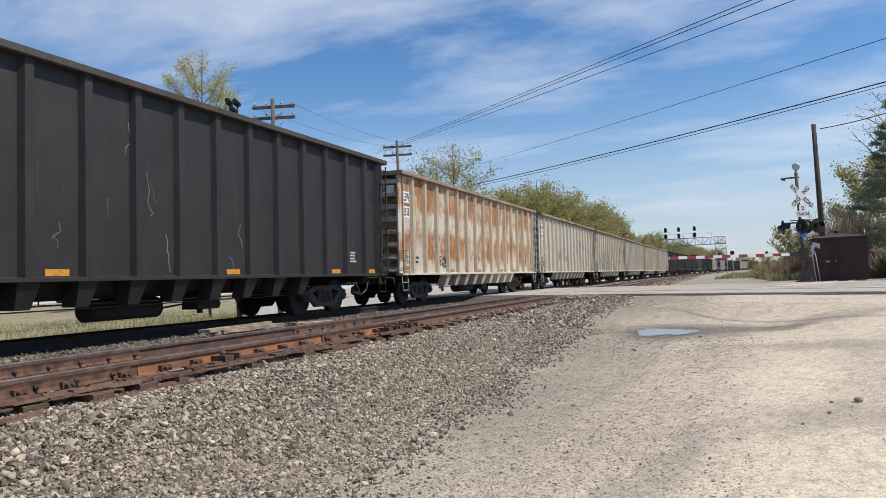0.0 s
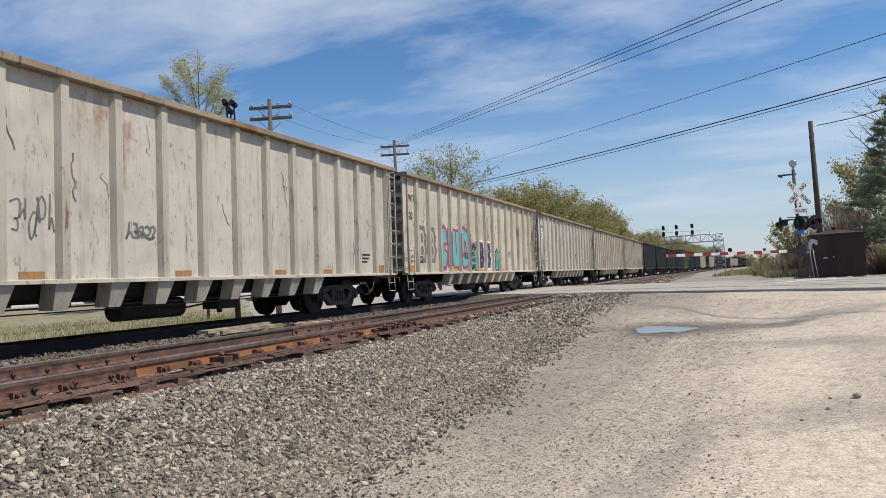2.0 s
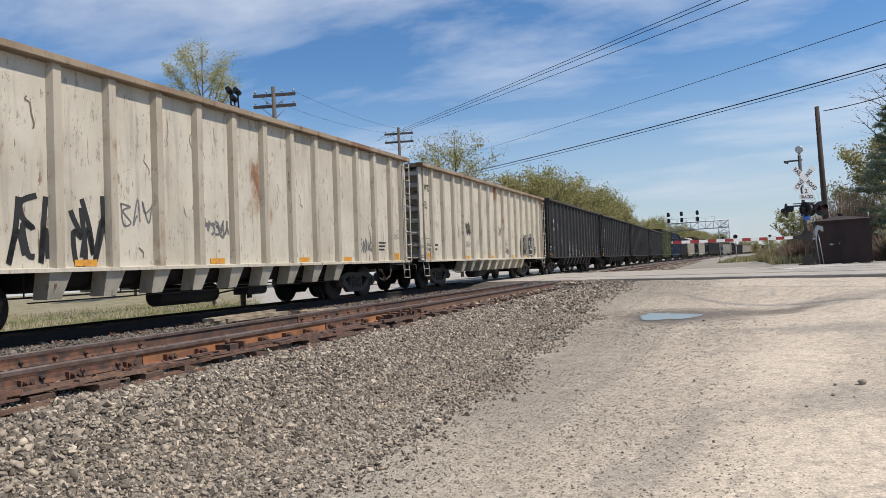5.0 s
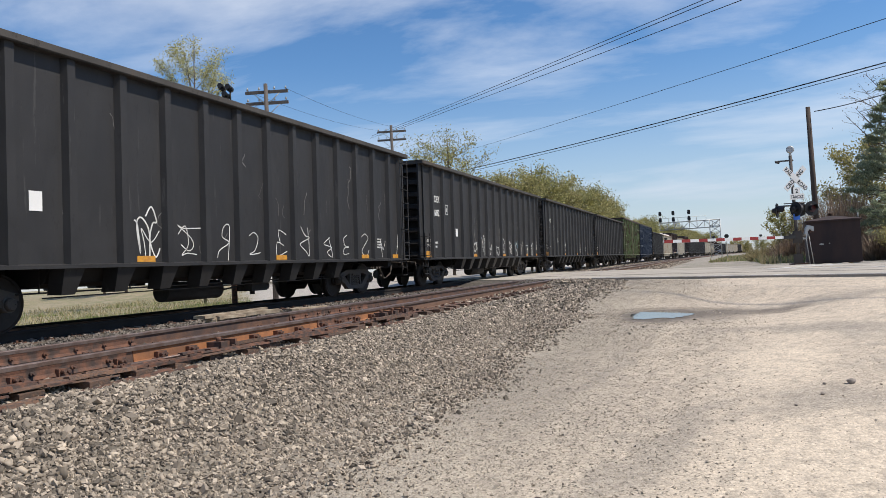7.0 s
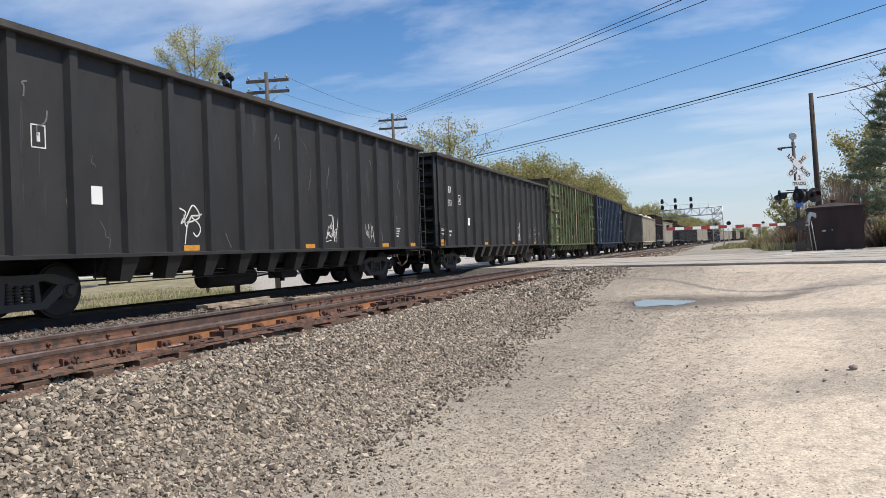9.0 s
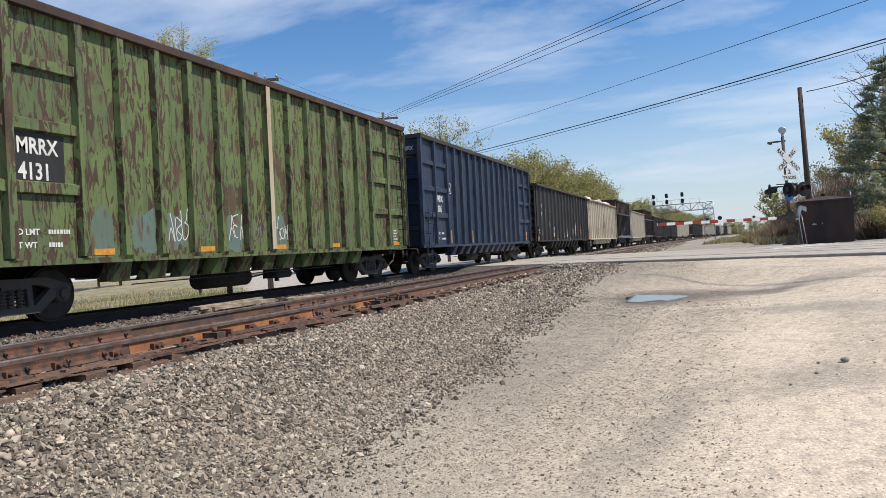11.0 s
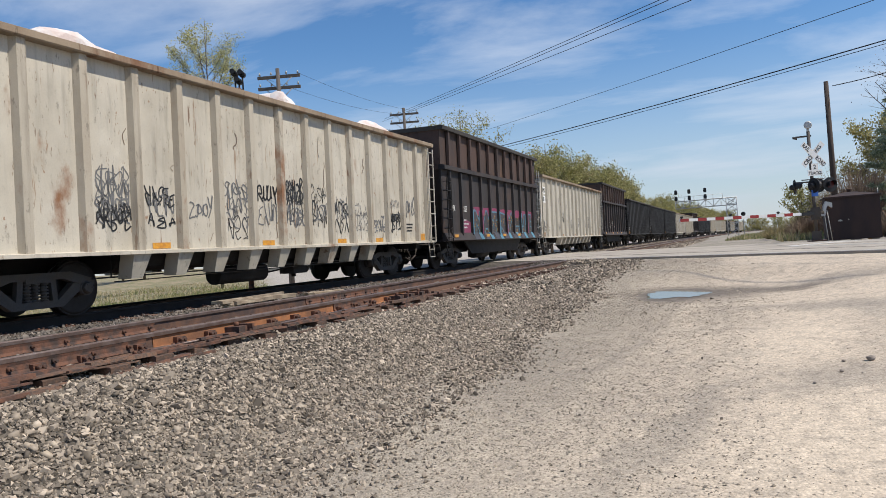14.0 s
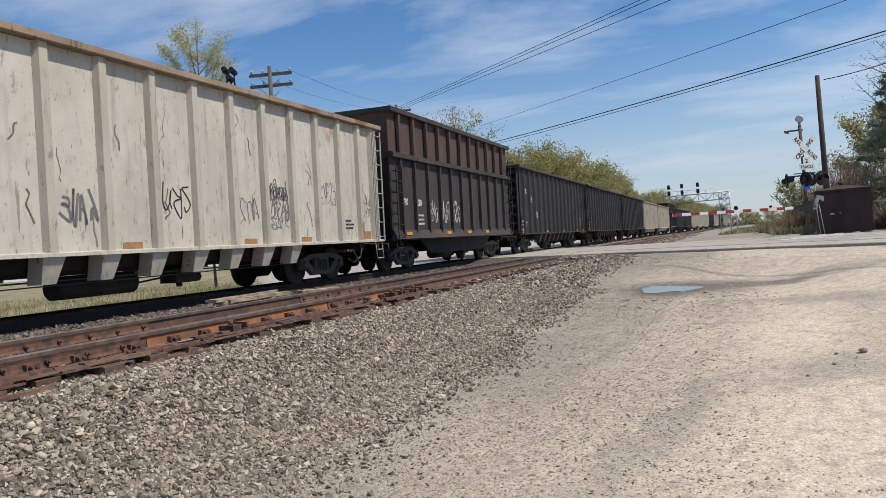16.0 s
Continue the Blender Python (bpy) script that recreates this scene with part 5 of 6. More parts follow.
    lettering("LD LMT", 0.13, M["ink_white"], car, y0 - 0.1, 1.40, 1.484)
    lettering("LT WT", 0.13, M["ink_white"], car, y0 - 0.1, 1.20, 1.484)
    bars(car, y0 + 0.5, 1.41, 2, 0.4, M["ink_white"], x=1.484, gap=0.2, h=0.07)
    if not up:
        bm = B(); box(bm, 1.6005, 1.611, inner[6] - 0.075, inner[6] + 0.075, 1.06, H - 0.15)
        part("patched_post", bm, M["rustpost"], car, "tan patched post with rust stains")
        for i, j in enumerate((0, 1, 2, 4, 6)):
            bm = B(); blob(bm, inner[j] + 0.45, 1.45, 0.58, 0.7, 1.4822, i * 3.3, rough=0.6)
            part("faded_patch", bm, M["faded"], car, "faded teal patch in the peeling paint")
    bars(car, hs - 0.9, 1.5, 5, 0.3, M["ink_white"], x=1.484, gap=0.09, h=0.05)
    reflectors(car, [inner[0] + 0.45, inner[3] + 0.45, inner[6] + 0.45, inner[9] + 0.45, hs - 0.66], 1.06, up, 1.484)
    if up:
        bm = B(); y, z = inner[0] + 0.3, 3.0
        for a in ((y, y + 0.28, z, z + 0.02), (y, y + 0.28, z + 0.38, z + 0.40), (y, y + 0.02, z, z + 0.40), (y + 0.26, y + 0.28, z, z + 0.40)):
            box(bm, 1.483, 1.486, *a)
        part("stencil_frame", bm, M["ink_white"], car, "white stencilled box")
        lettering("F", 0.2, M["ink_white"], car, y + 0.08, z + 0.06, 1.485)
    for i in range(0 if up else 5):
        scrawl(car, inner[2 + i] + 0.2, 1.3, 0.6, 0.55, M["sp_grey" if i % 2 else "ink_white"], seed * 5 + i, 0.02, 3, x=1.483)
    underbody(car, hs, True)
    add_trucks(car, hs - 1.75, spin)
    return car


def two_tier_car(L, H, spin, label, mark, number, seed, piece):
    """Short tall car: black lower body, belt rail and rusty upper extension."""
    car = tagged(new("gondola_car"), label, "freight car", group="cars of the freight train")
    hs = L / 2
    lo, up, belt = M["brownblack"], M["brown"], 3.55
    posts = [-hs + 0.65 + 1.145 * i * (L - 1.65) / 11.45 for i in range(11)]
    for s in (-1, 1):
        for name, z0, z1, m, x in (("lower_sheet", 1.15, belt, lo, 1.48), ("upper_sheet", belt + 0.16, H - 0.06, up, 1.45)):
            bm = B(); box(bm, min(s * (x - 0.06), s * x), max(s * (x - 0.06), s * x), -hs + (0 if m is lo else 0.05), hs, z0, z1)
            part(name, bm, m, car)
        bm = B(); prism(bm, [(s * 1.40, belt), (s * 1.64, belt), (s * 1.64, belt + 0.14), (s * 1.55, belt + 0.17), (s * 1.40, belt + 0.17)], "y", -hs - 0.02, hs + 0.02)
        part("belt_rail", bm, lo, car)
        bm = B(); prism(bm, [(s * 1.40, H - 0.14), (s * 1.62, H - 0.14), (s * 1.64, H - 0.02), (s * 1.62, H), (s * 1.40, H)], "y", -hs - 0.03, hs + 0.03)
        part("top_chord", bm, M["chord_grey"], car)
        for y in posts:
            part("post", shared(("tier_low", s), lambda bm: make_post(bm, s, 1.2, belt - 0.005, 0.07, 0.05, 0.09), lo), None, car, at=pose(0, y, 0))
            part("upper_post", shared(("tier_up", s, H), lambda bm: make_post(bm, s, belt + 0.172, H - 0.145, 0.09, 0.07, 0.08), up), None, car, at=pose(0, y + 0.03, 0))
        bm = B(); prism(bm, [(s * 1.44, 1.30), (s * 1.52, 1.30), (s * 1.66, 1.02), (s * 1.44, 0.98)], "y", -hs, hs)
        part("side_sill", bm, lo, car)
        bm = B(); prism(bm, [(-hs + 2.6, 0.98), (hs - 2.6, 0.98), (hs - 3.4, 0.48), (-hs + 3.4, 0.48)], "x", s * 1.22, s * 1.30)
        part("deep_sill", bm, M["under"], car)
    for d in (-1, 1):
        bm = B(); box(bm, -1.42, 1.42, min(d * (hs - 0.1), d * (hs - 0.04)), max(d * (hs - 0.1), d * (hs - 0.04)), belt, H - 0.05)
        part("upper_end", bm, up, car)
        bm = B(); prism(bm, [(d * (hs - 0.06), belt + 0.02), (d * (hs - 0.12), belt + 0.02), (d * (hs - 0.95), 1.0), (d * (hs - 0.88), 1.0)], "x", -1.42, 1.42)
        part("sloping_end", bm, lo, car)
        bm = B(); box(bm, -1.40, 1.40, min(d * (hs - 0.2), d * (hs + 0.02)), max(d * (hs - 0.2), d * (hs + 0.02)), H - 0.15, H - 0.004)
        part("end_chord", bm, M["chord_grey"], car)
    ladder(car, hs - 0.42, hs - 0.02, 1.0, belt + 0.9, 8, M["galv"] if piece else M["under"], 1.66)
    ladder(car, -hs + 0.08, -hs + 0.5, 1.0, belt - 0.3, 7, M["under"], 1.66)
    lettering(mark, 0.30, M["ink_white"], car, posts[0] + 0.2, 2.10, 1.484, 0.75)
    lettering(number, 0.30, M["ink_white"], car, posts[1] + 0.1, 2.10, 1.484, 0.85)
    bars(car, posts[1] + 0.12, 1.75, 3, 0.75, M["ink_white"], x=1.484, gap=0.14, h=0.06)
    if piece:
        rs = random.Random(4)
        for i, g in enumerate("NATRYLUE"):
            y = -hs + 3.22 + i * 1.09
            block_letter(car, g, y, 1.22, 1.08, 0.98, (("sp_blue", 0.40), ("sp_dark", 0.28)), "dark graffiti letter with light blue edge", 1.4835)
            bm = B()
            for q in range(22):
                u, v = rs.uniform(0.08, 1.0), rs.uniform(0.1, 0.85)
                blob(bm, y + u, 1.22 + v, rs.uniform(0.03, 0.10), rs.uniform(0.02, 0.07), 1.4905 + 0.0001 * q, q * 1.9 + i, 9)
            part("graffiti_fill", bm, M["sp_gold"], car, "ochre flecks in a graffiti letter")
        for i in range(9):
            bm = B(); blob(bm, -hs + 2.4 + i * 1.13, 2.15 if i else 1.45, 1.25, 0.34 if i else 0.6, 1.4815 + 0.0002 * (i % 3), i * 1.7)
            part("graffiti_fill", bm, M["sp_hot"], car, "pink sprayed haze")
        for i, y in enumerate(posts[2:10]):
            bm = B(); box(bm, 1.5905, 1.593, y - 0.047, y + 0.047, 1.25, 2.2)
            part("graffiti_fill", bm, M["sp_blue" if i % 3 == 0 else "sp_hot" if i % 3 == 1 else "sp_dark"], car, "sprayed paint on a post")
        for i in range(14):
            bm = B(); prism(bm, [(1.524, 1.298), (1.662, 1.022), (1.668, 1.024), (1.53, 1.300)], "y", -hs + 3.0 + i * 0.66, -hs + 3.0 + i * 0.66 + (0.38 if i % 2 else 0.55))
            part("graffiti_fill", bm, M["sp_blue" if i % 2 else "sp_dark"], car, "sprayed paint on the sill")
    else:
        for i in range(3):
            scrawl(car, posts[2 + i] + 0.2, 1.6, 0.7, 0.7, M["ink_white"], seed + i, 0.03, 3, 1.483)
    reflectors(car, [posts[0] + 0.3, posts[3] + 0.5, posts[5] + 0.5, posts[7] + 0.5], 1.13, False, 1.62)
    underbody(car, hs, False)
    add_trucks(car, hs - 1.7, spin)
    return car


PALE = "pale weathered gondola car with ribbed sides and rusty rim"
DARK = "faded black gondola car with ribbed steel sides"
train = []


def place(car, rear, L):
    train.append((car, rear - L / 2))
    return car


def pale(rear, L, H=4.3, body="white", chord="chord_rust", mark="", number="", seed=1, plate=True, tags=3, spin=True, label=PALE, tagmats=("ink_black", "sp_grey")):
    car, p = gondola(L, H, M[body], M[chord], spin, label, M["galv"] if body == "white" else M["white"], M[{"white": "whitepost", "rustwhite": "rustpost", "stained": "stainedpost"}[body]])
    if mark or tags:
        white_details(car, p, L / 2, H, mark, number, seed, plate, tags, tagmats)
    brake_stand(car, L / 2, H - 1.3)
    place(car, rear, L)
    return car, p


def dark(rear, L, H=4.4, mark="DEX", number="", seed=1, tags=6, spin=True, label=DARK, tagmats=("ink_white",)):
    car, p = gondola(L, H, M["black"], M["chord_grey"], spin, label, M["under"])
    black_details(car, p, L / 2, H, mark, number, seed, tags, tagmats)
    brake_stand(car, L / 2, H - 1.3)
    place(car, rear, L)
    return car, p


def build_train():
    dark(19.85, 17.4, 4.42, "DEX", "", 1, 0)
    pale(38.3, 17.3, 4.3, "rustwhite", mark="LEWX", number="2158", seed=2, tags=1, label="pale gondola car with broad orange rust patches")
    pale(57.2, 17.6, 4.3, "white", mark="LEWX", number="2043", seed=3, tags=2)
    car, p = pale(75.4, 17.3, 4.3, "stained", mark="FWTX", number="620", seed=4, plate=False, tags=4, label="rust-streaked pale gondola car covered with large graffiti")
    hs = 17.3 / 2
    plum = "plum and teal graffiti letter"
    for g, u, w in (("C", 3.15, 0.85), ("I", 3.95, 0.62), ("U", 4.45, 0.98), ("D", 5.38, 1.25)):
        block_letter(car, g, u - hs, 1.15, w, 1.58, (("sp_pink", 0.60), ("sp_teal", 0.34)), plum)
    post_paint(car, p, 3.2 - hs, 6.6 - hs, 1.25, 2.55, "sp_pink", "plum sprayed paint on a post")
    scrawl(car, 5.75 - hs, 1.55, 0.55, 0.28, M["ink_black"], 91, 0.022, 4, 1.5085)
    for u in (7.72, 8.70):
        block_letter(car, "B", u - hs, 1.10, 0.76, 1.25, (("plate_white", 0.40), ("sp_navy", 0.27)), "dark violet graffiti letter with white edge")
    scrawl(car, 7.75 - hs, 1.55, 0.5, 0.22, M["ink_black"], 93, 0.02, 3, 1.5095)
    fill_piece(car, 7.08 - hs, 1.64, 0.80, 1.10, M["ink_black"], M["sp_teal"], 1.2, label="teal graffiti cloud with writing")
    for i, w in enumerate(("WISH", "YOU", "WERE", "HERE")):
        lettering(w, 0.24, M["ink_black"], car, 6.78 - hs, 1.90 - 0.24 * i, 1.507, 0.85)
    for u in (8.52, 10.25):
        fill_piece(car, u - hs, 1.5, 0.34 if u < 9 else 0.62, 0.9, M["ink_black"], M["sp_teal"], 5.2, label="teal graffiti patch")
    scrawl(car, 9.95 - hs, 1.2, 0.6, 0.75, M["ink_black"], 97, 0.025, 2, 1.5085)
    for u in (1.15, 2.05):
        block_letter(car, "B", u - hs, 1.35, 0.8, 1.3, (("sp_grey", 0.42), ("stainedpost", 0.12)), "grey shaded graffiti letter")
    scrawl(car, 11.6 - hs, 1.7, 0.4, 0.35, M["sp_navy"], 98, 0.03, 2)
    scuffs(car, hs, 4.4, 46, M["rust_drawn"], 5, 1.5035)
    pale(94.2, 17.6, 4.3, "white", mark="LEWX", number="2152", seed=5, tags=3)
    car, p = pale(112.8, 17.4, 4.3, "stained", mark="LEWX", number="2077", seed=6, tags=4, plate=False)
    for k in (2, 3):
        scrawl(car, p[k] + 0.2, 1.15, 0.8, 1.0, M["ink_black"], 60 + k, 0.09, 3)
    car, p = pale(131.1, 17.2, 4.3, "stained", mark="FWTX", number="62", seed=7, plate=False, tags=5, label="rust-streaked pale gondola car with black block graffiti")
    hs = 17.2 / 2
    for i, u in enumerate((13.0, 13.75, 14.45)):
        bm = B(); blob(bm, u - hs, 1.65, 0.95, 1.15, 1.5030 + 0.0006 * i, 2.2 + i, 44, 0.35)
        part("graffiti_fill", bm, M["ink_black"], car, "black block graffiti")
    for i, (g, u) in enumerate((("K", 12.68), ("A", 13.35), ("Z", 14.05))):
        block_letter(car, g, u - hs, 1.18, 0.78, 0.98, (("ink_white", 0.30), ("ink_black", 0.24)), "black block letter with thin white edge", 1.506)
    post_paint(car, p, 12.6 - hs, 14.9 - hs, 1.15, 2.05, "ink_black", "black sprayed paint on a post")
    fill_piece(car, 15.1 - hs, 1.7, 0.36, 0.7, M["sp_grey"], M["sp_grey"], 4.4, label="grey graffiti face")
    fill_piece(car, 16.2 - hs, 1.6, 0.4, 0.62, M["ink_black"], M["sp_blue"], 6.6, label="light blue graffiti patch")
    scrawl(car, 15.95 - hs, 2.0, 0.5, 0.16, M["ink_black"], 66, 0.02, 5)
    scrawl(car, 15.0 - hs, 2.45, 0.3, 0.3, M["sp_grey"], 67, 0.03, 2)
    for rear, L, mark, number, seed in ((149.8, 17.4, "DEX", "6279", 8), (168.7, 17.6, "CDEX", "16092", 9)):
        car, p = dark(rear, L, 4.4, mark, number, seed, 2, tagmats=("ink_white", "sp_blue"))
        for j in range(4, 15):
            scrawl(car, p[j] + 0.3, 1.14, 0.45, 0.5 + 0.3 * ((j * 7 + seed) % 3) / 2, M["ink_white"], seed * 40 + j, 0.020 if seed == 8 else 0.034, 1)
    dark(187.6, 17.6, 4.4, "ARRX", "317", 10, 6)
    dark(206.5, 17.6, 4.4, "DEX", "6313", 11, 4)
    place(woodchip_car(15.9, 4.95, M["green"], M["brown"], True, "tall green gondola car with badly peeling paint", "MRRX", "4131", 12), 223.4, 15.9)
    place(woodchip_car(16.0, 4.95, M["blue"], M["chord_grey"], True, "tall dull blue gondola car with dented sides", "MRRX", "4106", 13), 240.9, 16.0)
    car, p = dark(260.3, 17.9, 4.35, "DEX", "1287", 14, 8)
    scrawl(car, p[10] + 0.2, 1.3, 0.6, 1.0, M["ink_white"], 77, 0.07, 3)
    scrawl(car, p[12] + 0.2, 1.3, 0.7, 0.9, M["sp_red"], 5, 0.05, 4)
    scrawl(car, p[13] + 0.1, 1.2, 0.5, 0.9, M["sp_red"], 6, 0.05, 4)
    car, p = pale(278.8, 17.4, 4.3, "stained", mark="FWTX", number="620 10", seed=15, plate=False, tags=40, label="pale gondola car with many black tags and trash load")
    rng = random.Random(2)
    for i in range(3):
        bm = bmesh.new()
        bmesh.ops.create_icosphere(bm, subdivisions=3, radius=0.45)
        for v in bm.verts:
            v.co *= 1 + 0.4 * noise.noise(v.co * 3.0 + Vector((i * 5, 0, 0)))
            v.co = Vector((v.co.x, v.co.y * (2.2 if i % 2 == 0 else 1.0), v.co.z * 0.9))
        part("tarpaulin", bm, M["trash"], car, "pale crumpled tarpaulin over the load", at=pose(0.95, (-5.2, 0.6, 5.5)[i], 4.28))
    place(two_tier_car(13.1, 5.1, True, "tall black and brown car with pink and blue graffiti", "TFX", "92155", 16, True), 293.0, 13.1)
    pale(311.9, 18.1, 4.35, "white", mark="LEWX", number="2085", seed=17, tags=14, tagmats=("sp_grey", "sp_grey", "ink_black"))
    place(two_tier_car(12.8, 5.1, True, "tall rusty brown car with a black lower body", "TFX", "1220", 18, False), 325.6, 12.8)
    rear = 344.6
    for i, kind in enumerate("bbbppTbbpppbpbp"):
        if kind == "b":
            dark(rear, 17.5, 4.4, "DEX", "", 20 + i, 2, False)
        elif kind == "p":
            pale(rear, 17.5, 4.3, "white" if i % 2 else "stained", seed=20 + i, tags=0, spin=False)
        else:
            place(two_tier_car(12.8, 5.1, False, "tall rusty brown car with a black lower body", "TFX", "", 40, False), rear - 4.7, 12.8)
            rear -= 4.7
        rear += 18.6


build_train()

# ---- level crossing ----
def crossing_signal():
    """Mast with bell, crossbuck, flashing lights and a lowered gate arm."""
    sg = tagged(new("crossing_signal"), "level crossing signal mast with crossbuck and lowered striped gate", "crossing signal")
    sg.matrix_basis = pose(2.88, 32.2, ground_z(2.88, 32.2))

    def p(name, material, make, label="", parent=None, at=None):
        bm = B(); make(bm)
        return part(name, bm, material, parent or sg, label, at=at)
    p("base", M["tie"], lambda bm: prism(bm, [(-0.32, -0.32), (0.32, -0.32), (0.32, 0.32), (-0.32, 0.32)], "z", -0.2, 0.06))
    p("mast_foot", M["truck"], lambda bm: (box(bm, -0.16, 0.16, -0.16, 0.16, 0.05, 0.42), box(bm, -0.20, 0.20, -0.20, 0.20, 0.05, 0.09)))
    p("mast", M["poleg"], lambda bm: rod(bm, (0, 0, 0.4), (-0.05, 0, 4.35), 0.062, 12))
    p("bell", M["alu"], lambda bm: (rod(bm, (-0.05, -0.02, 4.34), (-0.05, -0.02, 4.45), 0.05, 10), rod(bm, (-0.05, -0.13, 4.58), (-0.05, 0.07, 4.58), 0.15, 18, 0.10), rod(bm, (-0.05, -0.16, 4.58), (-0.05, -0.13, 4.58), 0.12, 18, 0.15)), "round grey crossing bell")
    p("top_bracket", M["poleg"], lambda bm: (box(bm, -0.62, 0.05, -0.03, 0.03, 4.13, 4.19), rod(bm, (-0.6, 0, 4.15), (-0.45, 0, 4.1), 0.05, 8)))
    face = pose(0.05, -0.08, 0, 0, 0, 28)
    for k, (a, words) in enumerate(((45, ("CROSSING",)), (-45, ("RAIL", "ROAD")))):
        b = p("crossbuck_board", M["plate_white"], lambda bm: box(bm, -0.61, 0.61, -0.012 - 0.014 * k, -0.014 * k, -0.115, 0.115), "white crossbuck board with black words", at=face @ pose(0, -0.02, 3.42, 0, -a, 0))
        yy = -0.0135 - 0.014 * k
        for w, x in zip(words, (-0.54,) if len(words) == 1 else (-0.57, 0.15)):
            lettering(w, 0.225, M["ink_black"], b, x, -0.075, front=yy, wide=0.92 if len(words) == 1 else 0.78)
    s = p("track_sign", M["plate_white"], lambda bm: (box(bm, -0.14, 0.14, -0.012, 0, 0.235, 0.48), box(bm, -0.30, 0.30, -0.012, 0, 0, 0.23)), "white sign with the number of tracks", at=face @ pose(0.03, -0.02, 2.58))
    lettering("2", 0.24, M["ink_black"], s, -0.06, 0.26, front=-0.0135)
    lettering("TRACKS", 0.17, M["ink_black"], s, -0.27, 0.05, front=-0.0135, wide=0.86)
    p("light_arm", M["poleg"], lambda bm: (rod(bm, (-0.62, -0.05, 2.36), (0.62, 0.15, 2.36), 0.03, 8), rod(bm, (-0.4, -0.02, 2.45), (0.4, 0.1, 2.45), 0.02, 8)))
    for x, y, turn in ((-0.62, -0.05, 75), (0.04, -0.12, 130), (0.62, 0.12, 25), (0.16, 0.14, -160)):
        at = pose(x, y, 2.20, 0, 0, turn)
        lt = p("flashing_light", M["sigblack"], lambda bm: (rod(bm, (0, 0.02, 0), (0, 0.05, 0), 0.29, 24), rod(bm, (0, 0.05, 0), (0, 0.22, 0), 0.13, 16, 0.08)), "black flashing light with round background", at=at)

        def hood(bm):
            for i in range(10):
                a0, a1 = math.pi * (i / 9 * 1.1 - 0.05), math.pi * ((i + 1) / 9 * 1.1 - 0.05)
                v = [bm.verts.new((0.155 * math.cos(a), y_, 0.155 * math.sin(a))) for a in (a0, a1) for y_ in (0.02, -0.30 + 0.1 * abs(math.cos(a)))]
                bm.faces.new((v[0], v[1], v[3], v[2]))
        part("hood", (lambda b_: (hood(b_), b_)[1])(B()), M["sigblack"], lt)
        bm = B(); rod(bm, (0, 0.02, 0), (0, -0.012, 0), 0.14, 18)
        part("lens", bm, M["lens"], lt, "dark red unlit lens")
    p("blue_notice", M["signblue"], lambda bm: box(bm, -0.13, 0.13, -0.10, -0.085, 1.78, 2.02), "small blue notice plate", at=pose(0, 0, 0, 0, 0, 20))
    p("gate_mechanism", M["truck"], lambda bm: (box(bm, -0.15, 0.15, -0.24, 0.08, 0.86, 1.34), box(bm, -0.18, 0.18, -0.28, -0.22, 0.95, 1.25), rod(bm, (-0.3, -0.1, 1.12), (0.3, -0.1, 1.12), 0.10, 12)), "dark gate motor housing on the mast")
    ang = math.degrees(math.atan2(-2.93, -4.86))
    arm_at = pose(0.0, -0.18, 1.10, 0, 0, ang)
    arm = p("gate_arm", M["plate_white"], lambda bm: prism(bm, [(-0.055, -0.025), (0.055, -0.025), (0.055, 0.025), (-0.055, 0.025)], "x", 0.3, 5.7), "striped red and white gate arm", at=arm_at @ pose(0, 0, 0, 90, 0, 0) @ pose(0, 0, 0, 0, 0, 0.8))
    for i in range(7):
        x0 = 1.0 + i * 0.72
        bm = B(); box(bm, x0, min(x0 + 0.36, 5.702), -0.058, 0.058, -0.028, 0.028)
        part("red_stripe", bm, M["red"], arm)
    for x in (1.6, 3.6, 5.6):
        bm = B(); rod(bm, (x, 0.05, 0), (x, 0.14, 0), 0.02, 8); rod(bm, (x, 0.11, -0.05), (x, 0.11, 0.05), 0.042, 10)
        part("arm_lamp", bm, M["sigblack"], arm, "small dark gate lamp")
    p("arm_bracket", M["sigblack"], lambda bm: (box(bm, -0.1, 0.62, -0.06, 0.06, -0.06, 0.07),), at=arm_at)
    p("counterweight", M["alu"], lambda bm: (prism(bm, [(-0.95, 0.28), (-0.72, 0.42), (-0.62, 0.30), (-0.52, -0.06), (0.0, -0.10), (0.0, 0.10), (-0.38, 0.12), (-0.48, 0.40), (-0.62, 0.58), (-0.95, 0.50)], "y", -0.10, -0.04), prism(bm, [(-0.95, 0.28), (-0.72, 0.42), (-0.62, 0.30), (-0.52, -0.06), (0.0, -0.10), (0.0, 0.10), (-0.38, 0.12), (-0.48, 0.40), (-0.62, 0.58), (-0.95, 0.50)], "y", 0.05, 0.11)), "pale counterweight bracket of the gate", at=pose(0.0, -0.10, 1.05, 0, 0, 8 + 180) @ Matrix.Diagonal((0.62, 1, 0.85, 1)))
    for x in (0.42, 0.56):
        p("conduit", M["galv"], lambda bm: (rod(bm, (x, 0.1, -0.05), (x * 0.75, 0.05, 1.2), 0.018, 8),))


crossing_signal()


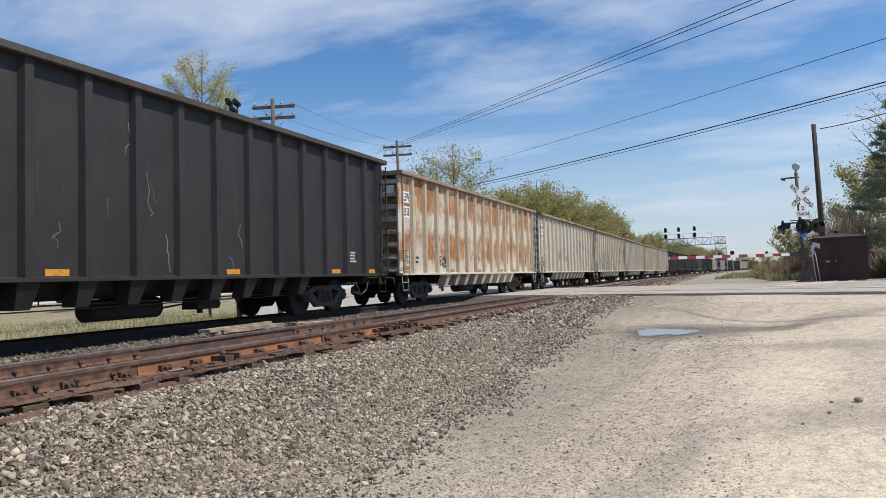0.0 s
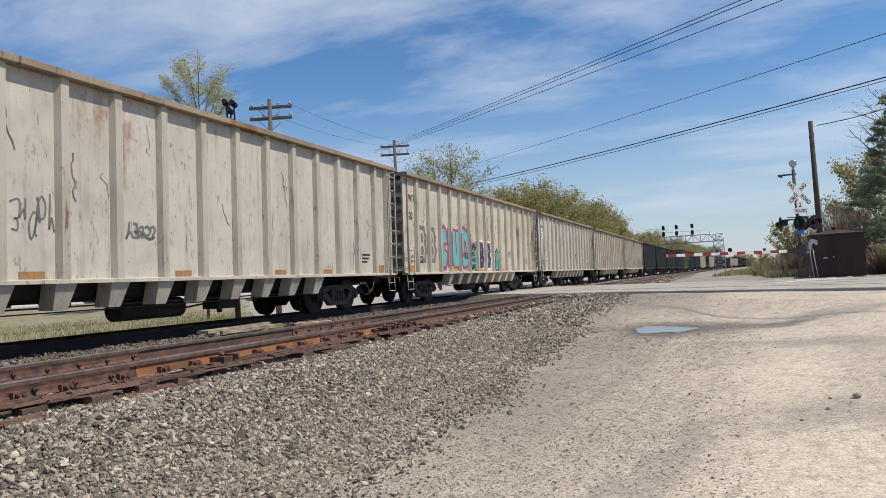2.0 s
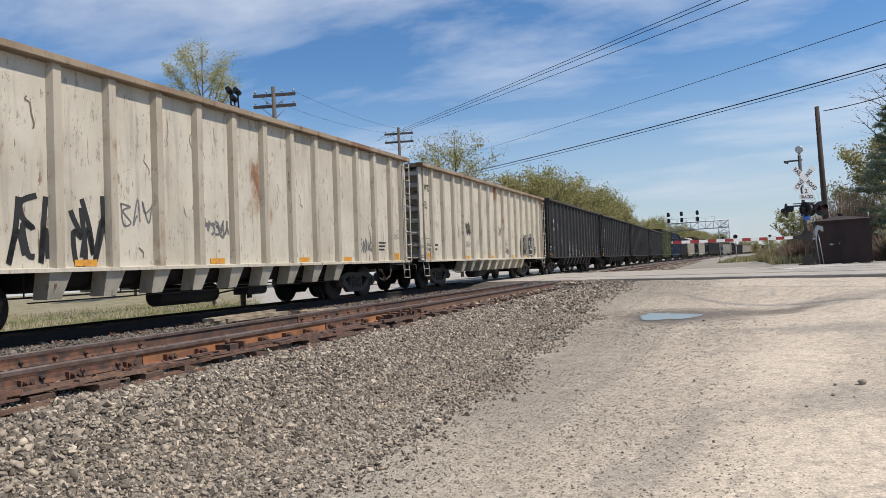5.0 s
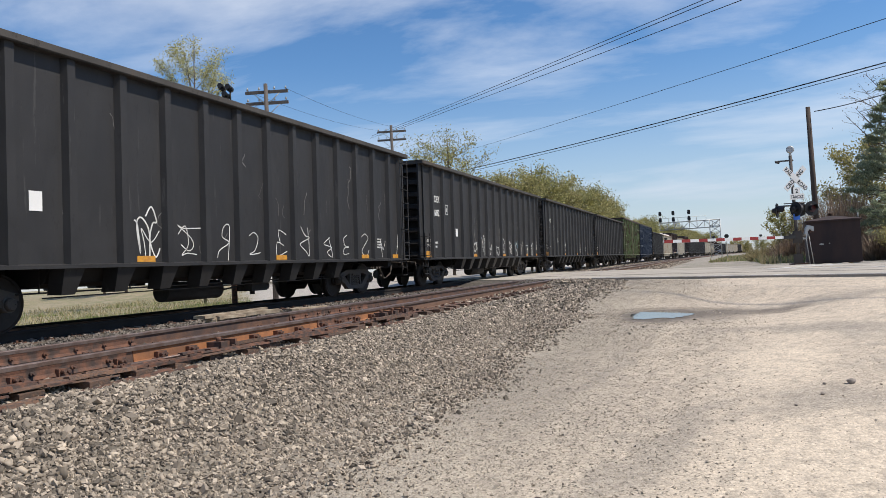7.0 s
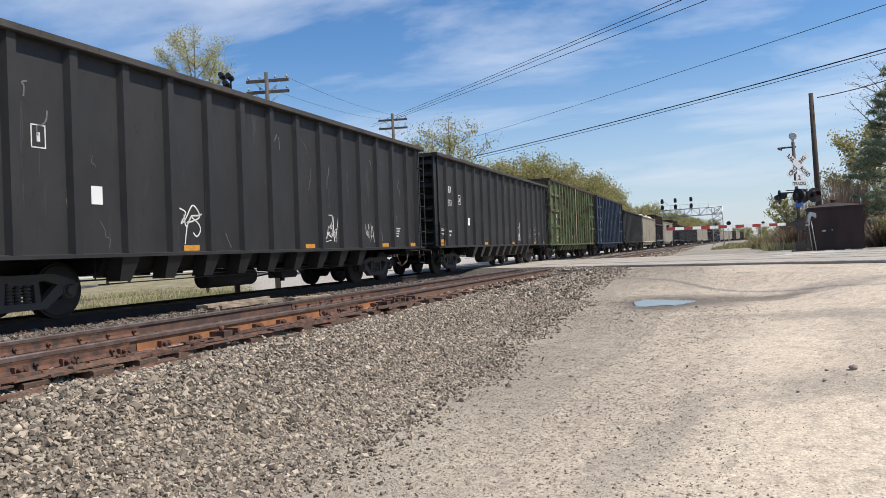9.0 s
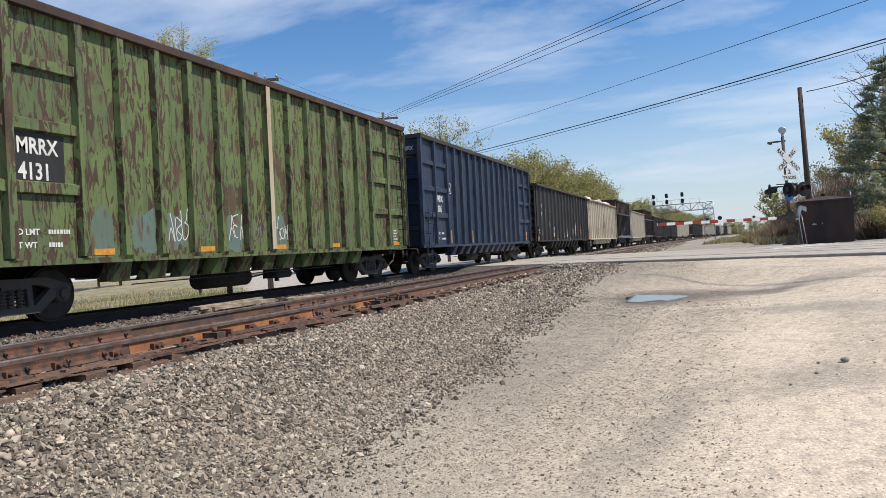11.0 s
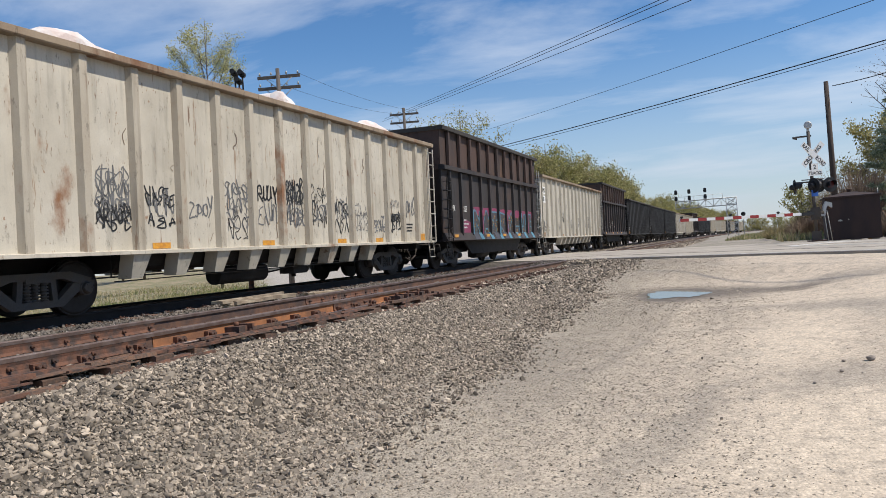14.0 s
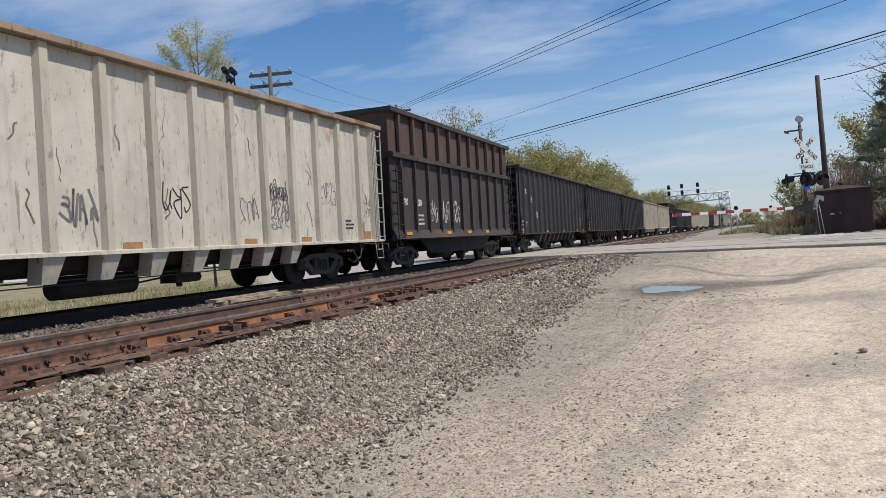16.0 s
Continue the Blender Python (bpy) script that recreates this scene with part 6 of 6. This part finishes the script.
def bungalow():
    """Rusted sheet-metal equipment hut on blocks with a low hipped roof."""
    hut = tagged(new("equipment_hut"), "dark rusty brown sheet metal equipment hut on blocks", "hut")
    hut.matrix_basis = pose(5.15, 40.4, ground_z(5.15, 40.4) + 0.10, 0, 0, -2)
    w, d, h = 1.14, 1.0, 2.02
    for n_, b in (("front_wall", (-w, w, -d, -d + 0.05)), ("back_wall", (-w, w, d - 0.05, d)), ("side_wall", (-w, -w + 0.05, -d + 0.05, d - 0.05)), ("side_wall", (w - 0.05, w, -d + 0.05, d - 0.05))):
        bm = B(); box(bm, *b, 0, h)
        part(n_, bm, M["shed"], hut)
    bm = B()
    lo = [bm.verts.new((x, y, h - 0.02)) for x, y in ((-w - 0.07, -d - 0.07), (w + 0.07, -d - 0.07), (w + 0.07, d + 0.07), (-w - 0.07, d + 0.07))]
    mid = [bm.verts.new((v.co.x, v.co.y, h + 0.05)) for v in lo]
    hi = [bm.verts.new((x, y, h + 0.27)) for x, y in ((-0.12, -0.12), (0.12, -0.12), (0.12, 0.12), (-0.12, 0.12))]
    bm.faces.new(lo[::-1]); bm.faces.new(hi)
    for a, b in ((lo, mid), (mid, hi)):
        for i in range(4):
            bm.faces.new((a[i], a[(i + 1) % 4], b[(i + 1) % 4], b[i]))
    part("roof", bm, M["shed"], hut)
    bm = B(); rod(bm, (0, 0, h + 0.26), (0, 0, h + 0.36), 0.09, 12); rod(bm, (0, 0, h + 0.36), (0, 0, h + 0.42), 0.17, 12, 0.05)
    part("roof_vent", bm, M["iron"], hut)
    bm = B(); box(bm, -0.95, -0.05, -d - 0.022, -d - 0.003, 0.08, h - 0.12)
    door = part("door", bm, M["shed"], hut, "closed rusty sheet door")
    for z in (0.4, 1.5):
        bm = B(); box(bm, -1.0, -0.86, -d - 0.035, -d - 0.02, z, z + 0.09)
        part("hinge", bm, M["iron"], door)
    bm = B(); rod(bm, (-0.55, -d - 0.02, 0.93), (-0.55, -d - 0.06, 0.93), 0.05, 10); box(bm, -0.64, -0.46, -d - 0.07, -d - 0.05, 0.89, 0.95)
    part("door_handle", bm, M["galv"], door, "pale worn door handle")
    bm = B(); rod(bm, (-0.2, -d - 0.02, 0.95), (-0.2, -d - 0.05, 0.95), 0.03, 8)
    part("lock", bm, M["galv"], door)
    for x in (-0.7, 0.15, 0.9):
        bm = B(); box(bm, x - 0.15, x + 0.15, -d + 0.1, d - 0.1, -0.16, 0.0)
        part("block_foot", bm, M["concrete"], hut)
    bm = B(); rod(bm, (w - 0.06, -d + 0.1, h), (w - 0.06, -d + 0.1, h + 0.32), 0.02, 8)
    part("roof_pipe", bm, M["galv"], hut)
    rag = tagged(new("rag"), "crumpled orange rag lying under the hut", "rag")
    bm = B()
    for i in range(4):
        blob(bm, 0.09 * i, 0.03, 0.22, 0.08, 0.02 * i, i * 2.1)
    part("cloth", bm, M["reflect"], rag)
    rag.matrix_basis = pose(5.45, 39.30, ground_z(5.4, 39.3), 0, 0, -88)


bungalow()


def wood_pole(x, y, h, r, arms, label, lean=0.0, material="poleg", turn=0.0):
    """Utility pole with crossarms and insulators."""
    pl = tagged(new("utility_pole"), label, "utility pole", group="utility poles along the line")
    pl.matrix_basis = pose(x, y, ground_z(x, y) - 0.3, 0, lean, turn)
    bm = B(); rod(bm, (0, 0, 0), (0, 0, h + 0.3), r, 12, r * 0.68)
    part("shaft", bm, M[material], pl)
    for z, w in arms:
        bm = B(); box(bm, -w, w, r * 0.7, r * 0.7 + 0.12, z + 0.28, z + 0.45)
        a = part("crossarm", bm, M[material], pl)
        for s in (-1, 1):
            bm = B(); rod(bm, (s * 0.62 * w, r * 0.7 + 0.03, z + 0.3), (s * 0.06, r * 0.7, z - 0.35), 0.022, 6)
            part("brace", bm, M["galv"], a)
            for k in (0.36, 0.9):
                bm = B(); rod(bm, (s * k * w, r, z + 0.43), (s * k * w, r, z + 0.53), 0.018, 6); rod(bm, (s * k * w, r, z + 0.52), (s * k * w, r, z + 0.66), 0.06, 8, 0.035)
                part("insulator", bm, M["galv"], a)
    return pl


wood_pole(-24.0, 36.0, 12.55, 0.17, ((12.05, 1.25), (11.4, 1.25)), "grey wooden utility pole with two crossarms", turn=18)
wood_pole(-27.0, 60.0, 13.7, 0.18, ((13.1, 1.3), (12.35, 1.3)), "grey wooden utility pole with two crossarms", turn=18)
wood_pole(5.06, 45.0, 8.65, 0.17, (), "dark leaning wooden pole behind the equipment hut", lean=-0.4, material="polewood")
wood_pole(14.0, 43.0, 11.2, 0.17, ((10.6, 1.2),), "dark wooden utility pole beyond the road", material="polewood", turn=35)


def wire(a, b, sag, r, label):
    """A cable that hangs between two points."""
    a, b = Vector(a), Vector(b)
    bm = B()
    n = 22
    rings = []
    for i in range(n + 1):
        t = i / n
        p = a.lerp(b, t) - Vector((0, 0, sag * 4 * t * (1 - t)))
        d = (b - a).normalized()
        u = d.cross(Vector((0, 0, 1))).normalized()
        v = u.cross(d)
        rings.append([bm.verts.new(p + u * r * math.cos(k * math.tau / 6) + v * r * math.sin(k * math.tau / 6)) for k in range(6)])
    for q, s in zip(rings, rings[1:]):
        for k in range(6):
            bm.faces.new((q[k], q[(k + 1) % 6], s[(k + 1) % 6], s[k]))
    tagged(part("overhead_cable", bm, M["cable"], None), label, "cable", group="overhead cables")


LINE = "black overhead cable strung over the tracks"
wire((-26.5, 76, 11.1), (14.0, 43.0, 10.75), 0.25, 0.036, LINE)
wire((-26.5, 76.3, 10.9), (14.0, 43.2, 10.6), 0.25, 0.02, LINE)
wire((14.0, 43.0, 10.75), (44, 17.4, 11.2), 0.25, 0.045, LINE)
wire((-29.16, 60.0, 12.74), (11.4, 9.4, 6.53), 0.1, 0.012, LINE)
wire((-28.95, 60.0, 12.95), (11.6, 9.4, 6.70), 0.1, 0.012, LINE)
wire((-28.29, 60.0, 12.85), (12.9, 9.6, 6.53), 0.1, 0.012, LINE)
wire((-22.06, 68.9, 12.26), (15.6, 11.3, 6.31), 0.15, 0.012, LINE)
wire((-22.9, 36.3, 11.5), (-25.9, 60.2, 13.3), 0.35, 0.008, "thin overhead cable between the utility poles")
wire((-25.1, 35.7, 11.5), (-28.1, 59.8, 13.3), 0.35, 0.008, "thin overhead cable between the utility poles")
wire((-24.0, 36.2, 9.6), (-26.4, 60.2, 11.6), 0.35, 0.008, "thin overhead cable between the utility poles")
wire((5.3, 45.0, 8.1), (14.0, 43.0, 10.2), 0.45, 0.025, "black service cable from the dark pole")


def signal_bridge():
    """Cantilever signal bridge: lattice leg, lattice truss, walkway and three signal heads."""
    Y = 160.0
    bx = tagged(new("signal_bridge"), "pale lattice signal bridge with three black signal heads", "signal bridge")
    bx.matrix_basis = pose(-0.7, Y, ground_z(-0.7, Y))
    H, L = 7.7, 10.8

    def bars_(name, segs, r):
        for a, b in segs:
            bm = B(); rod(bm, a, b, r, 6)
            part(name, bm, M["alu"], bx)
    bars_("leg_chord", [((x, y, 0), (x, y, H)) for x in (-1.0, 1.0) for y in (-0.5, 0.5)], 0.09)
    seg = []
    for i in range(6):
        z0, z1 = H * i / 6, H * (i + 1) / 6
        seg += [((-1, -0.5, z0), (1, -0.5, z1)), ((1, -0.5, z0), (-1, -0.5, z1)), ((-1, 0.5, z0), (1, 0.5, z1)), ((-1, -0.5, z1), (1, -0.5, z1))]
    bars_("leg_brace", seg, 0.05)
    bars_("truss_chord", [((1.0, y, z), (-L, y, z)) for y in (-0.5, 0.5) for z in (H - 1.5, H)], 0.09)
    seg = []
    n = 8
    for i in range(n):
        x0, x1 = 1 - (L + 1) * i / n, 1 - (L + 1) * (i + 1) / n
        for y in (-0.5, 0.5):
            seg += [((x0, y, H - 1.5 if i % 2 else H), (x1, y, H if i % 2 else H - 1.5)), ((x1, y, H - 1.5), (x1, y, H))]
    bars_("truss_brace", seg, 0.05)
    bars_("handrail", [((-1.6, -0.6, H + 0.9), (-L, -0.6, H + 0.9)), *[((-1.6 - 1.84 * i, -0.6, H), (-1.6 - 1.84 * i, -0.6, H + 0.9)) for i in range(6)]], 0.035)
    for x in (-4.9, -8.0, -10.6):
        bm = B(); rod(bm, (x, -0.6, H - 0.4), (x, -0.6, H + 1.2), 0.08, 8)
        s = part("signal_mast", bm, M["alu"], bx)
        for z in (H + 0.5, H + 1.8):
            bm = B(); prism(bm, [(x - 0.26, z - 0.36), (x + 0.26, z - 0.36), (x + 0.31, z), (x + 0.26, z + 0.5), (x, z + 0.58), (x - 0.26, z + 0.5), (x - 0.31, z)], "y", -0.86, -0.72)
            part("signal_head", bm, M["sigblack"], s, "black signal head with hooded lamps")


signal_bridge()


def dwarf_signal(x, y):
    d = tagged(new("dwarf_signal"), "small black track signal on a thin mast", "signal")
    d.matrix_basis = pose(x, y, ground_z(x, y))
    bm = B(); rod(bm, (0, 0, 0), (0, 0, 3.2), 0.06, 8)
    part("mast", bm, M["alu"], d)
    bm = B(); rod(bm, (0, -0.15, 3.3), (0, 0.1, 3.3), 0.32, 14); rod(bm, (0, -0.5, 3.38), (0, -0.1, 3.36), 0.18, 10)
    part("signal_head", bm, M["sigblack"], d)


dwarf_signal(1.0, 118.0)


def bracket_signal():
    """Dark signal cluster on a bracket mast beyond the train's track."""
    b = tagged(new("bracket_signal"), "dark railway signal cluster on a bracket mast", "signal")
    b.matrix_basis = pose(-15.65, 21.0, ground_z(-15.65, 21.0) + 0.30, 0, 0, 20)
    bm = B(); rod(bm, (0, 0, -0.9), (0, 0, 7.2), 0.10, 10)
    part("mast", bm, M["iron"], b)
    bm = B(); box(bm, -1.35, 0.15, -0.08, 0.08, 7.06, 7.15); rod(bm, (-1.0, 0, 7.06), (0, 0, 6.2), 0.03, 6)
    part("bracket_arm", bm, M["iron"], b)
    for x, z in ((0.05, 7.42), (0.18, 7.66), (-0.08, 7.70)):
        bm = B(); rod(bm, (x, -0.14, z), (x, 0.10, z), 0.105, 12); rod(bm, (x, -0.30, z + 0.03), (x, -0.14, z + 0.03), 0.09, 10); rod(bm, (x, 0, 7.1), (x, 0, z), 0.03, 6)
        part("signal_lamp", bm, M["sigblack"], b, "hooded black signal lamp")
    bm = B(); rod(bm, (-1.1, 0, 7.12), (-1.1, 0, 7.22), 0.16, 10); rod(bm, (-0.85, 0, 7.12), (-0.85, 0, 7.25), 0.08, 8)
    part("cable_box", bm, M["sigblack"], b)


bracket_signal()


# ---- trees and brush ----
def leaves(pts, size, seed, long=1.3):
    rs = np.random.RandomState(seed)
    n = len(pts)
    pts = np.array(pts)
    a = rs.normal(0, 1, (n, 3)); a /= np.linalg.norm(a, axis=1)[:, None]
    b = np.cross(a, rs.normal(0, 1, (n, 3))); b /= np.linalg.norm(b, axis=1)[:, None]
    s = (size * rs.uniform(0.6, 1.3, n))[:, None]
    v = np.stack([pts - a * s * long, pts + b * s * 0.6, pts + a * s * long, pts - b * s * 0.6], 1).reshape(-1, 3)
    return v, np.arange(4 * n).reshape(-1, 4)


def crown_part(pts, size, seed, material, parent, name="crown", long=1.3):
    v, f = leaves(pts, size, seed, long)
    me = bpy.data.meshes.new(name)
    me.from_pydata(v, [], f.tolist())
    me.materials.append(material)
    return part(name, me, None, parent)


def broadleaf(x, y, h, r, base, material, nleaf, size, seed, label, limbs=16, trunk=0.16, fork=False, name="tree", bark="bark"):
    """Tapered trunk, rising limbs with twigs, and a loose uneven crown of many leaves."""
    rng = random.Random(seed)
    t = tagged(new(name), label, "tree" if name == "tree" else "bush")
    bm = B()
    tops = []
    rod(bm, (0, 0, -0.2), (0.1, 0.05, h * 0.55), trunk, 8, trunk * 0.6)
    rod(bm, (0.1, 0.05, h * 0.55), (0, 0, h * 0.95), trunk * 0.6, 6, trunk * 0.12)
    for i in range(limbs):
        k = i / limbs
        z0 = base + (h * 0.82 - base) * k
        a = i * 2.4 + rng.uniform(-0.4, 0.4)
        reach = r * (0.55 + 0.6 * math.sin(math.pi * (0.25 + 0.6 * k))) * rng.uniform(0.55, 1.05)
        p0 = Vector((0.08, 0.04, z0))
        p2 = p0 + Vector((math.cos(a) * reach, math.sin(a) * reach, rng.uniform(0.35, 0.75) * (h - z0) * 0.8))
        p1 = p0.lerp(p2, 0.5) + Vector((0, 0, -0.12 * reach))
        w = trunk * (0.42 - 0.22 * k)
        rod(bm, p0, p1, w, 5, w * 0.7); rod(bm, p1, p2, w * 0.7, 5, w * 0.2)
        for j in range(7):
            q0 = p1.lerp(p2, rng.uniform(0, 0.95))
            q1 = q0 + Vector((rng.gauss(0, 1), rng.gauss(0, 1), rng.uniform(0.2, 1.4))) * r * 0.22
            rod(bm, q0, q1, w * 0.3, 4, w * 0.08)
            tops += [(q0, q1), (p1, p2)] if j < 2 else [(q0, q1)]
    part("trunk", bm, M[bark], t)
    pts = []
    for i in range(nleaf):
        q0, q1 = tops[rng.randrange(len(tops))]
        c = q0.lerp(q1, rng.uniform(0.15, 1.15))
        pts.append((c.x + rng.gauss(0, r * 0.075), c.y + rng.gauss(0, r * 0.075), c.z + rng.gauss(0, r * 0.085)))
    crown_part(pts, size, seed, material, t)
    t.matrix_basis = pose(x, y, ground_z(x, y), 0, 0, rng.uniform(0, 360))
    return t


broadleaf(-28.3, 35.2, 16.9, 1.75, 9.5, M["leaf_pale"], 9000, 0.044, 11, "slender tree with sparse young yellow-green leaves", 20, 0.09)
broadleaf(-25.3, 70.0, 16.3, 3.6, 6.0, M["leaf_young"], 4500, 0.09, 12, "tree with sparse young yellow-green leaves", 20, 0.18)
broadleaf(-29.5, 76.0, 15.5, 3.4, 6.0, M["leaf_mid"], 2200, 0.12, 13, "tree with sparse spring foliage", 18, 0.18)
WOOD = "leafy spring tree in the row beside the railway"
protos = [broadleaf(-22.5, 84, 12.8, 3.6, 1.5, M["leaf_mid"], 8000, 0.12, 21, WOOD, 26, 0.2),
          broadleaf(-21.8, 91, 14.6, 4.0, 1.5, M["leaf_young"], 8000, 0.12, 22, WOOD, 26, 0.2),
          broadleaf(-21.3, 99, 14.2, 4.2, 1.5, M["leaf_mid"], 8500, 0.13, 23, WOOD, 26, 0.2)]
rng = random.Random(8)
for i, y in enumerate((105, 110, 115, 121, 127, 132, 138, 144, 150, 88, 96, 103, 118, 134, 147)):
    x = -20.6 + rng.uniform(-1.2, 1.2) - (5 if i > 8 else 0) + bend(y)
    copy_thing(protos[i % 3], pose(x, y, ground_z(x, y) + rng.uniform(-0.9, 0.05), 0, 0, rng.uniform(0, 360)))
for i in range(26):
    y = 205 + i * 10
    x = -25 + bend(y) * 0.8 + rng.uniform(-5, 3)
    copy_thing(protos[(0, 2, 1)[i % 3]], pose(x, y, ground_z(x, y) + rng.uniform(-0.6, 0.05), 0, 0, rng.uniform(0, 360)))
for i in range(18):
    x, y = -4 + i * 6.0 + rng.uniform(-2, 2), 430 + rng.uniform(-30, 30)
    copy_thing(protos[i % 3], pose(x, y, ground_z(x, y) - rng.uniform(5.0, 7.5), 0, 0, rng.uniform(0, 360)))
for i in range(16):
    x, y = -62 - rng.uniform(0, 30), 30 + i * 9
    copy_thing(protos[i % 3], pose(x, y, ground_z(x, y), 0, 0, rng.uniform(0, 360)))
for i, (x, y) in enumerate(((16, 66), (21, 72), (27, 70), (13.5, 78), (33, 66), (24, 82))):
    copy_thing(protos[(0, 2, 0)[i % 3]], pose(x, y, ground_z(x, y) - 1.0, 0, 0, i * 77))


def conifer(x, y, h, r, seed, label):
    """Open evergreen: whorls of upswept boughs hung with needle tufts."""
    rng = random.Random(seed)
    t = tagged(new("conifer_tree"), label, "tree")
    bm = B()
    rod(bm, (0, 0, -0.2), (0, 0, h), 0.17, 8, 0.02)
    pts = []
    z = 1.3
    while z < h - 0.2:
        k = (z - 1.3) / (h - 1.5)
        for i in range(5):
            a = rng.uniform(0, math.tau)
            ln = r * (1 - k) ** 0.7 * rng.uniform(0.65, 1.1) + 0.25
            p1 = Vector((math.cos(a) * ln, math.sin(a) * ln, z + ln * rng.uniform(0.05, 0.45)))
            p0 = Vector((0, 0, z))
            rod(bm, p0, p1, 0.035, 4, 0.008)
            for j in range(int(30 * ln / r) + 14):
                c = p0.lerp(p1, rng.uniform(0.2, 1.0) ** 0.6)
                s = 0.17 * (1.1 - (c - p0).length / (ln + 0.01) * 0.6)
                for q in range(6):
                    pts.append((c.x + rng.gauss(0, s), c.y + rng.gauss(0, s), c.z + abs(rng.gauss(0.05, s))))
        z += 0.47
    part("trunk", bm, M["bark"], t)
    crown_part(pts, 0.045, seed, M["needle"], t, long=4.0)
    t.matrix_basis = pose(x, y, ground_z(x, y))
    return t


conifer(10.4, 52.0, 11.2, 3.0, 31, "tall open evergreen with upswept blue-green boughs")
conifer(13.8, 55.0, 11.5, 3.4, 32, "tall open evergreen with upswept blue-green boughs")


def brush(x, y, h, r, material, n, seed, label, name="bush", wide=0.02):
    """A thicket of thin leaning stems."""
    rs = np.random.RandomState(seed)
    a, d = rs.uniform(0, 6.283, n), r * np.sqrt(rs.uniform(0, 1, n))
    bx, by = d * np.cos(a) * 0.6, d * np.sin(a) * 0.6
    hh = h * rs.uniform(0.45, 1.0, n) * (1 - 0.5 * (d / r) ** 2)
    tx, ty = bx * 1.5 + rs.normal(0, 0.16 * h, n), by * 1.5 + rs.normal(0, 0.16 * h, n)
    z0 = np.where(rs.uniform(0, 1, n) < 0.4, 0.0, rs.uniform(0.2, 0.6, n)) * hh
    k = (z0 / np.maximum(hh, 0.01))
    p = np.stack([bx + (tx - bx) * k, by + (ty - by) * k, z0], 1)
    q = np.stack([tx, ty, hh], 1)
    off = np.stack([np.cos(a) * wide, np.sin(a) * wide, np.zeros(n)], 1)
    v = np.stack([p - off, p + off, q], 1).reshape(-1, 3)
    me = bpy.data.meshes.new(name)
    me.from_pydata(v, [], np.arange(3 * n).reshape(-1, 3).tolist())
    me.materials.append(material)
    ob = tagged(new(name, me), label, "bush", group="brush beyond the road")
    ob.location = (x, y, ground_z(x, y))
    return ob


for i, (x, y, h, r) in enumerate(((7.3, 56, 5.8, 1.9), (8.6, 60, 6.4, 2.2), (11.5, 58, 5.5, 2.4), (6.2, 61, 4.6, 1.8))):
    brush(x, y, h, r, M["twig"], 1500, 50 + i, "leafless brown thicket of thin twigs")
for i, (x, y, h, r) in enumerate(((4.6, 58, 2.0, 1.6), (5.4, 63, 2.2, 1.8), (3.2, 66, 1.5, 1.6), (8.2, 46, 1.9, 1.3), (9.4, 47, 2.1, 1.6), (11.0, 46, 2.0, 1.6), (7.2, 49, 1.8, 1.5), (5.8, 72, 2.2, 2.0))):
    brush(x, y, h, r, M["straw" if i % 3 else "twig"], 1500, 70 + i, "dry straw-coloured brush on the bank", wide=0.025)
broadleaf(4.6, 60.0, 4.3, 1.5, 0.4, M["leaf_young"], 2600, 0.07, 41, "small yellow-green spring bush", 16, 0.06, name="bush")
broadleaf(9.0, 45.5, 1.9, 1.3, 0.2, M["leaf_mid"], 2200, 0.06, 42, "low green bush beside the hut", 16, 0.05, name="bush")
broadleaf(13.0, 64.0, 15.0, 3.2, 5.0, M["twig"], 900, 0.05, 43, "tall leafless tree beyond the road", 26, 0.2)


def far_bank():
    """Low weeds and grass beside the distant track."""
    def reg(rs, n):
        y = 72 + 90 * rs.uniform(0, 1, n) ** 1.4
        return -2.0 + rs.uniform(0, 7, n) + (y - 48) * 0.03, y
    blades("green_grass", 2500, reg, 0.16, M["grass"], "short green weeds beside the distant track", 9, 0.6, 0.03)
    blades("dry_grass", 2500, reg, 0.18, M["straw"], "short dry weeds beside the distant track", 10, 0.6, 0.03)


far_bank()


# ---- movement ----
def car_pose(s):
    turn = -math.degrees(max(0.0, s - CURVE_Y) / CURVE_R)
    return pose(TRAIN_X + bend(s), s, 0, 0, CANT, turn)


def motions():
    for ob, mid in train:
        walk(ob, [(t, car_pose(mid - SPEED * t)) for t in range(17)])
    step = math.degrees(SPEED / 0.457) / FPS
    for ob, a in WHEELS:
        walk(ob, [(k / FPS, pose(0, a, 0.457, step * k)) for k in range(481)])


motions()
